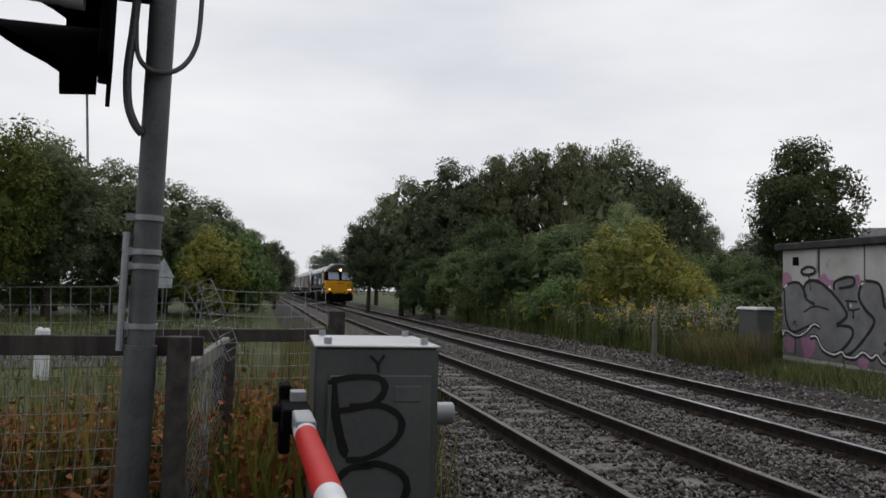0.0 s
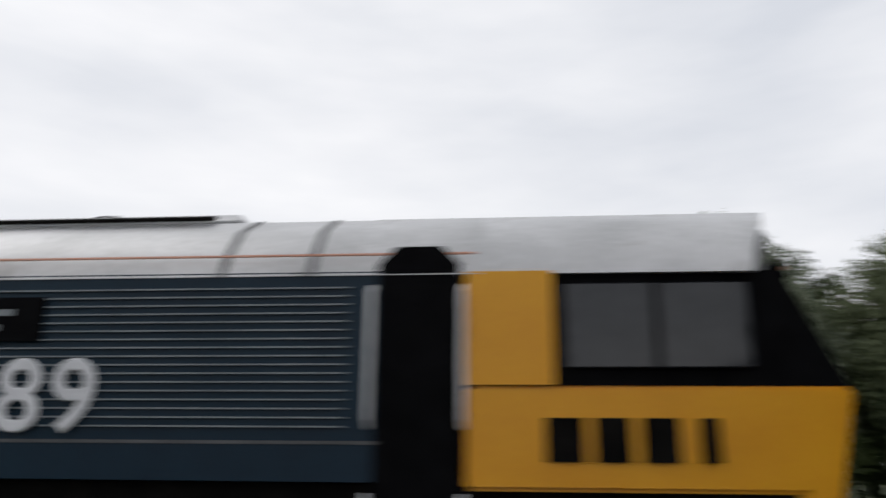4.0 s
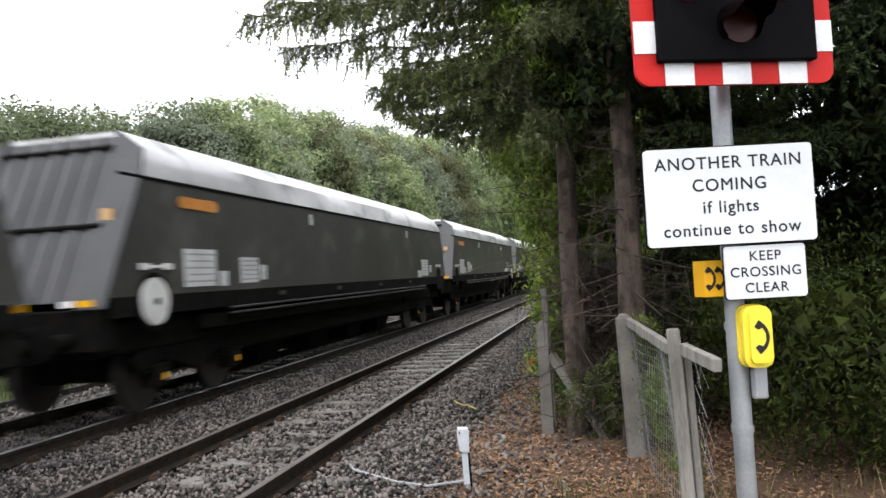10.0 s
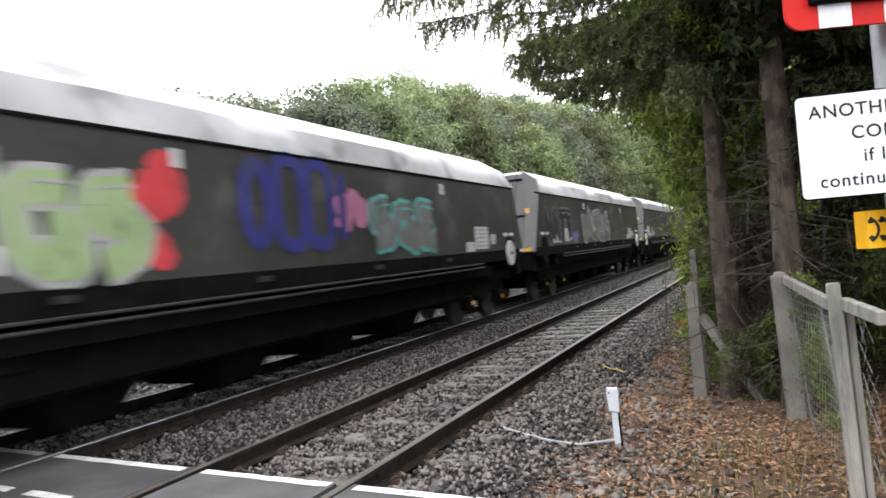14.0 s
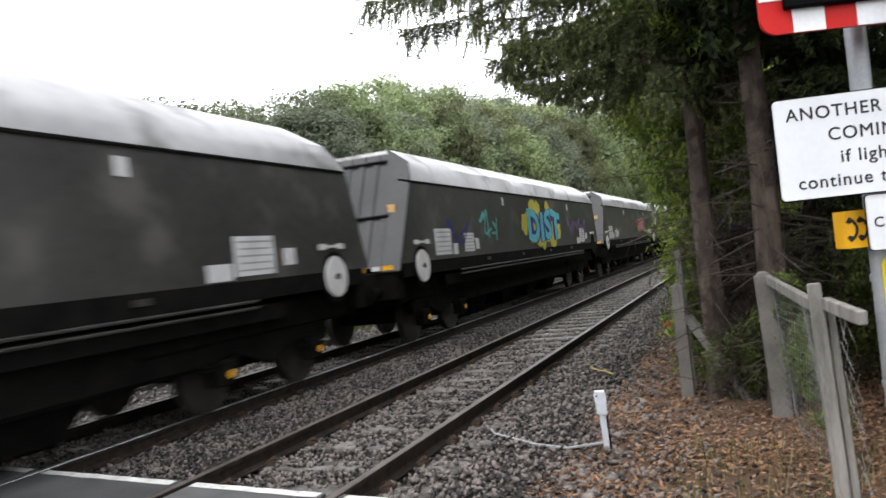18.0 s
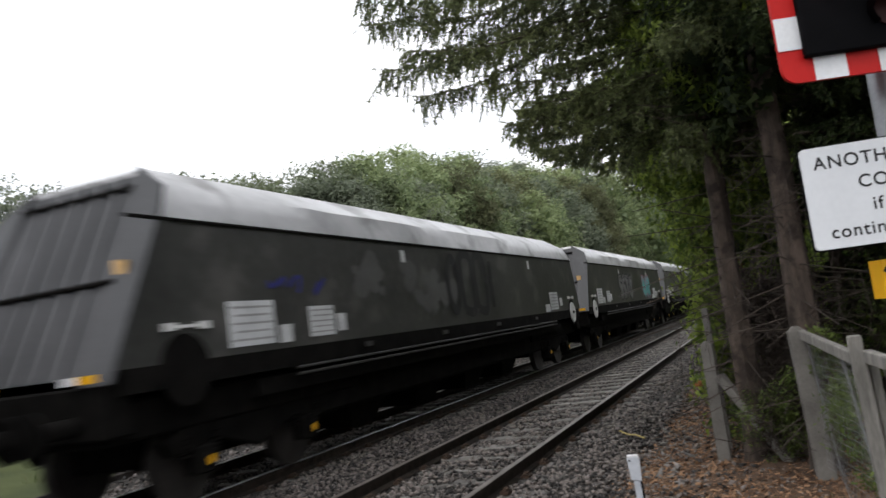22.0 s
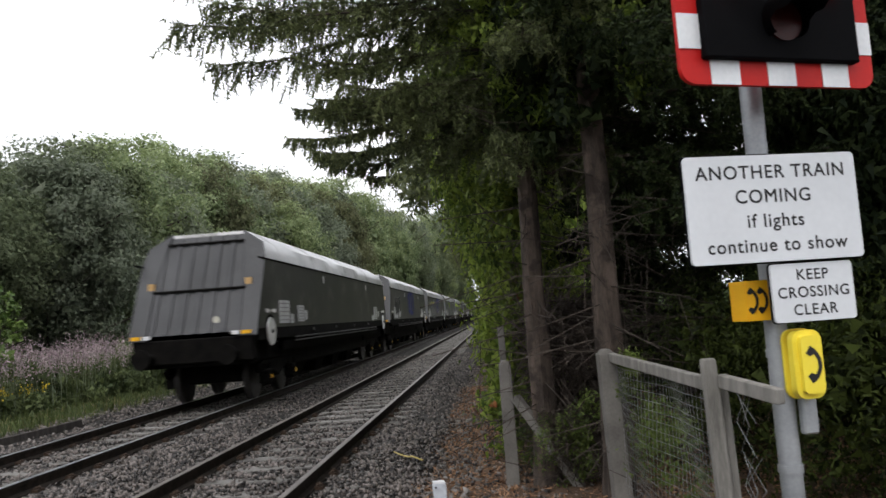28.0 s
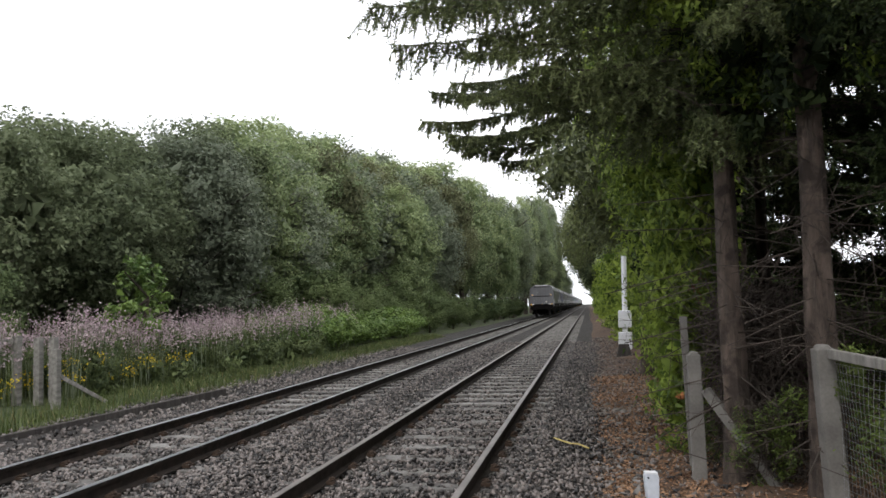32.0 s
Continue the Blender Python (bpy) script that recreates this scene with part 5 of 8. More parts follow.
# ---- train: locomotive and hopper wagons (origin at rail level, +y leads) ----
M_BLUE = material("rail_blue_paint", (0.002, 0.012, 0.026), (0.005, 0.026, 0.046), 0.45, 0.0, scale=1.2, fine=30, bump=0.02, spec=0.25)
M_LOUVRE = material("louvre_edge", (0.1540, 0.1750, 0.1890), (0.2940, 0.3220, 0.3360), 0.45, 0.2, scale=2, fine=30, bump=0.0)
M_LYELLOW = material("warning_yellow", (0.72, 0.31, 0.006), (0.84, 0.40, 0.012), 0.38, scale=1.5, fine=30, bump=0.03)
M_LROOF = material("silver_roof_paint", (0.36, 0.365, 0.37), (0.62, 0.62, 0.63), 0.42, 0.1, scale=1.0, fine=16, bump=0.05, blotch=((0.33, 0.32, 0.31), 1.6, 0.60))
# black taken deeper than real paint, for the shade beneath the vehicles
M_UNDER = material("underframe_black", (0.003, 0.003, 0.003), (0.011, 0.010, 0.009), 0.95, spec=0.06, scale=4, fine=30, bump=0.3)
M_WHEEL = material("wheel_steel", (0.020, 0.018, 0.017), (0.062, 0.056, 0.053), 0.6, 0.4, scale=4, fine=30, bump=0.2)
M_ORANGE = material("orange_line", (0.50, 0.22, 0.14), (0.60, 0.30, 0.20), 0.5, scale=3, fine=30, bump=0.0)
M_SIDEGLASS = material("cab_side_glass", (0.012, 0.014, 0.017), (0.026, 0.028, 0.032), 0.08, scale=3, fine=10, bump=0.0, spec=0.5)
# bluish base stands in for sky reflected in the windscreen
M_GLASS = material("cab_glass", (0.13, 0.15, 0.21), (0.24, 0.26, 0.34), 0.06, scale=3, fine=10, bump=0.0, spec=0.8)
# paler windscreen colour for the rear cab
M_PALESCREEN = material("pale_cab_screen", (0.30, 0.33, 0.40), (0.62, 0.64, 0.70), 0.15, scale=3.0, fine=8, bump=0.0, spec=0.8)
M_HEAD = glow("headlight", (1.0, 0.66, 0.32), 3.0)
M_HEADTOP = glow("top_headlight", (1.0, 0.70, 0.40), 6.0)
M_WSIDE = material("wagon_side_paint", (0.027, 0.0275, 0.026), (0.072, 0.072, 0.068), 0.45, 0.0, scale=0.5, fine=8, bump=0.03, dist=0.02, spec=0.28, each=0.25, blotch=((0.095, 0.092, 0.087), 1.0, 0.56), stretch_to=(1, 1, 1))
M_WHOOD = material("wagon_hood", (0.27, 0.27, 0.275), (0.47, 0.47, 0.48), 0.36, 0.22, scale=0.7, fine=5, bump=0.25, dist=0.04, each=0.2, blotch=((0.14, 0.138, 0.135), 0.9, 0.55))
M_WEND = material("wagon_end_grey", (0.020, 0.021, 0.024), (0.046, 0.047, 0.051), 0.5, 0.1, scale=1.0, fine=20, bump=0.06)
M_WRIB = material("wagon_end_rib", (0.028, 0.029, 0.032), (0.062, 0.062, 0.067), 0.6, 0.1, scale=1.0, fine=20, bump=0.06)
M_PANELW = material("data_panel", (0.50, 0.51, 0.52), (0.68, 0.69, 0.70), 0.5, scale=4, fine=40, bump=0.0)
M_INK = material("panel_print", (0.26, 0.26, 0.26), (0.40, 0.40, 0.40), 0.6, scale=4, fine=40, bump=0.0)
M_PIPE = material("grimy_pipe", (0.020, 0.019, 0.018), (0.055, 0.053, 0.050), 0.6, 0.2, scale=4, fine=40, bump=0.05)
M_FADED = material("faded_orange_reflector", (0.42, 0.26, 0.10), (0.62, 0.40, 0.18), 0.5, scale=6, fine=40, bump=0.0)
M_DISC = material("white_handwheel", (0.58, 0.58, 0.57), (0.74, 0.74, 0.73), 0.5, scale=5, fine=40, bump=0.03)
TX = -4.1525


def bogie(parent, y, axles, gap, nm="bogie"):
    e = new(nm)
    e.parent, e.location = parent, (0, y, 0)
    for k in range(axles):
        yy = (k - (axles - 1) / 2) * gap
        bm = bmesh.new()
        for s in (-0.7525, 0.7525):
            rod(bm, (s - 0.065, yy, 0.46), (s + 0.065, yy, 0.46), 0.455, seg=28)
            rod(bm, (s * 1.06 - 0.01 * (s > 0), yy, 0.46), (s * 1.06 + 0.02, yy, 0.46), 0.30, seg=20)
        rod(bm, (-0.75, yy, 0.46), (0.75, yy, 0.46), 0.08, seg=10)
        part("wheelset", bm, M_WHEEL, e)
        for s in (-1, 1):
            bm = bmesh.new(); box(bm, (s * 1.05, yy, 0.47), (0.22, 0.3, 0.3)); rod(bm, (s * 1.14, yy, 0.46), (s * 1.19, yy, 0.46), 0.09, seg=12); soften(bm, 0.02, 1)
            part("axlebox", bm, M_UNDER, e)
            bm = bmesh.new(); rod(bm, (s * 1.19, yy, 0.46), (s * 1.196, yy, 0.46), 0.05, seg=12); part("axle_cap", bm, M_AMBER if axles == 2 else M_UNDER, e)
            for d in (-0.24, 0.24):
                bm = bmesh.new()
                for j in range(5):
                    rod(bm, (s * 1.05, yy + d, 0.52 + 0.05 * j), (s * 1.05, yy + d, 0.545 + 0.05 * j), 0.065, seg=10)
                part("spring", bm, M_UNDER, e)
    ln = gap * (axles - 1) + 1.0
    bm = bmesh.new(); box(bm, (0, 0, 0.66), (1.25, ln * 0.8, 0.52)); soften(bm, 0.04, 1); part("transom", bm, M_UNDER, e)
    for s in (-1, 1):
        bm = bmesh.new()
        prism(bm, ((-ln / 2, 0.72), (-ln / 2 + 0.25, 0.84), (ln / 2 - 0.25, 0.84), (ln / 2, 0.72), (ln / 2 - 0.1, 0.56), (ln / 4, 0.66), (0, 0.42), (-ln / 4, 0.66), (-ln / 2 + 0.1, 0.56)), s * 1.0 - 0.07, s * 1.0 + 0.07, "x")
        soften(bm, 0.015, 1)
        part("side_frame", bm, M_UNDER, e)
    return e


def locomotive():
    t = thing("locomotive", pose(TX, 0, 0), "dark blue and yellow diesel freight locomotive with silver roof", "locomotive")
    L = 21.7
    h = L / 2
    side = 1.32
    # body side panels between the cabs
    y0, y1 = -7.95, 8.45
    mid = (y0 + y1) / 2
    bm = bmesh.new(); box(bm, (0, mid, 2.285), (2 * side, y1 - y0, 1.53)); part("body", bm, M_BLUE, t, "dark blue body side")
    bm = bmesh.new(); box(bm, (0, mid, 1.79), (2 * side + 0.012, y1 - y0, 0.024)); part("waist_line", bm, M_GREYPOLE, t)
    prof = ((-side - 0.01, 3.02), (-side + 0.08, 3.20), (-0.98, 3.48), (-0.55, 3.71), (-0.2, 3.77), (0.2, 3.77), (0.55, 3.71), (0.98, 3.48), (side - 0.08, 3.20), (side + 0.01, 3.02))
    bm = bmesh.new(); prism(bm, prof, y0 - 0.75, y1 + 0.75); part("roof", bm, M_LROOF, t, "silver painted curved roof")
    for s in (-1, 1):
        bm = bmesh.new(); box(bm, (s * (side - 0.02), 0.45, 3.19), (0.012, y1 - y0 + 1.0, 0.016), Matrix.Rotation(radians(-s * 24), 4, "Y")); part("orange_line", bm, M_ORANGE, t)
    for y in (-4.6, 2.36, 7.2, 7.9):
        bm = bmesh.new(); prism(bm, tuple((px * 1.006, 3.02 + (pz - 3.02) * 1.012) for px, pz in prof), y - 0.03, y + 0.03); part("roof_joint", bm, M_GREYPOLE, t)
    for y, ln, w in ((1.6, 2.6, 0.8), (5.6, 2.8, 0.9), (-2.4, 2.2, 0.7)):
        bm = bmesh.new(); box(bm, (0, y, 3.81), (w, ln, 0.10), taper=(0.8, 0.96)); soften(bm, 0.02, 1); part("roof_hatch", bm, M_LROOF, t)
        bm = bmesh.new(); rod(bm, (0, y, 3.83), (0, y, 3.89), 0.3, seg=20); part("fan_guard", bm, M_UNDER, t)
    bm = bmesh.new(); box(bm, (0, -0.6, 3.84), (0.5, 0.8, 0.18)); soften(bm, 0.03, 1); part("silencer", bm, M_UNDER, t)
    # louvres on the forward two thirds
    for s in (-1, 1):
        for ya, yb in ((-3.2, 2.28), (2.46, 8.2)):
            for k in range(17):
                z = 1.90 + 0.064 * k
                bm = bmesh.new()
                box(bm, (s * (side + 0.012), (ya + yb) / 2, z), (0.016, yb - ya, 0.011))
                part("louvre", bm, M_LOUVRE, t)
        for y in (2.37, -3.3):
            bm = bmesh.new(); box(bm, (s * (side + 0.012), y, 2.35), (0.03, 0.16, 1.3)); part("pillar", bm, M_BLUE, t)
        bm = bmesh.new(); box(bm, (s * (side + 0.008), -6.3, 2.3), (0.02, 2.9, 1.05)); part("engine_grille", bm, M_BLACK, t, "dark radiator grille")
        bm = bmesh.new(); box(bm, (s * (side + 0.03), 5.27, 2.70), (0.02, 1.1, 0.34)); part("nameplate", bm, M_BLACK, t, "dark cast nameplate")
        for k, zz in enumerate((2.75, 2.63)):
            bm = bmesh.new(); box(bm, (s * (side + 0.042), 5.27, zz), (0.004, 0.62 - 0.2 * k, 0.05)); part("plate_lettering", bm, M_LOUVRE, t)
        # double-arrow emblem
        EM = -1.05
        bm = bmesh.new()
        def to3(u, v, hh):
            return (s * (side + 0.034 + hh), EM + u * s * 0.93, 2.33 + v * 1.02)
        for dz in (-0.22, 0.22):
            box(bm, (s * (side + 0.034), EM, 2.33 + dz * 1.02), (0.006, 2.3, 0.20))
        for (a, b) in (((-0.62, 0.74), (0.46, 0.22)), ((0.46, 0.22), (-0.46, -0.22)), ((-0.46, -0.22), (0.62, -0.74))):
            q = [(a[0] - 0.16, a[1]), (a[0] + 0.16, a[1]), (b[0] + 0.16, b[1]), (b[0] - 0.16, b[1])]
            bm.faces.new([bm.verts.new(to3(u, v, 0.005)) for u, v in q])
        part("emblem", bm, M_WHITE, t, "white double-arrow emblem")
        glyphs("66789", 0.76, M_WHITE, t, Matrix.Translation((s * (side + 0.045), 5.3, 2.09)) @ (pose(0, 0, 0, 90, 0, 90) if s > 0 else pose(0, 0, 0, 90, 0, -90)), "numeral")
    # cabs
    for e in (1, -1):
        c = new("cab"); c.parent = t
        c.matrix_basis = pose(0, 0.95 if e > 0 else -0.40, 0, 0, 0, 0 if e > 0 else 180)
        # lower yellow cab, nose leaning outwards to the waist
        bm = bmesh.new()
        prism(bm, ((h - 2.72, 1.47), (h - 0.42, 1.47), (h - 0.36, 1.05), (h - 0.26, 1.05), (h - 0.02, 2.14), (h - 0.02, 2.20), (h - 2.72, 2.20)), -side, side, "x")
        for v in bm.verts:
            if v.co.y > h - 0.5:
                v.co.x *= 0.965
        soften(bm, 0.03, 2)
        part("cab_lower", bm, M_LYELLOW, c, "yellow lower cab and nose")
        # cab upper, black window band
        bm = bmesh.new()
        prism(bm, ((h - 2.72, 2.2), (h - 0.03, 2.2), (h - 0.42, 3.04), (h - 2.72, 3.04)), -side + 0.005, side - 0.005, "x")
        for v in bm.verts:
            if v.co.y > h - 0.6:
                v.co.x *= 0.95
        part("cab_upper", bm, M_BLACK, c, "black window surround")
        for s in (-1, 1):
            bm = bmesh.new(); box(bm, (s * (side - 0.004), h - 2.40, 2.62), (0.022, 0.64, 0.84)); part("yellow_pillar", bm, M_LYELLOW, c)
        # cab roof with visor
        prof2 = ((-side, 3.02), (-1.22, 3.24), (-0.9, 3.52), (-0.45, 3.75), (0, 3.80), (0.45, 3.75), (0.9, 3.52), (1.22, 3.24), (side, 3.02))
        bm = bmesh.new()
        vs = prism(bm, prof2, h - 3.55, h - 0.10)
        for v in vs:
            if v.co.y > h - 0.2:
                v.co.y -= 0.42 * abs(v.co.x / side) ** 2 + 0.10
        part("cab_roof", bm, M_LROOF, c, "silver cab roof dome")
        bm = bmesh.new()
        face = [(px * 0.84, 3.06 + (pz - 3.02) * 0.76) for px, pz in prof2]
        for v in prism(bm, face, h - 0.13, h - 0.085):
            v.co.y -= 0.42 * abs(v.co.x / side) ** 2 + 0.10
        part("dome_face", bm, M_CABINET, c, "dull grey face under the roof rim")
        bm = bmesh.new(); box(bm, (0, h - 0.31, 3.13), (1.9, 0.03, 0.16), Matrix.Rotation(radians(24), 4, "X")); part("visor", bm, M_BLACK, c)
        bm = bmesh.new(); box(bm, (0, h - 0.30, 3.12), (2.0, 0.02, 0.025), Matrix.Rotation(radians(24), 4, "X")); part("orange_line", bm, M_ORANGE, c)
        bm = bmesh.new(); rod(bm, (0, h - 0.36, 3.18), (0, h - 0.20, 3.18), 0.12, seg=16); part("lamp_housing", bm, M_BLACK, c)
        bm = bmesh.new(); rod(bm, (0, h - 0.20, 3.18), (0, h - 0.192, 3.18), 0.085, seg=16); part("top_headlight", bm, M_HEADTOP if e > 0 else M_WHITE, c)
        for s in (-1, 1):
            bm = bmesh.new()
            q = [(s * 0.12, 2.28), (s * 1.10, 2.28), (s * 1.06, 2.98), (s * 0.14, 2.98)]
            prism(bm, q, 0, 0.02)
            for v in bm.verts:
                v.co.y += h - 0.03 - (v.co.z - 2.2) / 0.84 * 0.39
            soften(bm, 0.012, 1)
            part("windscreen", bm, M_GLASS if e > 0 else M_PALESCREEN, c, "cab windscreen")
            bm = bmesh.new(); box(bm, (s * side, h - 1.34, 2.63), (0.02, 1.30, 0.62)); soften(bm, 0.008, 1); part("side_window", bm, M_SIDEGLASS, c, "dark cab side window")
            bm = bmesh.new(); box(bm, (s * (side + 0.012), h - 1.34, 2.63), (0.012, 0.05, 0.64)); part("window_bar", bm, M_BLACK, c)
            # door recess drawn as a flush black panel, its dark in the colour
            bm = bmesh.new(); prism(bm, ((h - 3.38, 1.37), (h - 2.76, 1.37), (h - 2.76, 3.10), (h - 2.90, 3.24), (h - 3.24, 3.24), (h - 3.38, 3.10)), s * (side - 0.20), s * (side + 0.006), "x"); part("door", bm, M_BLACK, c, "flush black panel for the dark cab door recess")
            for dy in (-2.74, -3.42):
                bm = bmesh.new(); tube(bm, [(s * (side - 0.01), h + dy, 2.93), (s * (side + 0.05), h + dy, 2.88), (s * (side + 0.05), h + dy, 2.3), (s * (side + 0.05), h + dy, 1.95), (s * (side - 0.01), h + dy, 1.90)], 0.022, 8); part("handrail", bm, M_WHITE, c, "white handrail")
                bm = bmesh.new(); rod(bm, (s * (side + 0.03), h + dy, 1.02), (s * (side + 0.03), h + dy, 1.45), 0.02, seg=8); part("handrail", bm, M_WHITE, c, "white handrail")
            for z in (0.55, 0.85, 1.15):
                bm = bmesh.new(); box(bm, (s * (side - 0.02), h - 3.07, z), (0.2, 0.5, 0.03)); part("step", bm, M_UNDER, c)
                bm = bmesh.new(); box(bm, (s * (side + 0.085), h - 3.07, z), (0.012, 0.4, 0.03)); part("step_edge", bm, M_AMBER, c)
            bm = bmesh.new(); box(bm, (s * 0.85, h - 0.24, 1.42), (0.46, 0.12, 0.22)); soften(bm, 0.02, 1); part("light_cluster", bm, M_LYELLOW, c)
            bm = bmesh.new(); rod(bm, (s * 0.94, h - 0.185, 1.42), (s * 0.94, h - 0.17, 1.42), 0.065, seg=16); part("headlight", bm, M_HEAD if e > 0 else M_WHITE, c, "round headlight")
            bm = bmesh.new(); rod(bm, (s * 0.75, h - 0.185, 1.42), (s * 0.75, h - 0.17, 1.42), 0.05, seg=14); part("tail_light", bm, M_HEAD if (e > 0 and s < 0) else M_LAMPOFF, c)
            bm = bmesh.new(); rod(bm, (s * 0.87, h - 0.45, 1.0), (s * 0.87, h + 0.10, 1.0), 0.10, seg=14); rod(bm, (s * 0.87, h + 0.10, 1.0), (s * 0.87, h + 0.16, 1.0), 0.23, seg=20); soften(bm, 0.01, 1); part("buffer", bm, M_UNDER, c)
            # brand block: plain dark shapes on the cab side
            for k, w in enumerate((0.27, 0.25, 0.25, 0.13)):
                bm = bmesh.new(); box(bm, (s * (side + 0.004), h - 2.02 + 0.33 * k, 1.82), (0.008, w, 0.30)); soften(bm, 0.002, 1); part("brand_block", bm, M_UNDER, c)
        for k in range(4):
            bm = bmesh.new(); box(bm, (-0.24 + 0.16 * k, h - 0.065, 1.98), (0.12, 0.02, 0.10)); part("brand_block", bm, M_UNDER, c)
        bm = bmesh.new(); box(bm, (0, h - 0.14, 1.66), (0.2, 0.06, 0.2)); soften(bm, 0.01, 1); part("socket", bm, M_ORANGE, c)
        bm = bmesh.new(); box(bm, (0, h - 0.45, 0.72), (2.4, 0.3, 0.55)); soften(bm, 0.03, 1); part("buffer_beam", bm, M_UNDER, c)
        bm = bmesh.new(); tube(bm, [(-0.5, h - 0.2, 1.2), (-0.3, h - 0.12, 1.08), (0.0, h - 0.08, 1.02), (0.3, h - 0.12, 1.1)], 0.03, 8); part("brake_hose", bm, M_UNDER, c)
        bm = bmesh.new(); box(bm, (0, h - 0.05, 0.95), (0.3, 0.5, 0.3)); soften(bm, 0.03, 1); part("coupler", bm, M_UNDER, c)
    bm = bmesh.new(); box(bm, (0, 0.27, 1.24), (2.45, L + 0.5, 0.54)); part("underframe", bm, M_UNDER, t)
    bm = bmesh.new(); box(bm, (0, 0.2, 0.63), (2.5, 7.6, 0.82)); soften(bm, 0.12, 3); part("fuel_tank", bm, M_UNDER, t, "black fuel tank")
    for y in (-6.7, 7.5):
        bogie(t, y, 3, 1.85)
        bm = bmesh.new(); box(bm, (0, y, 0.62), (1.3, 5.2, 0.75)); soften(bm, 0.04, 1); part("traction_gear", bm, M_UNDER, t)
        for s in (-1, 1):
            for dy in (-0.92, 0.92):
                bm = bmesh.new(); box(bm, (s * 1.12, y + dy, 0.55), (0.18, 0.7, 0.36)); soften(bm, 0.03, 1); part("brake_rigging", bm, M_UNDER, t)
    for s in (-1, 1):
        for y, ln in ((-2.2, 1.5), (0.2, 1.9), (2.6, 1.6)):
            bm = bmesh.new(); box(bm, (s * 1.27, y, 1.28), (0.05, ln, 0.035)); part("tank_rail", bm, M_PIPE, t, "grimy rail over the fuel tank")
        for y, ln in ((-3.6, 2.4), (0.6, 2.2), (5.2, 3.2)):
            bm = bmesh.new(); box(bm, (s * 0.62, y, 3.735), (0.16, ln, 0.035), Matrix.Rotation(radians(s * 22), 4, "Y")); part("roof_grille", bm, M_UNDER, t, "dark grille strip on the roof")
    return t


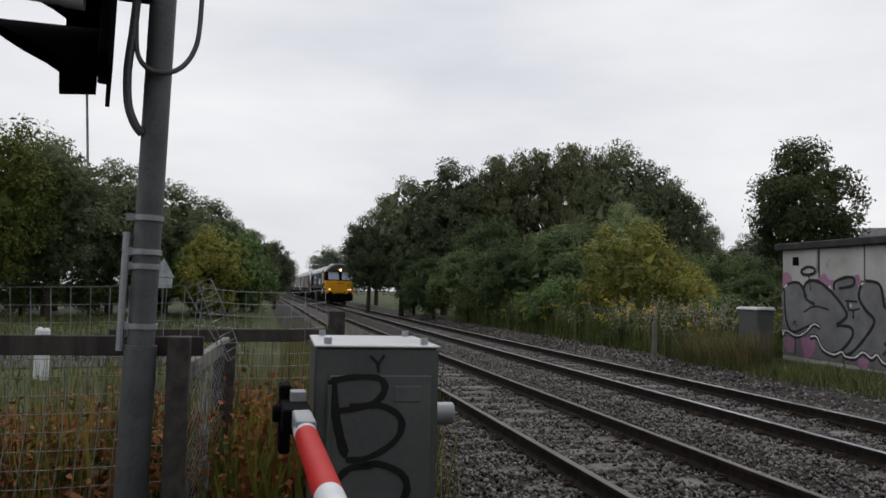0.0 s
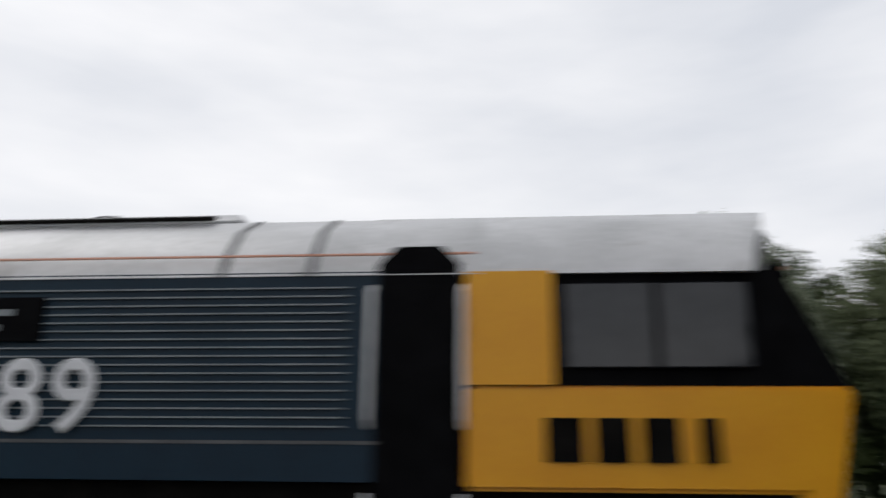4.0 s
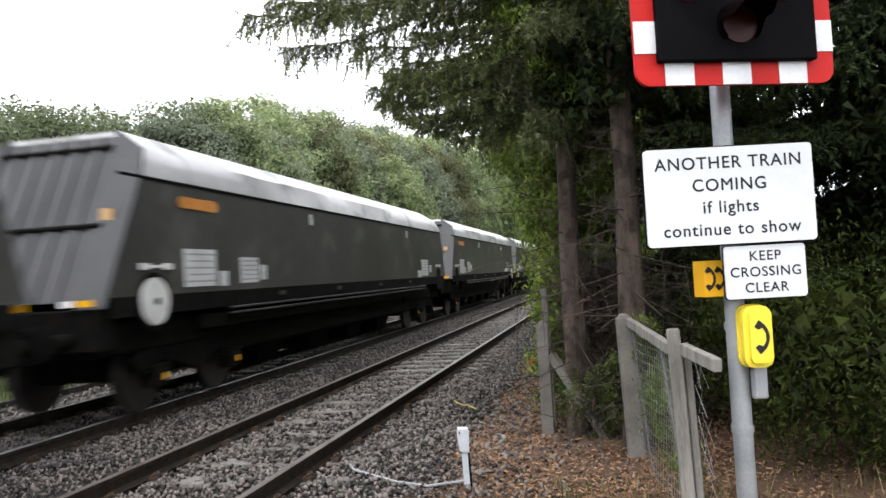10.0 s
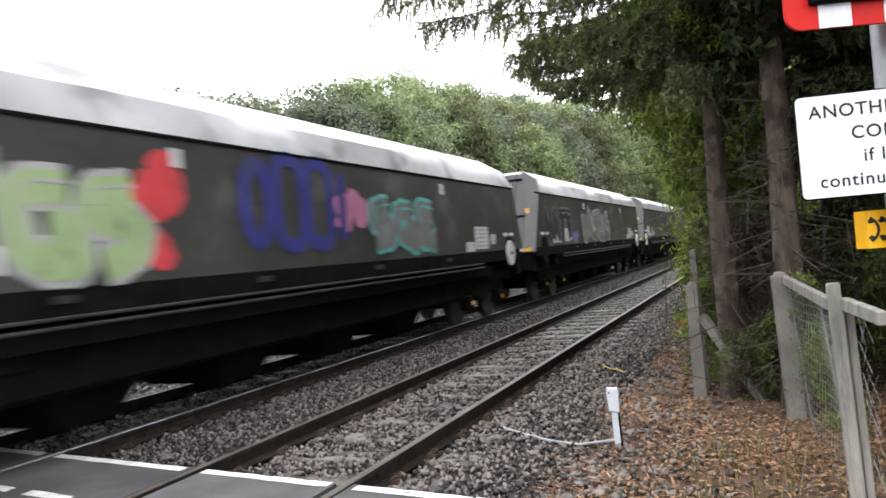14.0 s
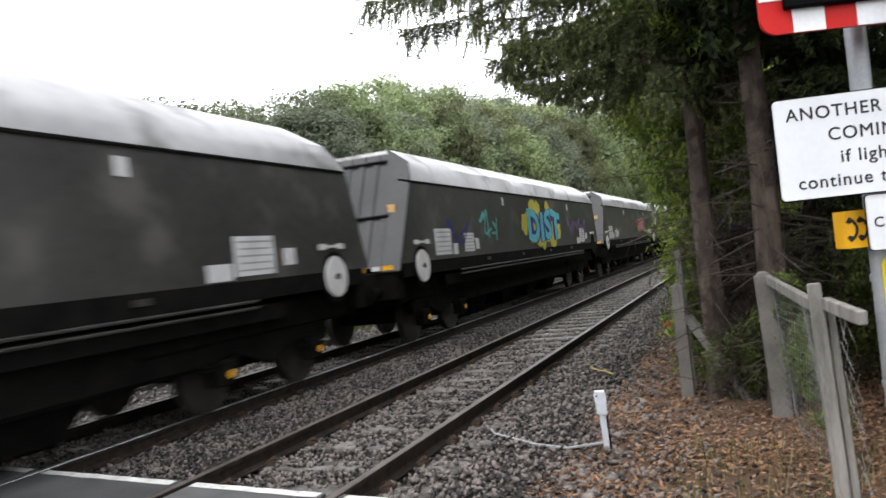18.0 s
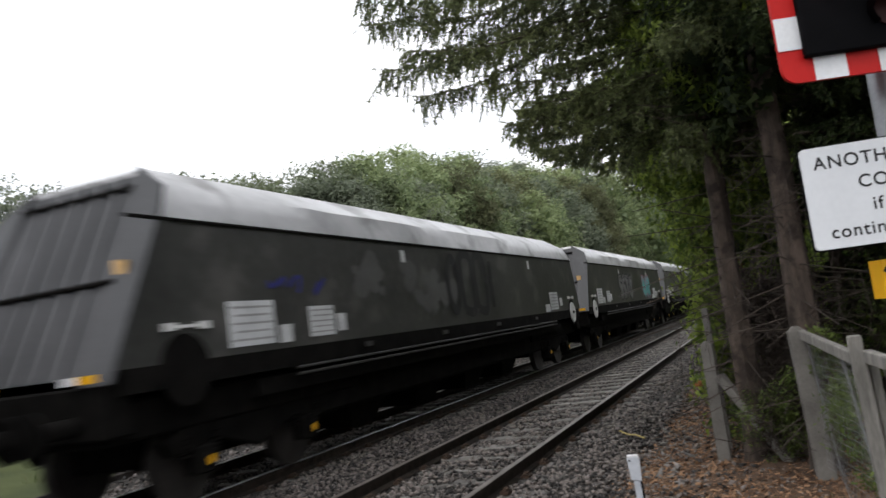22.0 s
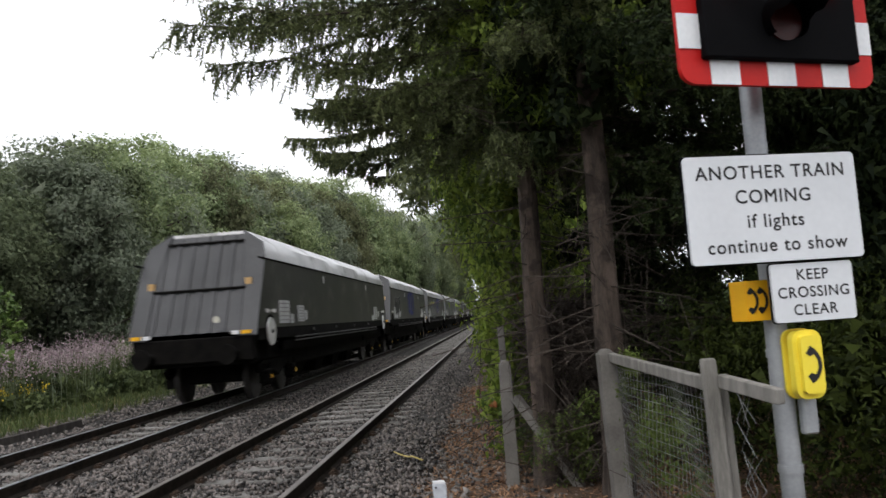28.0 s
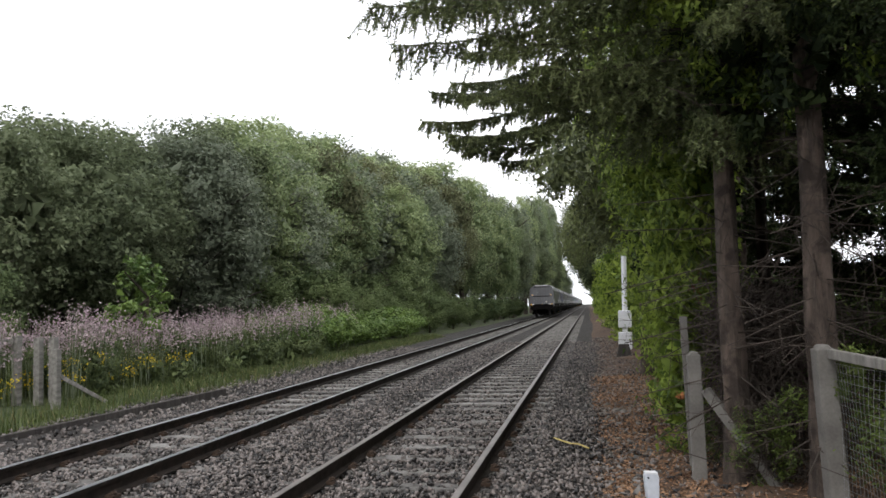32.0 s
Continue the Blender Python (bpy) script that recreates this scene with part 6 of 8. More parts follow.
def hopper():
    t = thing("hopper_wagon", pose(TX, 0, 0), "dark grey-green bogie hopper wagon with silver hood", "wagon", "hopper wagons")
    h = 9.3
    def rear(z):
        """How far the sloping rear face lies ahead of the wagon's end at height z."""
        return 0.08 + 0.50 * (z - 1.4)
    bm = bmesh.new()
    lo = [bm.verts.new(p) for p in ((-1.33, -h + rear(1.52), 1.52), (1.33, -h + rear(1.52), 1.52), (1.33, h, 1.52), (-1.33, h, 1.52))]
    hi = [bm.verts.new(p) for p in ((-1.33, -h + rear(2.99), 2.99), (1.33, -h + rear(2.99), 2.99), (1.33, h - 0.45, 2.99), (-1.33, h - 0.45, 2.99))]
    for i in range(4):
        bm.faces.new((lo[i], lo[(i + 1) % 4], hi[(i + 1) % 4], hi[i]))
    bm.faces.new(lo[::-1]); bm.faces.new(hi)
    part("body", bm, M_WSIDE, t, "grimy dark side sheets")
    bm = bmesh.new(); box(bm, (1.335, -0.05, 3.0), (0.03, 2 * h - 0.9, 0.035)); box(bm, (-1.335, -0.05, 3.0), (0.03, 2 * h - 0.9, 0.035)); part("cantrail", bm, M_UNDER, t)
    # hood: grid along the wagon, with dents in its flanks
    rd = random.Random(17)
    bm = bmesh.new()
    n = 30
    prof = ((-1.34, 3.02), (-1.31, 3.20), (-1.25, 3.38), (-0.82, 3.68), (0.82, 3.68), (1.25, 3.38), (1.31, 3.20), (1.34, 3.02))
    rows = []
    for i in range(n + 1):
        row = []
        for x, z in prof:
            back = -h + rear(z)
            front = h - 0.45 - (z - 3.02) * 1.25
            y = back + (front - back) * i / n
            dent = rd.uniform(0, 0.022) if 3.1 < z < 3.6 and 0 < i < n else 0.0
            row.append(bm.verts.new((x - math.copysign(dent, x), y, z - dent * 0.6)))
        rows.append(row)
    for p, q in zip(rows, rows[1:]):
        for j in range(7):
            bm.faces.new((p[j], p[j + 1], q[j + 1], q[j]))
    bm.faces.new(rows[0]); bm.faces.new(rows[-1][::-1])
    part("hood", bm, M_WHOOD, t, "dented silver hood")
    # rear end: grey cheeks, ribbed sheet, rails
    for s in (-1, 1):
        bm = bmesh.new()
        q = [(s * x, -h + rear(z) - 0.06, z) for x, z in ((1.34, 1.40), (0.98, 1.40), (0.98, 2.6), (0.80, 3.70), (1.26, 3.39), (1.35, 3.0))]
        a = [bm.verts.new(p) for p in q]
        b = [bm.verts.new((p[0], p[1] + 0.05, p[2])) for p in q]
        bm.faces.new(a); bm.faces.new(b[::-1])
        for i in range(6):
            bm.faces.new((a[i], a[(i + 1) % 6], b[(i + 1) % 6], b[i]))
        part("end_cheek", bm, M_WEND, t, "light grey end cheek")
    for e in (-1, 1):
        slope, tall = (0.75, 2.1) if e < 0 else (0.40, 1.6)
        lead = 0.13 if e < 0 else 0.0
        for k in range(7):
            x = -0.9 + 0.30 * k
            bm = bmesh.new()
            vs = box(bm, (x, 0, 1.5 + tall / 2), (0.13, 0.06, tall), taper=(0.9, 1.0))
            for v in vs:
                v.co.y += e * (h + 0.01 - lead) - e * slope * (v.co.z - 1.5) / 1.5
            part("end_rib", bm, M_WRIB, t)
        bm = bmesh.new()
        vs = box(bm, (0, 0, 1.5 + tall / 2), (1.98, 0.03, tall + 0.02), taper=(0.88, 1.0) if e < 0 else (1, 1))
        for v in vs:
            v.co.y += e * (h - 0.005 - lead) - e * slope * (v.co.z - 1.5) / 1.5
        part("end_sheet", bm, M_WEND, t, "sloping grey end sheet")
        bm = bmesh.new(); rod(bm, (-1.0, e * (h + 0.05 - lead - slope * 0.6), 2.4), (1.0, e * (h + 0.05 - lead - slope * 0.6), 2.4), 0.03, seg=8); part("end_rail", bm, M_UNDER, t); bm = bmesh.new(); rod(bm, (-0.85, e * (h + 0.05 - lead - slope * 1.3), 3.45 if e < 0 else 3.1), (0.85, e * (h + 0.05 - lead - slope * 1.3), 3.45 if e < 0 else 3.1), 0.03, seg=8); part("end_rail", bm, M_UNDER, t)
        # dark block added to fill the see-through gap over the bogie
        bm = bmesh.new(); box(bm, (0, e * (h - 2.45), 1.02), (2.2, 4.6, 0.40)); soften(bm, 0.03, 1); part("dark_bogie_fill", bm, M_UNDER, t)
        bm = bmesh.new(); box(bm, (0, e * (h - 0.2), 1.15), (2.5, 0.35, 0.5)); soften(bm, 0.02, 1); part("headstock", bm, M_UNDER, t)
        for s in (-1, 1):
            bm = bmesh.new(); rod(bm, (s * 0.87, e * (h - 0.2), 1.05), (s * 0.87, e * (h + 0.42), 1.05), 0.09, seg=12); rod(bm, (s * 0.87, e * (h + 0.42), 1.05), (s * 0.87, e * (h + 0.47), 1.05), 0.2, seg=18); part("buffer", bm, M_UNDER, t)
            bm = bmesh.new(); box(bm, (s * 1.15, e * (h + 0.04), 1.47), (0.2, 0.03, 0.075)); part("reflector", bm, M_AMBER, t, "orange reflector")
            bm = bmesh.new(); box(bm, (s * 0.92, e * (h + 0.04), 1.47), (0.16, 0.03, 0.075)); part("reflector", bm, M_WHITE, t, "white reflector")
            bm = bmesh.new(); box(bm, (s * 1.05, e * (h + 0.05 - lead - slope * 0.66), 2.5), (0.14, 0.05, 0.2)); part("lamp_bracket", bm, M_FADED, t, "faded orange end marker")
            # handwheel over a black disc that paints its shaded recess, data panels
            bm = bmesh.new(); rod(bm, (-0.02, 0, 0), (0.02, 0, 0), 0.30, seg=30); soften(bm, 0.012, 2); part("handwheel", bm, M_DISC, t, "white-painted handbrake wheel").location = (s * 1.345, e * (h - 1.05), 1.44)
            bm = bmesh.new(); rod(bm, (-0.13, 0, 0), (0.045, 0, 0), 0.045, seg=12); part("wheel_hub", bm, M_UNDER, t).location = (s * 1.345, e * (h - 1.05), 1.44)
            bm = bmesh.new(); box(bm, (s * 1.34, e * (h - 1.1), 1.88), (0.03, 0.6, 0.03)); box(bm, (s * 1.34, e * (h - 0.85), 1.88), (0.05, 0.16, 0.08)); box(bm, (s * 1.34, e * (h - 1.35), 1.88), (0.05, 0.16, 0.08)); part("brake_rod", bm, M_DISC, t)
            bm = bmesh.new(); rod(bm, (s * 1.325, e * (h - 1.05), 1.44), (s * 1.337, e * (h - 1.05), 1.44), 0.37, seg=30); part("recess_disc", bm, M_UNDER, t, "black disc for the shaded recess behind the handwheel")
            for yy, w, hh, z in ((2.2, 0.26, 0.22, 1.78), (2.95, 0.80, 0.48, 1.82), (3.65, 0.45, 0.20, 1.64)) if e > 0 else ((2.2, 0.85, 0.52, 1.86), (2.85, 0.24, 0.22, 1.70), (3.7, 0.60, 0.40, 1.82), (4.2, 0.22, 0.24, 1.78)):
                bm = bmesh.new(); box(bm, (s * 1.336, e * (h - yy), z), (0.012, w, hh)); part("data_panel", bm, M_PANELW, t, "pale data panel")
                if w > 0.5:
                    bm = bmesh.new()
                    for k in range(5):
                        box(bm, (s * 1.343, e * (h - yy), z + hh * (0.36 - 0.18 * k)), (0.004, w * (0.9 - 0.13 * (k % 2)), hh * 0.05))
                    part("panel_print", bm, M_INK, t)
    for s in (-1, 1):
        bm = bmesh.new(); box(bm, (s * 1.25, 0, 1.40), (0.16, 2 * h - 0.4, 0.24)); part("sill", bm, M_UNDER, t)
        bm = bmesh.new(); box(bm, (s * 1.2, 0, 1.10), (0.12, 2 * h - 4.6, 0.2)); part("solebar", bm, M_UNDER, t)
        for z in (1.26, 1.18):
            bm = bmesh.new(); rod(bm, (s * 1.345, -h + 3.0, z), (s * 1.345, h - 3.0, z), 0.018, seg=6); part("pipe", bm, M_PIPE, t, "grimy air pipe")
        for y in (-4.4, -1.5, 1.5, 4.4):
            bm = bmesh.new(); box(bm, (s * 1.30, y, 1.42), (0.10, 0.22, 0.07)); part("bracket", bm, M_PIPE, t)
        for y in (-2.9, 4.3):
            bm = bmesh.new(); box(bm, (s * 1.341, y, 2.78), (0.012, 0.14, 0.20)); part("tag_plate", bm, M_PANELW, t)
    for y in (-3.6, -1.2, 1.2, 3.6):
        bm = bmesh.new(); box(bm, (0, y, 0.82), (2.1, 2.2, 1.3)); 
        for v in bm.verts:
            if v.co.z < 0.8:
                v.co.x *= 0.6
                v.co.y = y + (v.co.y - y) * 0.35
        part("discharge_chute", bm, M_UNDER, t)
    # dark block added to keep the underside black between the chutes
    bm = bmesh.new(); box(bm, (0, 0, 0.96), (2.1, 2 * h - 6.6, 0.82)); soften(bm, 0.05, 1); part("dark_bay_fill", bm, M_UNDER, t)
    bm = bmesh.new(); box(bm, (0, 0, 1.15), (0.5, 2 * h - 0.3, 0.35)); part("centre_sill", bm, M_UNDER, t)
    for y in (-h + 2.45, h - 2.45):
        bogie(t, y, 2, 2.0)
    return t


LOCO = locomotive()
FIRST = hopper()
# graffiti by wagon: (metres from its rear end, height, width, tall, colours, seed)
C_ = {"red": (0.55, 0.05, 0.06), "white": (0.36, 0.35, 0.35), "blue": (0.03, 0.035, 0.20), "cyan": (0.10, 0.45, 0.52), "yellow": (0.52, 0.46, 0.05), "purple": (0.22, 0.14, 0.36), "pink": (0.45, 0.16, 0.28), "green": (0.10, 0.32, 0.16), "grey": (0.18, 0.18, 0.18), "orange": (0.55, 0.22, 0.04), "haze": (0.125, 0.135, 0.135), "mould": (0.085, 0.105, 0.075), "black": (0.012, 0.012, 0.014), "lime": (0.30, 0.40, 0.20), "slate": (0.085, 0.085, 0.083), "teal": (0.10, 0.42, 0.40)}
G_MATS = {k: material("spray_" + k, tuple(0.8 * q for q in c), tuple(min(1, 1.15 * q) for q in c), 0.6, scale=2, fine=20, bump=0.0, blotch=((0.05, 0.05, 0.045), 1.5, 0.62)) for k, c in C_.items()}
ART = {1: (("word", 12.6, 2.12, 4.6, 1.15, "white", ("red", "LOLER"), 1), ("brand", 9.4, 2.35, 2.6, 1.0, "blue", "", 2), ("letters", 3.6, 2.1, 3.0, 0.9, "white", "red", 3)),
       2: (("letters", 15.2, 2.05, 2.6, 0.85, "grey", "pink", 4), ("tag", 11.6, 2.0, 1.6, 0.4, "white", "", 40)),
       3: (("block", 2.2, 2.75, 0.95, 0.15, "orange", "", 5),),
       5: (("brand", 9.0, 2.35, 3.0, 0.95, "black", "", 6), ("tag", 6.0, 2.25, 1.8, 1.0, "grey", "", 47), ("letters", 12.0, 2.0, 2.6, 0.5, "cyan", "grey", 7)),
       4: (("block", 2.2, 2.75, 0.95, 0.15, "orange", "", 5),),
       6: (("brand", 11.0, 2.3, 4.0, 1.0, "blue", "", 8),),
       7: (("letters", 8.4, 2.15, 4.8, 1.1, "grey", "white", 9), ("letters", 2.8, 2.1, 3.2, 1.0, "black", "grey", 10), ("block", 8.0, 1.85, 0.5, 0.3, "yellow", "", 11), ("halo", 4.9, 1.8, 1.0, 0.5, "purple", "", 35)),
       8: (("halo", 6.1, 2.45, 1.0, 0.7, "red", "", 41), ("halo", 3.0, 2.6, 2.0, 0.5, "red", "", 48), ("halo", 5.9, 1.85, 0.7, 0.6, "red", "", 49), ("letters", 3.6, 2.1, 4.6, 1.05, "lime", "white", 12), ("brand", 8.8, 2.35, 2.8, 0.95, "blue", "", 13), ("halo", 10.0, 2.25, 1.2, 0.7, "pink", "", 42), ("letters", 11.9, 2.1, 2.6, 0.75, "grey", "teal", 14)),
       9: (("letters", 14.2, 2.1, 4.2, 1.0, "cyan", "grey", 15), ("letters", 7.0, 2.1, 2.6, 0.6, "green", "orange", 16)),
       10: (("word", 12.0, 2.15, 2.6, 0.80, "red", ("white", "SKIN"), 17),),
       11: (("halo", 10.3, 2.2, 5.0, 1.25, "yellow", "", 36), ("word", 10.35, 2.12, 3.9, 1.0, "cyan", ("blue", "DIST"), 18), ("tag", 14.9, 2.15, 3.2, 0.6, "purple", "", 19), ("tag", 5.4, 2.15, 2.0, 0.8, "teal", "", 20), ("tag", 3.2, 2.1, 1.6, 0.7, "blue", "", 21)),
       12: (("letters", 2.6, 2.1, 3.0, 0.9, "purple", "purple", 22), ("brand", 7.2, 2.35, 2.8, 0.9, "blue", "", 23), ("letters", 5.0, 1.8, 1.0, 0.4, "teal", "teal", 24)),
       14: (("letters", 13.2, 2.1, 2.2, 0.9, "teal", "pink", 25), ("letters", 7.6, 2.15, 3.0, 1.0, "grey", "black", 26)),
       15: (("halo", 5.6, 2.45, 2.6, 0.7, "slate", "", 50), ("halo", 7.6, 2.2, 2.0, 0.9, "slate", "", 51), ("brand", 9.6, 2.3, 3.0, 1.0, "black", "", 27), ("tag", 3.2, 2.3, 1.2, 0.3, "blue", "", 43)),
       16: (("halo", 9.0, 2.35, 3.4, 1.1, "slate", "", 28), ("block", 6.2, 2.75, 0.8, 0.4, "slate", "", 57)),
       18: (("halo", 5.2, 2.2, 5.2, 1.5, "haze", "", 44), ("letters", 5.2, 2.05, 4.4, 0.95, "grey", "black", 29), ("tag", 5.0, 2.6, 3.6, 0.2, "yellow", "", 45), ("brand", 10.2, 2.4, 3.0, 0.9, "blue", "", 30), ("tag", 10.6, 1.95, 2.6, 0.4, "white", "", 46)),
       19: (("brand", 9.4, 2.35, 3.4, 1.0, "blue", "", 31), ("letters", 3.2, 2.2, 2.2, 0.7, "black", "grey", 32)),
       # 17: pale haze and a greenish tint on the side, put on as colour
       17: (("halo", 7.4, 2.35, 6.4, 1.3, "haze", "", 34), ("halo", 11.6, 2.3, 2.6, 1.1, "mould", "", 52), ("tag", 6.6, 2.25, 2.4, 0.9, "slate", "", 33), ("block", 9.0, 1.98, 2.3, 0.78, "grey", "", 53), ("patch", 9.0, 2.0, 1.9, 0.6, "haze", "", 55), ("tag", 3.8, 2.3, 1.6, 0.8, "black", "", 54), ("tag", 1.6, 2.3, 1.6, 0.5, "blue", "", 39))}


def paint(wagon, kind, pos, z, w, tall, c1, c2, seed):
    rq = random.Random(seed)
    def to3(u, v, hh):
        return (1.342 + hh, -9.3 + pos + u, z + v)
    if kind == "block":
        bm = bmesh.new(); blob(bm, ((-w / 2, -tall / 2), (-w / 2, tall / 2), (0, tall / 2), (w / 2, tall / 2), (w / 2, -tall / 2), (0, -tall / 2)), to3, 0.0036); part("stencil_block", bm, G_MATS[c1], wagon); return
    if kind in ("halo", "patch"):
        bm = bmesh.new()
        for q in range(6 + int(w * tall * 6)):
            a, r = rq.uniform(0, 6.283), rq.uniform(0, 1) ** 0.5
            cu, cv, cr = (w / 2 - 0.15) * r * math.cos(a), (tall / 2 - 0.1) * r * math.sin(a), rq.uniform(0.12, 0.34) * min(1.0, tall)
            blob(bm, [(cu + cr * rq.uniform(0.8, 1.5) * math.cos(0.898 * i), cv + cr * rq.uniform(0.7, 1.1) * math.sin(0.898 * i)) for i in range(7)], to3, 0.00006 * q + (0.0036 if kind == "patch" else 0))
        tagged(part("graffiti_ground", bm, G_MATS[c1], wagon, "soft-edged sprayed ground and pale haze patches"), kind="stuff"); return
    if kind == "word":
        for text, fat, lift, mat in ((c2[1], 0.14, 0.0065, c2[0]), (c2[1], 0.045, 0.009, c1)):
            cv = bpy.data.curves.new("sprayed", "FONT")
            cv.body, cv.size, cv.align_x, cv.align_y, cv.space_character = text, 1.0, "CENTER", "CENTER", 1.12
            cv.bevel_depth, cv.bevel_resolution = fat, 0
            tmp = new("sprayed_curve", cv)
            me = bpy.data.meshes.new_from_object(tmp.evaluated_get(bpy.context.evaluated_depsgraph_get()))
            bpy.data.objects.remove(tmp)
            wide, high = max(v.co.x for v in me.vertices), max(v.co.y for v in me.vertices)
            for one in split_letters(me, 0.30):
                for v in one.verts:
                    x, y = v.co.x / wide * w / 2, v.co.y / high * tall / 2
                    v.co = to3(x, y * (1 + 0.06 * math.sin(3.1 * x + seed)) + 0.05 * math.sin(2.3 * x), lift + (0.0008 if v.co.z > 0 else 0))
                part("graffiti_letter", one, G_MATS[mat], wagon, "sprayed graffiti letter", smooth=False)
        return
    if kind == "tag":
        for k in range(max(3, int(w / 0.42))):
            u = -w / 2 + 0.42 * k
            bm = bmesh.new(); stroke(bm, [(u + rq.uniform(-0.05, 0.5), tall * rq.uniform(-0.5, 0.5)) for _ in range(4)], 0.06, to3, 0.003 + 0.0005 * k, vary=0.3, seed=seed + k); part("tag_stroke", bm, G_MATS[c1], wagon)
        return
    n = 4 if kind == "brand" else max(3, int(w / 0.75))
    cell = w / n
    if kind == "brand":
        for k in range(n):
            bm = bmesh.new()
            u = -w / 2 + cell * (k + 0.5)
            a, b = cell * 0.36, tall / 2
            if k == 3:
                stroke(bm, ((u - a * 0.3, -b), (u - a * 0.3, b)), 0.2, to3, 0.002)
            elif k == 0:
                stroke(bm, [(u + a * math.cos(q * math.pi / 6), b * math.sin(q * math.pi / 6)) for q in range(13)], 0.2, to3, 0.002)
            else:
                stroke(bm, ((u - a, -b), (u - a, b), (u + a, b), (u + a, -b), (u - a, -b)), 0.19, to3, 0.002)
            part("painted_shape", bm, G_MATS[c1], wagon, "painted block shape")
        return
    forms = (((-0.4, -1), (-0.4, 1), (0.4, 0.6), (-0.2, 0.05), (0.5, -1)), ((0.45, 0.9), (-0.4, 0.6), (-0.4, -0.6), (0.5, -0.9), (0.4, -0.1), (0.0, -0.1)), ((-0.5, -1), (0.0, 1), (0.5, -1), (0.3, -0.3), (-0.3, -0.3)), ((0.45, 0.9), (-0.35, 0.7), (-0.3, 0.1), (0.4, -0.1), (0.35, -0.8), (-0.45, -0.9)), ((-0.5, 0.9), (0.5, 0.9), (0.05, 0.8), (0.0, -1)), ((-0.45, 0.9), (-0.4, -0.7), (0.0, -1.0), (0.4, -0.7), (0.45, 0.9)), ((-0.4, -1), (-0.4, 0.9), (0.4, -0.9), (0.4, 1)), ((0.45, 0.9), (-0.4, 0.8), (-0.4, 0.0), (0.3, 0.05), (-0.4, -0.05), (-0.35, -0.9), (0.5, -0.9)))
    for k in range(n):
        bm, bo, bi = bmesh.new(), bmesh.new(), bmesh.new()
        u, tip = -w / 2 + cell * (k + 0.5), rq.uniform(-0.10, 0.10)
        line = [(u + cell * 0.74 * p + tip * tall * q + rq.uniform(-0.04, 0.04), tall * 0.40 * q * rq.uniform(0.85, 1.1) + rq.uniform(-0.05, 0.05)) for p, q in rq.choice(forms)]
        fat = min(0.30, cell * 0.40)
        stroke(bo, line, fat + 0.13, to3, 0.0020 + 0.0003 * k, vary=0.10, seed=seed + k)
        stroke(bm, line, fat, to3, 0.0060 + 0.0003 * k, vary=0.12, seed=seed + k)
        stroke(bi, [(a + 0.03, b + 0.05) for a, b in line[:3]], 0.035, to3, 0.0100 + 0.0003 * k, vary=0.4, seed=seed)
        part("graffiti_outline", bo, G_MATS[c2 or "black"], wagon)
        part("graffiti_letter", bm, G_MATS[c1], wagon, "sprayed graffiti letter")
        part("graffiti_stroke", bi, G_MATS[c2 or "black"], wagon)


WAGONS = [FIRST] + [copy_thing(FIRST, pose(TX, -30 * k, 0)) for k in range(1, 20)]
# some wagons have lost a handwheel: (wagon, end)
for k, e in ((3, -1), (4, 1), (15, -1), (14, 1), (11, 1), (17, -1), (19, -1), (7, -1), (6, 1)):
    for ob in list(WAGONS[k - 1].children):
        if ob.name.startswith(("handwheel", "wheel_hub")) and ob.location.x > 0 and ob.location.y * e > 0:
            bpy.data.objects.remove(ob)
for k, pieces in ART.items():
    for a in pieces:
        paint(WAGONS[k - 1], *a)
part("tail_lamp", (lambda b: (rod(b, (0.55, -9.36, 1.75), (0.55, -9.33, 1.75), 0.07, seg=14), b)[1])(bmesh.new()), M_CREAM, WAGONS[-1], "small pale tail lamp")

# ---- trees, bushes, weeds ----
def quads(centre, along, across, length, width, rgen):
    """Flat four-cornered leaves: arrays (n, 3) of centres and two directions, (n,) of sizes."""
    a, b = along * length[:, None] * 0.5, across * width[:, None] * 0.5
    bulge = rgen.uniform(-0.3, 0.3, (len(centre), 1))
    v = np.stack([centre - a, centre + b + a * bulge, centre + a, centre - b + a * bulge], 1)
    return v.reshape(-1, 3)


def tris(centre, along, across, length, width):
    """Pointed three-cornered leaves or sprays."""
    a, b = along * length[:, None] * 0.5, across * width[:, None] * 0.5
    return np.stack([centre - a - b, centre - a + b, centre + a], 1).reshape(-1, 3)


def unit(v):
    return v / (np.linalg.norm(v, axis=1)[:, None] + 1e-9)


def leaf_mesh(name, verts, mats, which=None, k=4):
    n = len(verts) // k
    return mesh_from(name, verts, np.arange(k * n).reshape(n, k), mats, which)


def leaves_at(rgen, c, out, size, slim=0.62, up=0.5, hang=0.0):
    """One pointed leaf at each place c, facing outwards and up; hang turns the tips down."""
    n = len(c)
    nrm = unit(out + rgen.normal(0, 0.65, (n, 3)) + np.array((0, 0, up)))
    al = unit(np.cross(nrm, rgen.normal(0, 1, (n, 3))) + np.array((0, 0, -hang)))
    ac = unit(np.cross(nrm, al))
    s = size * rgen.uniform(0.6, 1.45, n)
    return tris(c, al, ac, s * 1.35, s * 1.35 * slim)


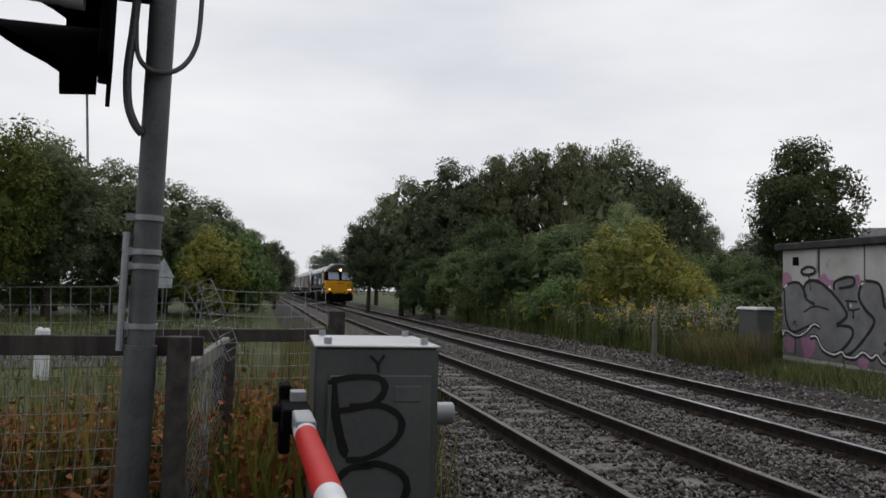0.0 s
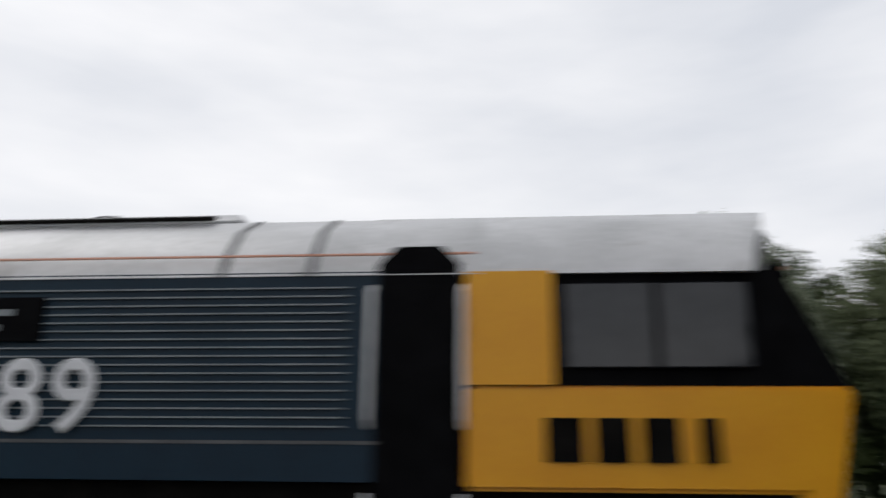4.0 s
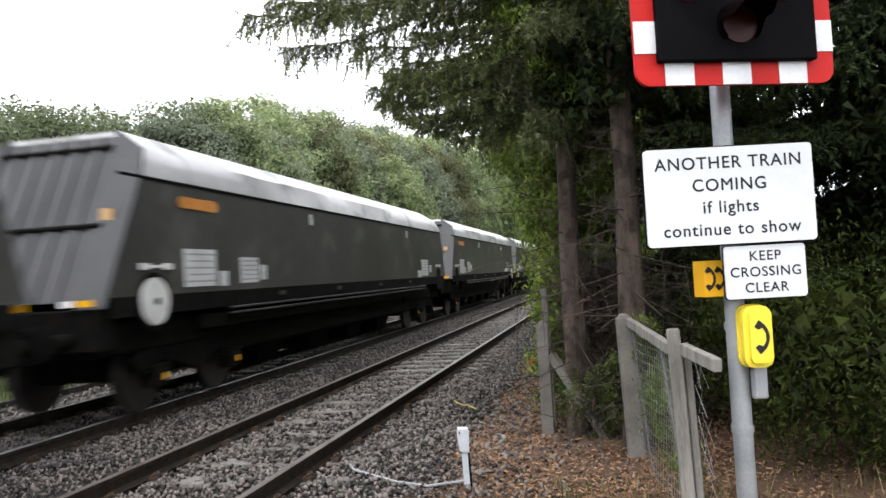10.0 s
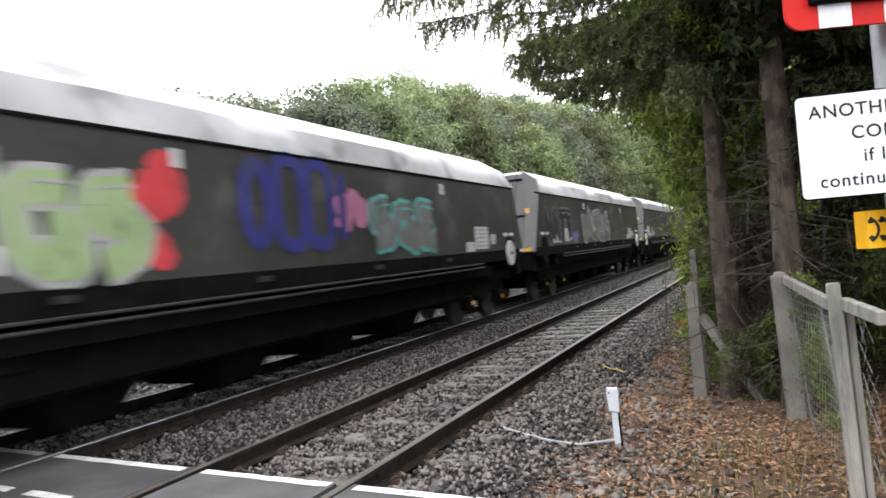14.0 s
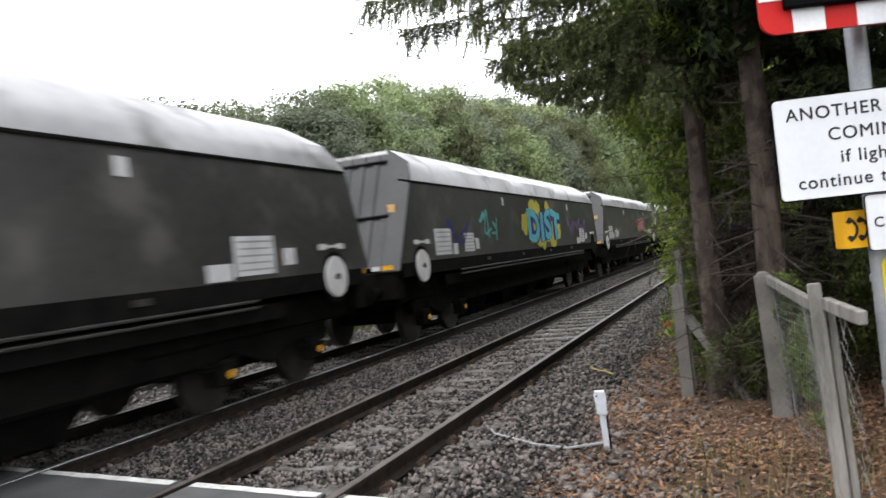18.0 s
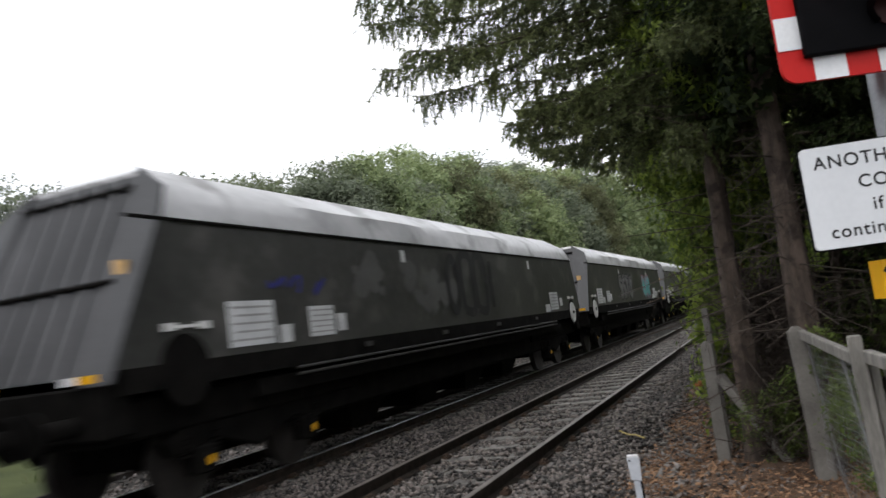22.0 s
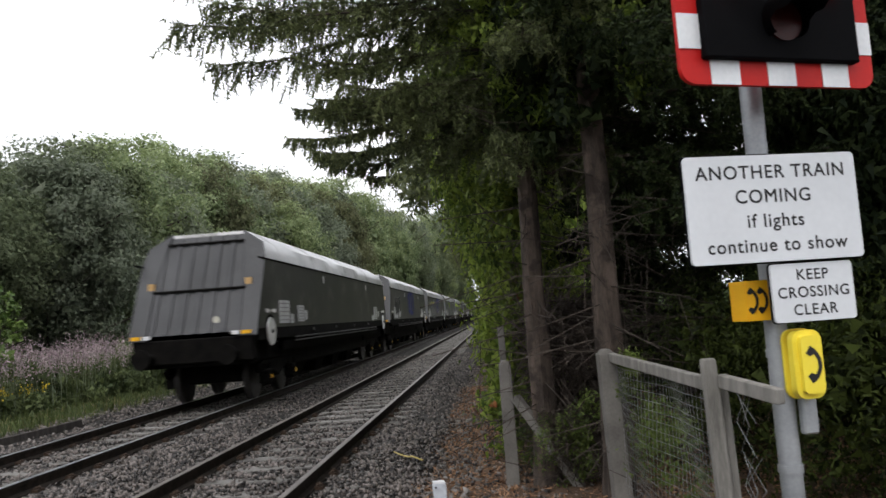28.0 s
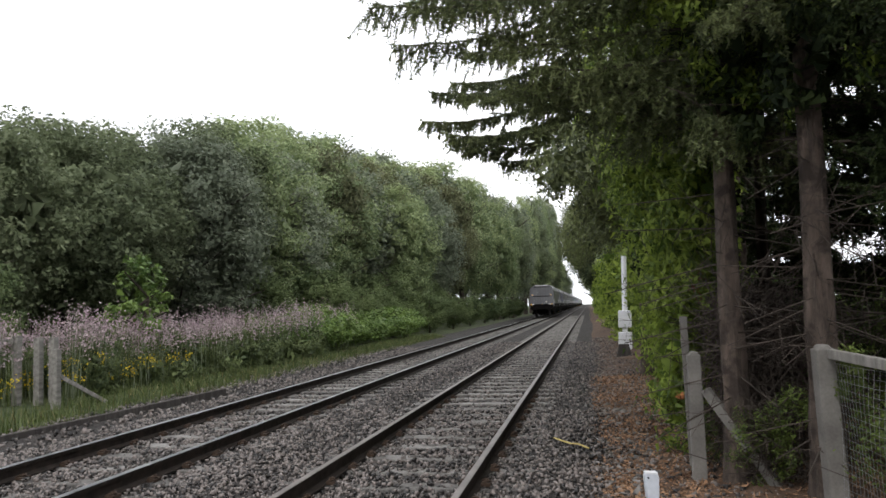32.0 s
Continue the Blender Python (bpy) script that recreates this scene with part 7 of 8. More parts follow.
def limbs(rgen, H, R, base, n, thick):
    bm = bmesh.new()
    top = H * 0.8
    pts = [(0, 0, -0.3)] + [(rgen.normal(0, 0.10) * k, rgen.normal(0, 0.10) * k, base * 0.6 + (top - base * 0.6) * k / 4) for k in range(1, 5)]
    for i, (a, b) in enumerate(zip(pts, pts[1:])):
        rod(bm, a, b, thick * (1 - 0.2 * i), thick * (0.8 - 0.2 * i), seg=7)
    for k in range(n):
        z = base + (top - base) * rgen.uniform(0, 0.8)
        a = rgen.uniform(0, 6.28)
        l = R * rgen.uniform(0.55, 0.95)
        p, q = Vector((0, 0, z)), Vector((math.cos(a) * l * 0.5, math.sin(a) * l * 0.5, z + l * 0.35))
        rod(bm, p, q, thick * 0.35, thick * 0.22, seg=5)
        rod(bm, q, Vector((math.cos(a) * l, math.sin(a) * l, z + l * 0.55)), thick * 0.22, thick * 0.06, seg=4)
    return bm


def crown(rgen, H, R, base, clumps, n, size, fill, hang, open_top):
    """Leaves in many small clumps over an egg-shaped crown, larger dim leaves inside it."""
    mid, half = (H + base) / 2, (H - base) / 2
    d = unit(rgen.normal(0, 1, (clumps, 3)))
    r = rgen.uniform(0.55, 0.97, clumps) ** 0.7
    lobes = unit(rgen.normal(0, 1, (7, 3)))
    bulge = 0.84 + 0.20 * np.max(np.clip(d @ lobes.T, 0, 1) ** 3, axis=1) + rgen.normal(0, 0.03, clumps)
    prof = np.where(d[:, 2] > 0, 1.0, 1.0 + 0.10 * d[:, 2])
    c = d * (r * bulge * prof)[:, None] * np.array((R, R, half)) + np.array((0, 0, mid))
    rad = R * rgen.uniform(0.14, 0.26, clumps) * (1 - open_top * np.clip(d[:, 2], 0, 1))
    k = rgen.choice(clumps, n, p=rad ** 2 / (rad ** 2).sum())
    o = np.clip(rgen.normal(0, 0.5, (n, 3)), -0.85, 0.85) * np.array((1, 1, 0.8))
    p = c[k] + o * rad[k][:, None]
    p[:, 2] = np.maximum(p[:, 2], 0.05)
    v = leaves_at(rgen, p, unit(o + d[k] * 0.6), size, hang=hang)
    m = int(fill)
    q = unit(rgen.normal(0, 1, (m, 3))) * (rgen.uniform(0, 1, (m, 1)) ** 0.45 * 0.74) * np.array((R, R, half)) + np.array((0, 0, mid))
    return np.concatenate([v, leaves_at(rgen, q, unit(rgen.normal(0, 1, (m, 3))), 0.13 * R, 0.8, 0.0)])


def broadleaf(seed, H, R, base, n, size, mat, label, nm="tree", clumps=90, fill=700, hang=0.0, open_top=0.12, category="tree"):
    """A tree built at the origin: trunk with limbs, crown of many small leaves in uneven clumps."""
    rgen = np.random.default_rng(seed)
    t = thing(nm, pose(0, 0, 0), label, category)
    part("trunk", limbs(rgen, H, R, base, 7, 0.026 * H), M_TWIG, t, "dark bare trunk and limbs")
    piece("crown", leaf_mesh("crown", crown(rgen, H, R, base, clumps, n, size, fill, hang, open_top), [mat], k=3), t)
    return t


def plant(kind, x, y, s=1.0, sz=None, z=-0.1, turn=None, label=""):
    c = copy_thing(kind, pose(x, y, z, 0, 0, random.uniform(0, 360) if turn is None else turn))
    c.scale = (s, s, sz or s)
    if label:
        c["label"] = label
    return c


random.seed(21)
OAK = broadleaf(1, 10, 3.4, 1.0, 20000, 0.125, M_LEAF, "dense dark green broadleaf tree", clumps=150)
ASH = broadleaf(2, 10, 3.1, 0.4, 21000, 0.115, M_LEAF_GREY, "grey-green willow tree with dense crown", clumps=190)
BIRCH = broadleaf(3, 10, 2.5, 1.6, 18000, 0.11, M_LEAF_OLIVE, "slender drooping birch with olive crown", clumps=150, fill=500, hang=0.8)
LIME = broadleaf(9, 10, 3.0, 0.6, 18000, 0.12, M_LEAF_LIME, "lighter green broadleaf tree, paled further for haze", clumps=170)
SALLOW = broadleaf(4, 5, 2.6, 0.0, 15000, 0.095, M_LEAF_SALLOW, "rounded green sallow bush", "bush", clumps=110, fill=500, category="bush")
GOLD = broadleaf(5, 5, 2.4, 0.0, 13000, 0.085, M_LEAF_YELLOW, "yellowing leafy bush on the verge", "bush", clumps=90, fill=450, category="bush")
BRIGHT = broadleaf(6, 2.2, 1.8, 0.0, 8000, 0.085, M_LEAF_BRIGHT, "low bright green leafy bush", "bush", clumps=70, fill=300, category="bush")
SAPLING = broadleaf(7, 3.4, 0.9, 0.3, 2600, 0.085, M_LEAF_BRIGHT, "young bright green sapling", "sapling", clumps=40, fill=60)
MAPLE = broadleaf(8, 10, 3.0, 1.8, 17000, 0.125, M_LEAF_DARK, "large round dark-leaved tree", clumps=130)
HEDGE_TREE = broadleaf(10, 10, 3.6, 0.2, 22000, 0.12, M_LEAF_HEDGE, "dense olive-green tree beyond the field", clumps=190)
for proto, (x, y, s, sz) in ((HEDGE_TREE, (24, -27, 1.05, 1.1)), (OAK, (-15.5, 22, 0.80, 0.80)), (ASH, (-13.6, 29, 0.95, 0.92)), (BIRCH, (-18, 12, 0.85, 0.85)), (LIME, (-14.5, 45, 1.05, 1.10)), (SALLOW, (-12.4, 15.5, 0.62, 0.66)), (GOLD, (-11.3, -26.2, 1.0, 0.94)), (BRIGHT, (-9.8, 31, 1.0, 0.85)), (SAPLING, (-10.2, 19.4, 1.0, 1.0)), (MAPLE, (-22.6, -31.0, 0.86, 1.0))):
    proto.matrix_world = pose(x, y, -0.1, 0, 0, random.uniform(0, 360))
    proto.scale = (s, s, sz)
# west woods, north of the road
SKYLINE = ((0, 15, 22, 27, 33, 39, 45, 52, 60, 70, 95, 140), (7.4, 7.4, 7.7, 8.9, 10.5, 11.3, 12.6, 13.3, 14.2, 16.0, 18.5, 20.0))
# beyond y = 34 paler crowns: distance haze put into the leaf colour
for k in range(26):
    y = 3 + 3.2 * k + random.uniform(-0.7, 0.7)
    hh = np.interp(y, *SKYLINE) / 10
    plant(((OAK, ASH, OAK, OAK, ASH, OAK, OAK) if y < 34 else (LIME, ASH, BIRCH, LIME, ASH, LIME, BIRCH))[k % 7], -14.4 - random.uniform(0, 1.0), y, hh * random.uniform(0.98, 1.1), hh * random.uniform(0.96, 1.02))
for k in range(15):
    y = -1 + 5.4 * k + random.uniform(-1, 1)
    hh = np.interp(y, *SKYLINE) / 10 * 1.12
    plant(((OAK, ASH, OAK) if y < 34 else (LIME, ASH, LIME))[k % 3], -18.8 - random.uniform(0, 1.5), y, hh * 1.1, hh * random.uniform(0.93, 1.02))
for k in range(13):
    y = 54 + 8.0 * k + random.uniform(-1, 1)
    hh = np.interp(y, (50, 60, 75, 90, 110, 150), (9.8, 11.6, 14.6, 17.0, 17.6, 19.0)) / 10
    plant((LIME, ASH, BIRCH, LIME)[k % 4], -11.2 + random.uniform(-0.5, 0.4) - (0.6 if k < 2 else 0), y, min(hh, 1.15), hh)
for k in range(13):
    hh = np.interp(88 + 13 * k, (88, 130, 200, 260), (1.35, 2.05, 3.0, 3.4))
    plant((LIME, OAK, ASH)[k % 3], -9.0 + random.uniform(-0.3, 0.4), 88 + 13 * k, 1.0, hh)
for k in range(6):
    plant(SALLOW, -17.4, 6 + 5 * k, 1.2, 0.75)
for k in range(7):
    plant(OAK if k % 2 else ASH, -10.5, 165 + 38 * k, 1.5, 1.7)
    plant(OAK if k % 2 else LIME, 6.0, 110 + 40 * k, 1.3, 1.5)
for k in range(6):
    plant((OAK, LIME)[k % 2], 3.3, 100 + 34 * k, 1.45 + 0.1 * k, 1.55 + 0.25 * k)
for k in range(5):
    plant((OAK, LIME)[k % 2], -9.2, 130 + 30 * k, 1.5, 1.7)
    plant((LIME, OAK)[k % 2], 5.6, 82 + 24 * k, 1.35, 1.25)
for k in range(5, 12):
    y = 9 + 4.6 * k + random.uniform(-1.2, 1.2)
    s = random.uniform(0.75, 1.0) * np.interp(y, (0, 30, 60, 100), (0.85, 0.95, 1.1, 1.3))
    plant(SALLOW, -12.6 + random.uniform(-0.6, 0.6) + np.interp(y, (30, 70), (0, 2.2)), y, s, s * random.uniform(0.8, 1.05))
for k in range(8):
    plant(BRIGHT, -9.9 + random.uniform(-0.5, 0.4), 28 + 2.4 * k + random.uniform(-0.7, 0.7), random.uniform(0.75, 1.05), random.uniform(0.62, 0.8))
for k in range(9):
    plant(SALLOW, -8.9 + random.uniform(-0.3, 0.3), 50 + 8 * k, 0.6, 0.52)
plant(OAK, -17.0, -4.5, 0.75, 0.78); plant(ASH, -21.0, -9.0, 0.8, 0.82); plant(SALLOW, -15.5, 6.0, 0.9, 0.9)
# west side, south of the road
for x, y, s, h, kind in ((-4.6, -52.5, 0.62, 0.68, OAK), (-6.8, -51.5, 0.75, 0.92, OAK), (-9.7, -51, 0.95, 1.05, OAK), (-11.9, -53, 0.7, 0.98, BIRCH), (-13.2, -50, 0.85, 1.12, BIRCH), (-16.0, -50, 0.9, 1.18, BIRCH), (-18.6, -50, 0.95, 1.24, BIRCH), (-20.6, -49, 0.85, 1.16, OAK), (-22.2, -50, 0.85, 1.24, OAK), (-24.4, -49.5, 0.82, 1.10, OAK), (-26.8, -50, 0.8, 1.0, OAK), (-30.5, -52, 0.6, 0.76, ASH), (-34, -50, 0.75, 0.66, OAK), (-37, -46, 0.7, 0.54, ASH), (-32.6, -31.5, 1.0, 1.1, MAPLE), (-41, -43, 0.7, 0.5, OAK), (-9, -78, 0.9, 0.8, OAK), (-6.0, -100, 0.9, 0.7, ASH), (-25.5, -38, 0.55, 0.52, ASH), (-30, -40, 0.6, 0.5, OAK), (-15, -58, 1.0, 1.05, ASH)):
    plant(kind, x, y, s * 1.05, h * 1.07)
for x, y, s, h, kind in ((-7.4, -44, 0.75, 0.8, SALLOW), (-8.2, -39, 0.85, 0.85, SALLOW), (-8.9, -34.5, 0.85, 0.85, SALLOW), (-11.4, -33, 1.0, 1.0, SALLOW), (-13.6, -37, 1.1, 1.2, SALLOW), (-10.4, -41, 1.1, 1.25, SALLOW), (-17.0, -38, 1.1, 1.25, LIME), (-14.0, -27.4, 0.75, 0.62, GOLD), (-9.4, -28.8, 1.0, 1.1, BRIGHT), (-13.4, -23.5, 0.9, 0.8, BRIGHT), (-17.5, -33.5, 0.9, 0.85, SALLOW), (-20, -34, 0.85, 0.85, SALLOW), (-23, -36, 0.9, 0.85, SALLOW), (-7.4, -50, 0.8, 0.8, SALLOW), (-18.5, -28.5, 0.6, 0.6, SALLOW), (-26.5, -34, 0.8, 0.8, SALLOW)):
    if kind is LIME:
        s, h = s * 0.55, h * 0.55
    plant(kind, x, y, s, h)
# east field, south
for x, y, s, h, kind in ((18.5, -31, 1.0, 1.06, HEDGE_TREE), (14.6, -34, 0.95, 0.94, HEDGE_TREE), (12.4, -38, 0.95, 0.87, OAK), (10.2, -41, 0.85, 0.82, OAK), (8.0, -45, 0.8, 0.78, OAK), (6.3, -51, 0.78, 0.76, OAK), (4.7, -50, 0.6, 0.62, OAK), (3.2, -52, 0.55, 0.55, OAK), (1.6, -62, 0.55, 0.55, OAK), (29, -22, 0.95, 0.95, MAPLE), (1.2, -84, 0.7, 0.5, ASH), (0.5, -100, 0.8, 0.6, OAK), (14, -46, 0.95, 1.0, OAK), (21, -38, 1.0, 1.1, OAK)):
    plant(kind, x, y, s, h)
plant(BRIGHT, 4.6, -41, 1.5, 2.2); plant(GOLD, 5.2, -39, 0.8, 0.95, label="olive-green bushy tree beyond the field fence"); plant(SALLOW, 6.0, -44, 0.8, 0.85); plant(SALLOW, 3.2, -50, 0.8, 0.8)
for k in range(7):
    plant(SALLOW, 8.5 + 2.6 * k, -43 + 2.0 * k, 0.75, 0.5)


def strand(rgen, acc, tw, p, d, l, droop, fat=0.022, every=0.022, thick=0.003):
    """A twig from p along d, sagging, set with short needle sprays; adds to the lists acc and tw."""
    n = max(3, int(l / every))
    s = np.linspace(0.05, 1.0, n)
    c = p + d * (l * s)[:, None] + np.array((0, 0, -1)) * (droop * l * s ** 2)[:, None]
    acc.append((c, np.repeat(unit(d[None] + np.array((0, 0, -droop))), n, 0), np.full(n, fat)))
    if tw is not None:
        tw.append((p, c[-1], thick))
    return c


def bough(rgen, acc, tw, o, az, l, lift, droop, dense=9.0, fat=0.022):
    """One branch with side shoots and hanging twigs."""
    d = np.array((math.cos(az), math.sin(az), lift))
    side = np.array((-math.sin(az), math.cos(az), 0.0))
    n = max(5, int(l * dense))
    s = np.linspace(0.14, 1.0, n)
    p = o + d * (l * s)[:, None] + np.array((0, 0, -1)) * (droop * l * s ** 1.6)[:, None] + np.array((0, 0, 1)) * (0.5 * l * np.maximum(0, s - 0.7) ** 1.5)[:, None]
    for a, b in zip(p[::3], p[3::3]):
        tw.append((a, b, 0.016 * (1.15 - np.linalg.norm(a - o) / (l + 0.01)) + 0.004))
    for i in range(n):
        for sg in (-1, 1):
            if rgen.uniform() < 0.08:
                continue
            tl = (0.16 + 0.42 * (1 - s[i]) ** 0.8) * rgen.uniform(0.6, 1.25) * min(1.0, l / 1.6)
            td = d * rgen.uniform(0.5, 1.0) + side * sg * rgen.uniform(0.35, 0.9) + np.array((0, 0, rgen.uniform(-0.45, 0.15)))
            td /= np.linalg.norm(td)
            c = strand(rgen, acc, tw, p[i], td, tl, rgen.uniform(0.1, 0.4), fat)
            for j in range(rgen.integers(2, 5)):
                q = c[rgen.integers(0, len(c))]
                dd = unit((td * 0.35 + np.array((0, 0, -1.0)) + rgen.normal(0, 0.25, 3))[None])[0]
                strand(rgen, acc, None, q, dd, rgen.uniform(0.08, 0.30), 0.0, fat)
    strand(rgen, acc, None, p[-1], unit(d[None])[0], 0.16, -0.2, fat)


def needle_tris(rgen, acc, per, length, width):
    c, d, f = (np.concatenate([a[i] for a in acc]) for i in range(3))
    c, d, f = np.repeat(c, per, 0), np.repeat(d, per, 0), np.repeat(f, per)
    n = len(c)
    o = unit(rgen.normal(0, 1, (n, 3)))
    al = unit(d * 0.7 + o)
    ac = unit(np.cross(al, rgen.normal(0, 1, (n, 3))))
    s = rgen.uniform(0.7, 1.35, n)
    return tris(c + al * (f * 0.9)[:, None], al, ac, length * s, width * s)


def twig_mesh(name, twigs, mat):
    vs, fs = [], []
    for a, b, r in twigs:
        a, b = Vector(a), Vector(b)
        t = (b - a).normalized()
        u = t.cross(Vector((0.31, 0.52, 0.8))).normalized() * r
        w = t.cross(u).normalized() * r
        i = len(vs)
        for e, k in ((a, 1.0), (b, 0.7)):
            vs.extend([tuple(e + u * k), tuple(e + (-0.5 * u + 0.87 * w) * k), tuple(e + (-0.5 * u - 0.87 * w) * k)])
        fs.extend([(i, i + 1, i + 4, i + 3), (i + 1, i + 2, i + 5, i + 4), (i + 2, i, i + 3, i + 5)])
    return mesh_from(name, np.array(vs), np.array(fs), [mat])


def conifer(seed, m, H, z0, reach, nb, mat, label, trunk=0.14, lean=(0, 0), boughs=(), per=2, length=0.062, width=0.016, dense=9.0, avoid_west=False):
    """A needle tree: bark trunk, boughs by chance within reach(z) and boughs given as (z, azimuth, length)."""
    t = thing("conifer", m, label, "conifer tree", "conifers")
    bm = bmesh.new()
    rnd = random.Random(seed)
    pts = [(lean[0] * k / 9 + rnd.uniform(-0.02, 0.02), lean[1] * k / 9 + rnd.uniform(-0.02, 0.02), -0.3 + (H + 0.3) * k / 9) for k in range(10)]
    fine = [tuple(a[c] + (b[c] - a[c]) * j / 4 for c in range(3)) for a, b in zip(pts, pts[1:]) for j in range(4)] + [pts[-1]]
    rings = []
    for i, (px, py, pz) in enumerate(fine):
        r = trunk * (1.0 - 0.95 * i / len(fine)) * (1.28 if i == 0 else 1.12 if i == 1 else 1.0)
        rings.append([bm.verts.new((px + r * math.cos(6.2832 * j / 16) * (1 + 0.08 * math.sin(5 * 6.2832 * j / 16 + 3 * pz) + rnd.uniform(-0.05, 0.05)), py + r * math.sin(6.2832 * j / 16) * (1 + 0.08 * math.sin(5 * 6.2832 * j / 16 + 3 * pz) + rnd.uniform(-0.05, 0.05)), pz)) for j in range(16)])
    for a, b in zip(rings, rings[1:]):
        for j in range(16):
            bm.faces.new((a[j], a[(j + 1) % 16], b[(j + 1) % 16], b[j]))
    part("trunk", bm, M_BARK, t, "rough reddish-brown bark trunk")
    rgen = np.random.default_rng(seed)
    acc, tw = [], []
    for k in range(nb):
        z = z0 + (H - z0) * (k + rgen.uniform(0, 1)) / nb
        az = rgen.uniform(0, 2 * math.pi)
        if avoid_west and math.cos(az) < -0.45 and z < 6.5:
            az = math.pi - az
        bough(rgen, acc, tw, np.array((lean[0] * z / H, lean[1] * z / H, z)), az, max(0.3, reach(z) * rgen.uniform(0.7, 1.12)), rgen.uniform(0.0, 0.25), rgen.uniform(0.22, 0.38), dense)
    for z, az, l in boughs:
        bough(rgen, acc, tw, np.array((lean[0] * z / H, lean[1] * z / H, z)), radians(az), l * 0.93, 0.10, 0.24, 11.0)
    tagged(piece("needles", leaf_mesh("needles", needle_tris(rgen, acc, per, length, width), [mat], k=3), t), kind="stuff")
    tagged(piece("twig_mass", twig_mesh("twig_mass", tw, M_TWIG), t), kind="stuff")
    dead = []
    for k in range(60):
        z, a, l = rgen.uniform(0.5, z0 + 0.8), rgen.uniform(0, 6.28), rgen.uniform(0.3, 1.2)
        p = np.array((lean[0] * z / H, lean[1] * z / H, z))
        q = p + np.array((math.cos(a) * l, math.sin(a) * l, rgen.uniform(-0.35, 0.15)))
        dead.append((p, q, 0.007))
        for j in range(4):
            w0 = p + (q - p) * rgen.uniform(0.3, 0.9)
            dead.append((w0, w0 + rgen.normal(0, 0.2, 3), 0.0035))
    tagged(piece("dead_brush", twig_mesh("dead_brush", dead, M_TWIG), t), kind="stuff")
    return t


# larch overhanging the line, and darker conifers beside it
WEST = [(7.2, 190, 2.6), (6.8, 180, 3.0), (6.0, 178, 3.1), (5.15, 190, 3.0), (5.0, 174, 2.8), (4.0, 172, 1.95), (3.9, 200, 1.87), (3.4, 190, 1.15), (3.3, 168, 1.05), (5.7, 195, 2.6), (6.3, 200, 2.7), (7.4, 172, 2.6), (7.0, 205, 2.5), (6.5, 188, 3.3), (6.2, 160, 3.2), (5.9, 215, 3.0), (5.5, 183, 3.75), (5.35, 200, 3.5), (5.3, 166, 3.5), (5.0, 222, 2.6), (4.75, 190, 3.5), (4.65, 174, 3.45), (4.55, 208, 3.1), (4.2, 196, 2.2), (3.75, 187, 1.9), (3.65, 200, 1.3), (3.6, 170, 1.3), (3.85, 186, 2.1)]
conifer(31, pose(2.41, 9.05, -0.12), 9.5, 2.9, lambda z: np.interp(z, (2.5, 3.4, 4.5, 6.5, 9.5), (0.8, 1.1, 1.8, 1.9, 0.5)), 75, M_LARCH, "tall larch with feathery branches over the track", 0.125, (0.05, 0.1), WEST, avoid_west=True)
OVER = [(7.4, 176, 4.6), (6.9, 190, 5.0), (6.4, 182, 5.3), (6.1, 170, 4.9), (5.8, 194, 4.6), (5.6, 184, 4.2), (7.9, 186, 4.2), (8.4, 178, 3.8), (5.3, 176, 3.4), (6.6, 200, 4.4)]
conifer(34, pose(2.35, 19.6, -0.12), 11.0, 4.4, lambda z: np.interp(z, (4.0, 6.0, 8.0, 11.0), (2.2, 2.8, 2.4, 0.5)), 45, M_LARCH, "larch farther along the line with long drooping boughs", 0.15, (0.05, 0.1), OVER, per=2, length=0.10, width=0.028, dense=6.0)
conifer(32, pose(2.98, 8.36, -0.1), 10.5, 2.5, lambda z: np.interp(z, (2.3, 3.5, 5.0, 8.0, 10.5), (1.3, 2.0, 2.3, 1.8, 0.4)), 85, M_NEEDLE, "dark needled conifer with thick reddish trunk", 0.135, (0.05, -0.1), width=0.022, avoid_west=True)
DARK = conifer(33, pose(6.3, 10.7, -0.1), 9.0, 1.4, lambda z: np.interp(z, (1.0, 2.5, 5.0, 9.0), (1.4, 2.2, 1.9, 0.4)), 60, M_NEEDLE, "dark dense conifer behind the fence", 0.13, per=1, length=0.13, width=0.045, dense=7.0)
for x, y, s in ((6.8, 9.0, 1.0), (7.1, 10.4, 1.0), (3.7, 13.6, 0.9), (8.8, 9.4, 1.05), (7.6, 12.5, 1.1), (4.3, 18.5, 1.0), (4.7, 22, 1.05), (5.6, 31, 1.1), (10.8, 8.6, 1.1), (5.4, 25.5, 1.1)):
    plant(DARK, x, y, s, s * random.uniform(0.95, 1.1))


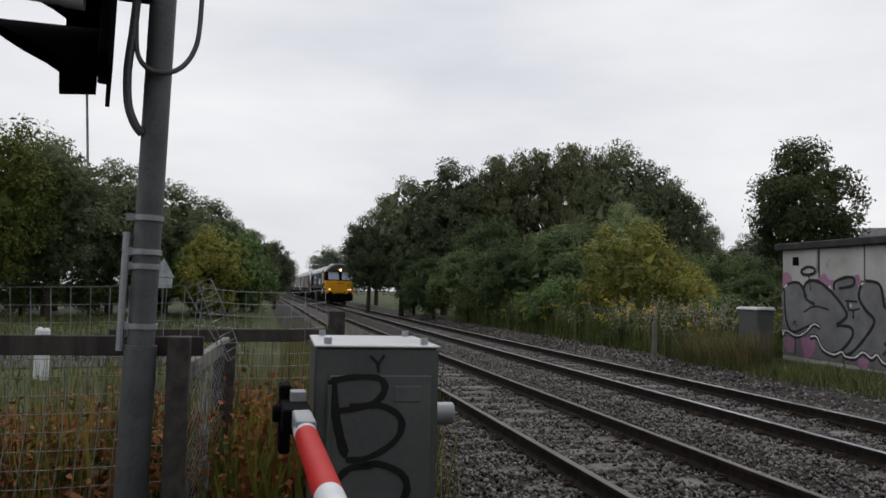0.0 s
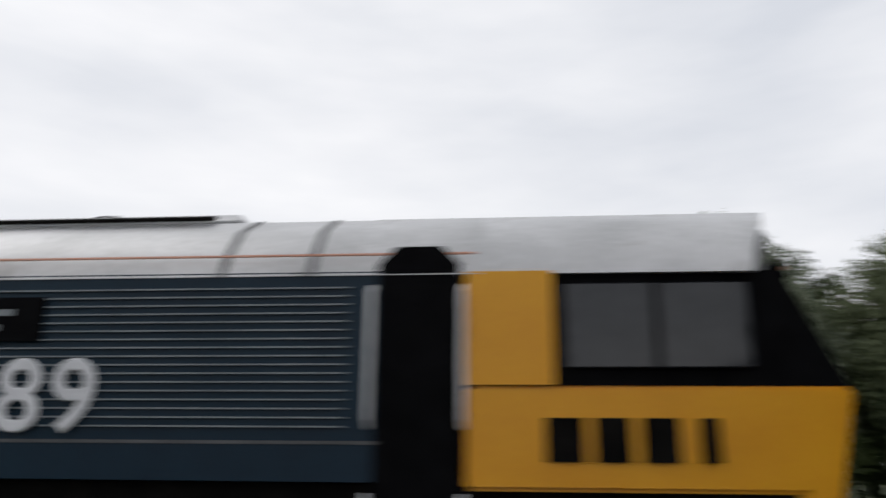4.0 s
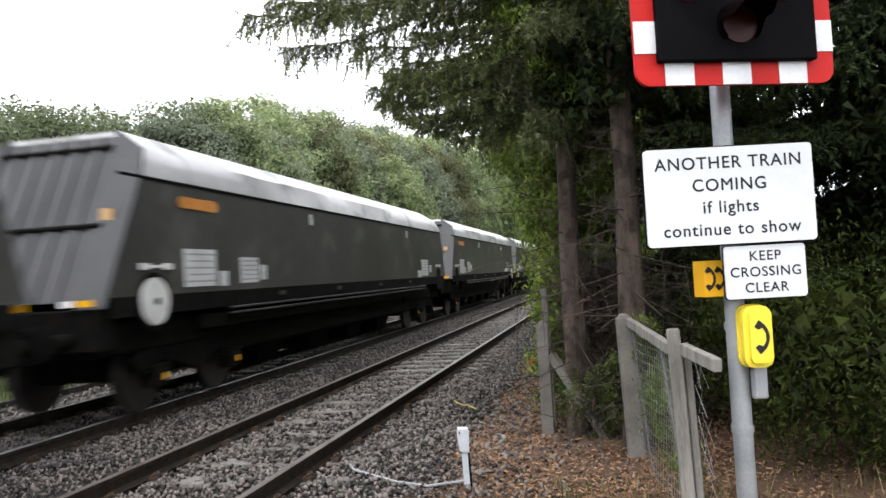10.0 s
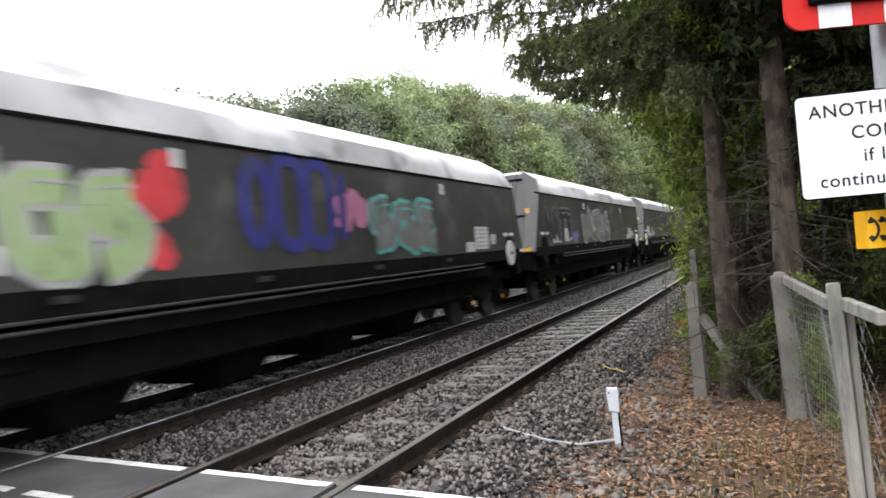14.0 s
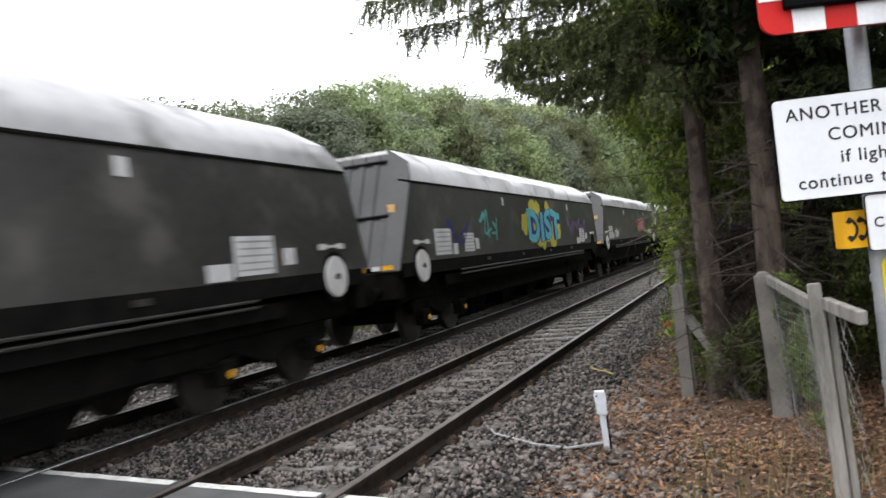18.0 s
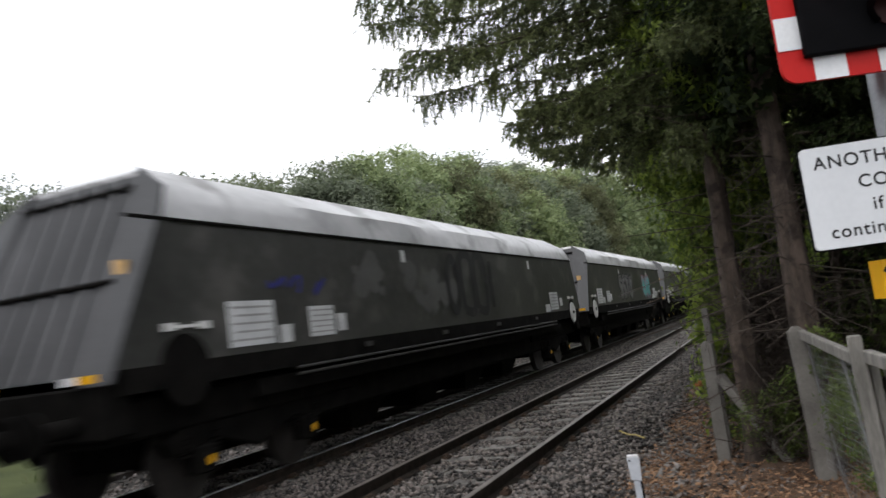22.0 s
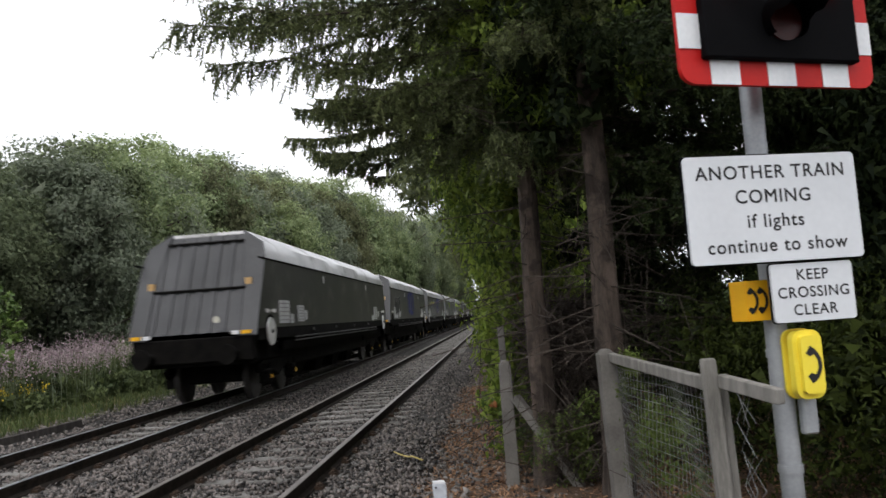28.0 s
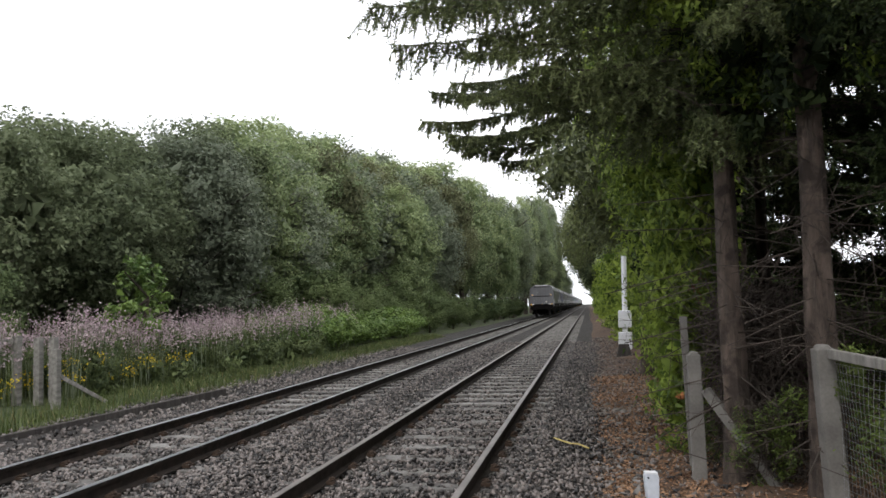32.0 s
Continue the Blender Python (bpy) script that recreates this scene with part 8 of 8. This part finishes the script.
def hedge_mass(nm, seed, lumps, n, size, mat, label, category="hedge", slim=0.45, hang=0.5, fill=0.14):
    """Leafy sprays in small clumps over lumps of (centre, radii)."""
    rgen = np.random.default_rng(seed)
    cs, rs = np.array([l[0] for l in lumps], float), np.array([l[1] for l in lumps], float)
    wt = rs[:, 0] * rs[:, 2] * rs[:, 1] ** 0.5
    m = max(20, n // 70)
    k = rgen.choice(len(lumps), m, p=wt / wt.sum())
    d = unit(rgen.normal(0, 1, (m, 3)))
    c = cs[k] + d * rs[k] * rgen.uniform(0.6, 1.06, (m, 1))
    j = rgen.integers(0, m, n)
    o = rgen.normal(0, 1, (n, 3)) * (0.16 * np.minimum(1.2, rs[k][j].mean(axis=1)))[:, None]
    v = leaves_at(rgen, c[j] + o, unit(d[j] + 0.4 * unit(o)), size, slim, 0.3, hang)
    f = int(n * fill)
    kk = rgen.choice(len(lumps), f, p=wt / wt.sum())
    q = cs[kk] + unit(rgen.normal(0, 1, (f, 3))) * rs[kk] * rgen.uniform(0, 0.8, (f, 1))
    v = np.concatenate([v, leaves_at(rgen, q, unit(rgen.normal(0, 1, (f, 3))), size * 1.9, 0.8, 0.0)])
    return tagged(new(nm, leaf_mesh(nm, v, [mat], k=3)), label, category, kind="stuff")


hedge_mass("cypress_hedge", 41, [((2.08, 10.6, 0.7), (0.26, 0.5, 0.9)), ((2.15, 11.2, 1.9), (0.40, 0.7, 1.2)), ((2.35, 12.2, 1.4), (0.45, 0.9, 1.5)), ((2.5, 13.4, 2.4), (0.5, 1.0, 1.6)), ((2.15, 11.4, 3.0), (0.6, 0.9, 0.9)), ((2.0, 10.9, 3.3), (0.6, 0.7, 0.7)), ((2.3, 10.3, 2.6), (0.5, 0.5, 1.1)), ((2.2, 10.6, 4.3), (0.8, 0.8, 0.8)), ((2.75, 15.0, 1.8), (0.5, 1.2, 2.0)), ((2.0, 12.4, 3.0), (0.45, 0.9, 0.55)), ((2.3, 12.4, 4.6), (1.0, 1.2, 1.2))], 56000, 0.062, M_CYPRESS, "bright green cypress sprays beside the line", hang=0.9)
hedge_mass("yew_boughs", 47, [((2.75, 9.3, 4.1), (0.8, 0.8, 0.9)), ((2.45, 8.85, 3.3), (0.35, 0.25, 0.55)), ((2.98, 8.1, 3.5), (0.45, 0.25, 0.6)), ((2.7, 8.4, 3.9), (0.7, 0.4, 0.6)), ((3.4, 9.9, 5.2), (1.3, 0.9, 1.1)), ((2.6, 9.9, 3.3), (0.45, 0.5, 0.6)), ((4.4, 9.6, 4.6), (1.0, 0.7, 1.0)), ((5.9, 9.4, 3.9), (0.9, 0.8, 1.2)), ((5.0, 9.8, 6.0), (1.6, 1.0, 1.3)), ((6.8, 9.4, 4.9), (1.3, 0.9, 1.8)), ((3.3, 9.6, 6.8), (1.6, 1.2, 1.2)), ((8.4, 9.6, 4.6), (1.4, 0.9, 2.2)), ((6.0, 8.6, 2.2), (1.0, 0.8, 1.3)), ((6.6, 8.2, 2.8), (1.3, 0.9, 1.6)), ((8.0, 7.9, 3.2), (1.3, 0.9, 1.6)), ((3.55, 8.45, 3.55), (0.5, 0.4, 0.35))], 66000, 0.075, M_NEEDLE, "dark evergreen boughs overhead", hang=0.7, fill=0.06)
# light on the boughs is put in as sprays of a lighter green
hedge_mass("painted_lit_sprays", 48, [((2.5, 8.9, 3.7), (0.5, 0.3, 0.35)), ((3.2, 8.2, 4.1), (0.5, 0.3, 0.3)), ((2.75, 8.7, 3.2), (0.25, 0.25, 0.3)), ((3.7, 8.3, 3.5), (0.35, 0.25, 0.2)), ((2.0, 9.2, 4.4), (0.45, 0.3, 0.3)), ((2.9, 8.3, 4.6), (0.6, 0.3, 0.3)), ((2.3, 8.7, 4.3), (0.5, 0.3, 0.3)), ((3.3, 8.1, 3.3), (0.3, 0.2, 0.25)), ((2.2, 10.0, 3.0), (0.35, 0.3, 0.4))], 8000, 0.055, M_CYPRESS, "hanging sprays in lighter yellow-green for light on the boughs", hang=0.6, fill=0.0)
hedge_mass("larch_overhang", 49, [((2.1, 10.6, 3.5), (0.40, 0.4, 0.4)), ((2.1, 12.0, 3.6), (0.4, 0.9, 0.5)), ((2.2, 14.0, 3.9), (0.5, 1.2, 0.6)), ((2.0, 17.5, 4.2), (0.7, 1.6, 0.7)), ((1.7, 23.0, 4.2), (0.8, 2.2, 1.1)), ((1.6, 29.0, 4.8), (1.0, 3.0, 1.3)), ((0.7, 18, 4.35), (0.8, 1.8, 0.5)), ((1.2, 15, 4.1), (0.6, 1.2, 0.45)), ((1.5, 20.5, 4.0), (0.6, 1.6, 0.8)), ((1.1, 36, 4.7), (0.9, 2.5, 1.4)), ((0.7, 44, 5.2), (1.0, 3.0, 1.7)), ((0.4, 56, 6.2), (1.2, 4.0, 2.2)), ((2.2, 10.4, 5.8), (1.0, 0.8, 1.0))], 42000, 0.08, M_LARCH, "feathery overhanging boughs beside the line", hang=0.8)
hedge_mass("trackside_hedge", 42, [((2.75 + 0.3 * math.sin(k) + (0.75 if k < 5 else 0.0), 17 + 3.2 * k, 2.2), (0.95, 2.2, 2.8 + 0.4 * math.sin(2 * k))) for k in range(16)] + [((3.1, 70 + 9 * k, 3.0), (1.4, 5, 4.2)) for k in range(10)], 40000, 0.13, M_CYPRESS, "green hedge along the cess", slim=0.6)
for k in range(7):
    plant(OAK if k % 2 else ASH, 5.4 + random.uniform(-0.3, 0.4), 34 + 9 * k, 1.0, 1.1)
hedge_mass("undergrowth", 43, [((4.6, 7.4, 0.75), (1.0, 0.8, 0.9)), ((5.9, 7.0, 1.0), (1.1, 0.9, 1.2)), ((4.1, 8.6, 0.9), (0.9, 0.8, 0.9)), ((7.4, 7.0, 1.2), (1.3, 1.0, 1.4)), ((9.0, 6.9, 1.3), (1.3, 1.0, 1.5))], 72000, 0.036, M_YEW, "evergreen undergrowth behind the signs, darkened for shade", hang=0.5, slim=0.28)
hedge_mass("needle_lace", 50, [((4.2, 11.2, 2.3), (0.8, 0.6, 0.8)), ((5.2, 11.4, 2.4), (0.9, 0.6, 0.9)), ((6.2, 11.2, 2.3), (0.8, 0.6, 0.8)), ((3.7, 10.6, 2.9), (0.6, 0.5, 0.6)), ((4.4, 11.4, 3.7), (1.0, 0.6, 0.8)), ((5.6, 11.4, 3.6), (0.9, 0.6, 0.8))], 15000, 0.055, M_NEEDLE, "sparse needled twigs in front of the sky", hang=0.5, slim=0.3, fill=0.0)
# boughs added mostly above the view to keep skylight off the undergrowth
hedge_mass("shading_boughs", 51, [((5.5, 7.8, 5.6), (1.8, 1.1, 0.9)), ((7.8, 7.5, 5.8), (1.8, 1.2, 1.1)), ((6.5, 9.0, 7.2), (2.6, 1.5, 1.2)), ((9.5, 8.0, 5.0), (1.5, 1.2, 2.0)), ((4.4, 8.3, 6.6), (1.3, 0.9, 0.9))], 24000, 0.11, M_NEEDLE, "dense evergreen canopy added above the signs to block skylight", hang=0.6, fill=0.2)
hedge_mass("sprouts", 44, [((2.45, 8.75, 0.25), (0.20, 0.15, 0.4)), ((2.62, 9.0, 0.1), (0.25, 0.2, 0.35)), ((2.3, 10.0, 0.10), (0.25, 0.25, 0.3)), ((2.85, 8.7, 0.3), (0.22, 0.15, 0.45)), ((2.72, 8.75, 0.5), (0.10, 0.12, 0.35))], 5200, 0.030, M_SPROUT, "small green needled shoots by the posts", hang=-0.4, fill=0.0, slim=0.3)
hedge_mass("fence_sprays", 53, [((3.12, 7.6, 0.55), (0.10, 0.35, 0.45)), ((3.18, 7.0, 0.45), (0.10, 0.4, 0.40)), ((3.06, 7.9, 0.85), (0.12, 0.2, 0.30)), ((3.22, 6.5, 0.25), (0.10, 0.3, 0.25))], 3600, 0.028, M_SPROUT, "green sprays grown through the wire netting", hang=0.4, fill=0.0, slim=0.35)
hedge_mass("browned_sprays", 45, [((1.98, 9.22, 0.60), (0.10, 0.08, 0.07)), ((4.35, 6.75, 0.95), (0.09, 0.08, 0.18)), ((2.35, 11.0, 1.7), (0.12, 0.2, 0.2))], 420, 0.035, M_RUSTLEAF, "browned dead sprays among the green", hang=0.6, fill=0.0)
rgen = np.random.default_rng(46)
brush = []
for k in range(500):
    p = np.array((rgen.uniform(2.45, 2.95), rgen.uniform(8.7, 9.1), rgen.uniform(-0.1, 0.6)))
    brush.append((p, p + rgen.normal(0, 0.14, 3), rgen.uniform(0.003, 0.007)))
for k in range(2600):
    p = np.array((rgen.uniform(2.38, 3.1), rgen.uniform(9.4, 10.1), rgen.uniform(-0.15, 1.6)))
    brush.append((p, p + rgen.normal(0, 0.17, 3) * (1, 1, 1.3), rgen.uniform(0.003, 0.007)))
for k in range(1100):
    p = np.array((rgen.uniform(3.6, 6.4), rgen.uniform(10.4, 12.4), rgen.uniform(1.3, 3.4)))
    brush.append((p, p + rgen.normal(0, 0.3, 3), rgen.uniform(0.003, 0.006)))
for k in range(1500):
    p = np.array((rgen.uniform(2.3, 4.4), rgen.uniform(9.2, 11.2), rgen.uniform(-0.1, 1.35)))
    q = p + rgen.normal(0, 0.3, 3) * (1, 1, 0.8)
    brush.append((p, q, rgen.uniform(0.003, 0.008)))
tagged(new("brushwood", twig_mesh("brushwood", brush, M_TWIG)), "tangle of dead brushwood under the conifers", "brushwood", kind="stuff")
# a screen of dense trees and scrub far east closes the view behind the conifers
for k in range(5):
    plant(MAPLE if k % 2 else OAK, 12 + 2.0 * k, 18 + 5.5 * k, 0.9, 0.85)
for k in range(6):
    plant(BRIGHT, 5.0 + 1.4 * k, 15.0 + random.uniform(-1, 1), 1.0, 0.9)


def blades(nm, seed, boxes, n, hmin, hmax, width, mats, label, lean=0.3, mix=None, category="grass"):
    """Upright blades over boxes (x0, x1, y0, y1, z)."""
    rgen = np.random.default_rng(seed)
    area = np.array([(b[1] - b[0]) * (b[3] - b[2]) for b in boxes])
    k = rgen.choice(len(boxes), n, p=area / area.sum())
    bx = np.array(boxes)[k]
    x = bx[:, 0] + (bx[:, 1] - bx[:, 0]) * rgen.uniform(0, 1, n)
    y = bx[:, 2] + (bx[:, 3] - bx[:, 2]) * rgen.uniform(0, 1, n)
    patch = 0.6 + 0.4 * np.sin(x * 1.3 + 2 * np.sin(y * 0.8)) * np.sin(y * 1.1 + x)
    h = (hmin + (hmax - hmin) * rgen.uniform(0, 1, n) ** 1.3) * (0.65 + 0.45 * patch)
    p = np.stack([x, y, bx[:, 4]], 1)
    a = rgen.uniform(0, 6.28, n)
    ln = np.stack([np.cos(a), np.sin(a), np.zeros(n)], 1) * (h * lean * rgen.uniform(0, 1, n))[:, None]
    w = np.stack([-np.sin(a), np.cos(a), np.zeros(n)], 1) * (width * rgen.uniform(0.6, 1.4, n))[:, None]
    top = p + ln + np.array((0, 0, 1)) * h[:, None]
    v = np.stack([p - w, p + w, top + w * 0.25, top - w * 0.25], 1).reshape(-1, 3)
    which = rgen.choice(len(mats), n, p=mix)
    ob = tagged(new(nm, leaf_mesh(nm, v, mats, which)), label, category, kind="stuff")
    return top


def heads(nm, seed, tops, mat, size, spread, per, label, tall=1.0, category="flowers"):
    rgen = np.random.default_rng(seed)
    c = np.repeat(tops, per, 0) + rgen.normal(0, 1, (len(tops) * per, 3)) * np.array((spread, spread, spread * tall)) - np.array((0, 0, spread * tall * 0.8))
    n = len(c)
    al = unit(rgen.normal(0, 1, (n, 3)))
    ac = unit(np.cross(al, rgen.normal(0, 1, (n, 3))))
    s = size * rgen.uniform(0.6, 1.4, n)
    return tagged(new(nm, leaf_mesh(nm, quads(c, al, ac, s * 1.3, s, rgen), [mat])), label, category, kind="stuff")


GR = [M_GRASS, M_DRYGRASS, M_LEAF_BRIGHT]
# west verge north
blades("verge_grass", 61, [(-9.0, -7.3, 10, 45, -0.2), (-7.6, -7.0, 17, 45, -0.25)], 24000, 0.06, 0.30, 0.007, [M_GRASS, M_DRYGRASS, M_WEED], "short green verge grass beyond the far track", 1.0, (0.45, 0.08, 0.47))
tp = blades("willowherb", 62, [(-12.2, -9.6, 13.6, 15.2, -0.1), (-12.2, -8.9, 15.2, 34, -0.1)], 8500, 0.6, 1.75, 0.009, [M_WEED, M_LEAF_GREY, M_GRASS], "tall fading willowherb stems on the verge", 0.30, (0.4, 0.4, 0.2), "weeds")
heads("willowherb_blooms", 63, tp[tp[:, 2] > 0.95][:2600], M_PINK, 0.04, 0.035, 12, "fading pink willowherb spires", 4.5)
tr = tp[(tp[:, 0] > -9.9) & (tp[:, 2] > 0.5) & (tp[:, 1] < 20)][:90]
heads("ragwort_heads", 64, tr * np.array((1, 1, 0.45)), M_RAGWORT, 0.04, 0.07, 14, "yellow ragwort flowers in the verge", 0.7)
# west verge south
blades("verge_grass_south", 65, [(-9.6, -8.1, -34, -5, -0.18), (-9.6, -7.7, -17, -3.0, -0.18), (-8.6, -7.5, -14, -6, -0.19)], 30000, 0.08, 0.42, 0.006, GR, "rough verge grass by the hut", 1.1, (0.55, 0.25, 0.2))
tp = blades("tall_weeds", 66, [(-11.8, -8.0, -30, -17.2, -0.15), (-10.5, -7.9, -40, -30, -0.15)], 9000, 0.6, 1.6, 0.009, [M_GRASS, M_DRYGRASS, M_LEAF_BRIGHT], "tall green weeds and seed heads along the verge", 0.32, (0.55, 0.2, 0.25), "weeds")
ty = tp[(tp[:, 2] > 0.55)]
rw = np.random.default_rng(81)
lump = [((rw.uniform(-10.9, -8.4), rw.uniform(-38, -17.0), 0.35), (rw.uniform(0.3, 0.7), rw.uniform(0.3, 0.7), rw.uniform(0.5, 0.95))) for k in range(110)]
hedge_mass("weed_clumps", 82, lump[:64], 32000, 0.075, M_GRASS, "leafy green weed clumps along the verge", "weeds", hang=-0.5)
hedge_mass("dock_clumps", 83, lump[64:], 24000, 0.075, M_WEED, "dark green nettles and docks on the verge", "weeds", hang=-0.3)
lump = [((rw.uniform(-12.2, -9.2), rw.uniform(15.6, 33), 0.40), (rw.uniform(0.3, 0.7), rw.uniform(0.3, 0.7), rw.uniform(0.5, 0.85))) for k in range(90)]
lump += [((rw.uniform(-9.4, -8.5), rw.uniform(16, 30), 0.10), (rw.uniform(0.25, 0.5), rw.uniform(0.3, 0.7), rw.uniform(0.35, 0.7))) for k in range(40)]
hedge_mass("willowherb_clumps", 84, lump, 56000, 0.07, M_WEED, "leafy willowherb clumps on the far verge", "weeds", hang=-0.5)
heads("ragwort_blooms", 67, ty[::28], M_RAGWORT, 0.045, 0.075, 14, "yellow ragwort flowers among the weeds", 0.6)
heads("seed_heads", 68, ty[5::13], M_SEED, 0.035, 0.03, 12, "pale grey-brown seed spires", 4.0)
heads("pink_blooms", 69, ty[(ty[:, 1] > -21)][::4], M_PINK, 0.035, 0.03, 9, "faded pink willowherb behind the weeds", 4.0)
blades("pale_grass_tuft", 70, [(-8.7, -7.9, -17.4, -14.4, -0.2)], 4200, 0.4, 1.15, 0.005, [M_DRYGRASS, M_GRASS], "pale dry grass tuft in front of the cabinet", 0.9, (0.75, 0.25))
# east field south, behind the mesh fence
blades("fence_grass", 71, [(1.2, 3.2, -8.5, -4.9, -0.18), (3.2, 8.5, -7.5, -4.1, -0.12), (0.9, 2.3, -16, -7, -0.25)], 15000, 0.4, 1.2, 0.004, [M_DRYGRASS, M_GRASS, M_LEAF_YELLOW], "tall dry grass behind the mesh fence", 0.3, (0.5, 0.35, 0.15))
blades("dry_grass_tufts", 87, [(2.15, 3.05, -6.3, -5.75, -0.15)], 420, 1.0, 1.75, 0.004, [M_DRYGRASS, M_GRASS], "tall pale seeding grass behind the mesh", 0.25, (0.8, 0.2))
hedge_mass("bramble_thicket", 85, [((2.4, -4.9, 0.1), (0.5, 0.5, 0.45)), ((3.6, -4.6, 0.05), (0.6, 0.5, 0.5)), ((4.8, -4.7, 0.1), (0.8, 0.5, 0.55)), ((6.2, -4.7, 0.1), (0.9, 0.5, 0.5)), ((1.9, -5.0, 0.0), (0.4, 0.4, 0.35))], 7000, 0.05, M_RUSTLEAF, "brown and orange dying brambles behind the fence", "brambles", hang=0.2)
hedge_mass("dock_leaves", 86, [((2.6, -4.6, 0.0), (0.5, 0.5, 0.4)), ((3.7, -4.5, 0.1), (0.5, 0.4, 0.5)), ((5.0, -4.5, 0.2), (0.8, 0.4, 0.5)), ((6.4, -4.6, 0.2), (0.8, 0.4, 0.5))], 3600, 0.04, M_WEED, "green leaves among the dying brambles", "weeds", hang=0.0)
blades("field_grass", 72, [(3.0, 26, -38, -8, -0.16)], 26000, 0.08, 0.3, 0.014, [M_GRASS, M_DRYGRASS], "short mown grass of the field", 0.6, (0.75, 0.25))
tb = blades("bramble_weeds", 73, [(2.2, 3.1, -6.3, -4.0, -0.12), (3.2, 6.5, -5.6, -4.2, -0.12)], 2600, 0.2, 0.9, 0.02, [M_LEAF_YELLOW, M_RUSTLEAF, M_LEAF_BRIGHT], "browning docks and brambles at the fence", 0.5, (0.45, 0.3, 0.25), "weeds")
heads("browning_leaves", 74, tb[::2], M_RUSTLEAF, 0.034, 0.07, 10, "browned bramble leaves at the fence foot", 1.5, "leaves")
blades("east_sprouts", 75, [(2.2, 7.5, 5.2, 7.0, -0.1), (2.3, 3.6, 5.15, 7.2, -0.12)], 900, 0.05, 0.24, 0.004, [M_DRYGRASS, M_GRASS], "sparse dry grass in the leaf litter", 0.6, (0.7, 0.3))


# ---- what moves ----
SPEED = 17.93
# how far the train falls behind and catches up again, in metres
DRIFT = ((0, 8, 11, 14, 17, 19, 20, 21, 23, 26, 29, 32), (0, 0, -0.75, -1.25, -1.80, -1.98, -1.95, -1.65, -1.35, -0.6, 0.5, 1.0))


def rolling(at):
    """Rows for a vehicle whose middle is at y = at when t = 5.5 s."""
    rows = []
    for k in range(0, 65):
        t = k * 0.5
        y = at + SPEED * (t - 5.5) + np.interp(t, *DRIFT)
        rows.append((t, pose(TX + bend(y), y, 0, 0, 0, heading(y))))
    return rows


def motions():
    walk(LOCO, rolling(29.2 - 10.85))
    for k, wagon in enumerate(WAGONS, 1):
        walk(wagon, rolling(7.3 - 19.7 * k + 9.3))
    # the two lamps flash in turn: an added disc covers each lens while it is off
    first = math.ceil(-7.52 / 0.3575)
    turns = [(0, (first - 1) % 2)]
    for k in range(first, first + 90):
        t1 = 7.52 + 0.3575 * k
        if 0.05 < t1 < 31.95:
            turns.append((t1, k % 2))
    for i, sh in enumerate(BLANK_DISCS):
        x, y, z = sh.location
        rows = []
        def spot(on):
            return pose(x, -0.040 if on else -0.074, z)
        state = turns[0][1] == i
        for t1, lit in turns:
            now = lit == i
            if t1 > 0:
                rows.append((t1 - 0.04, spot(state)))
            rows.append((t1, spot(now)))
            state = now
        rows.append((32.0, spot(state)))
        walk(sh, rows)


motions()
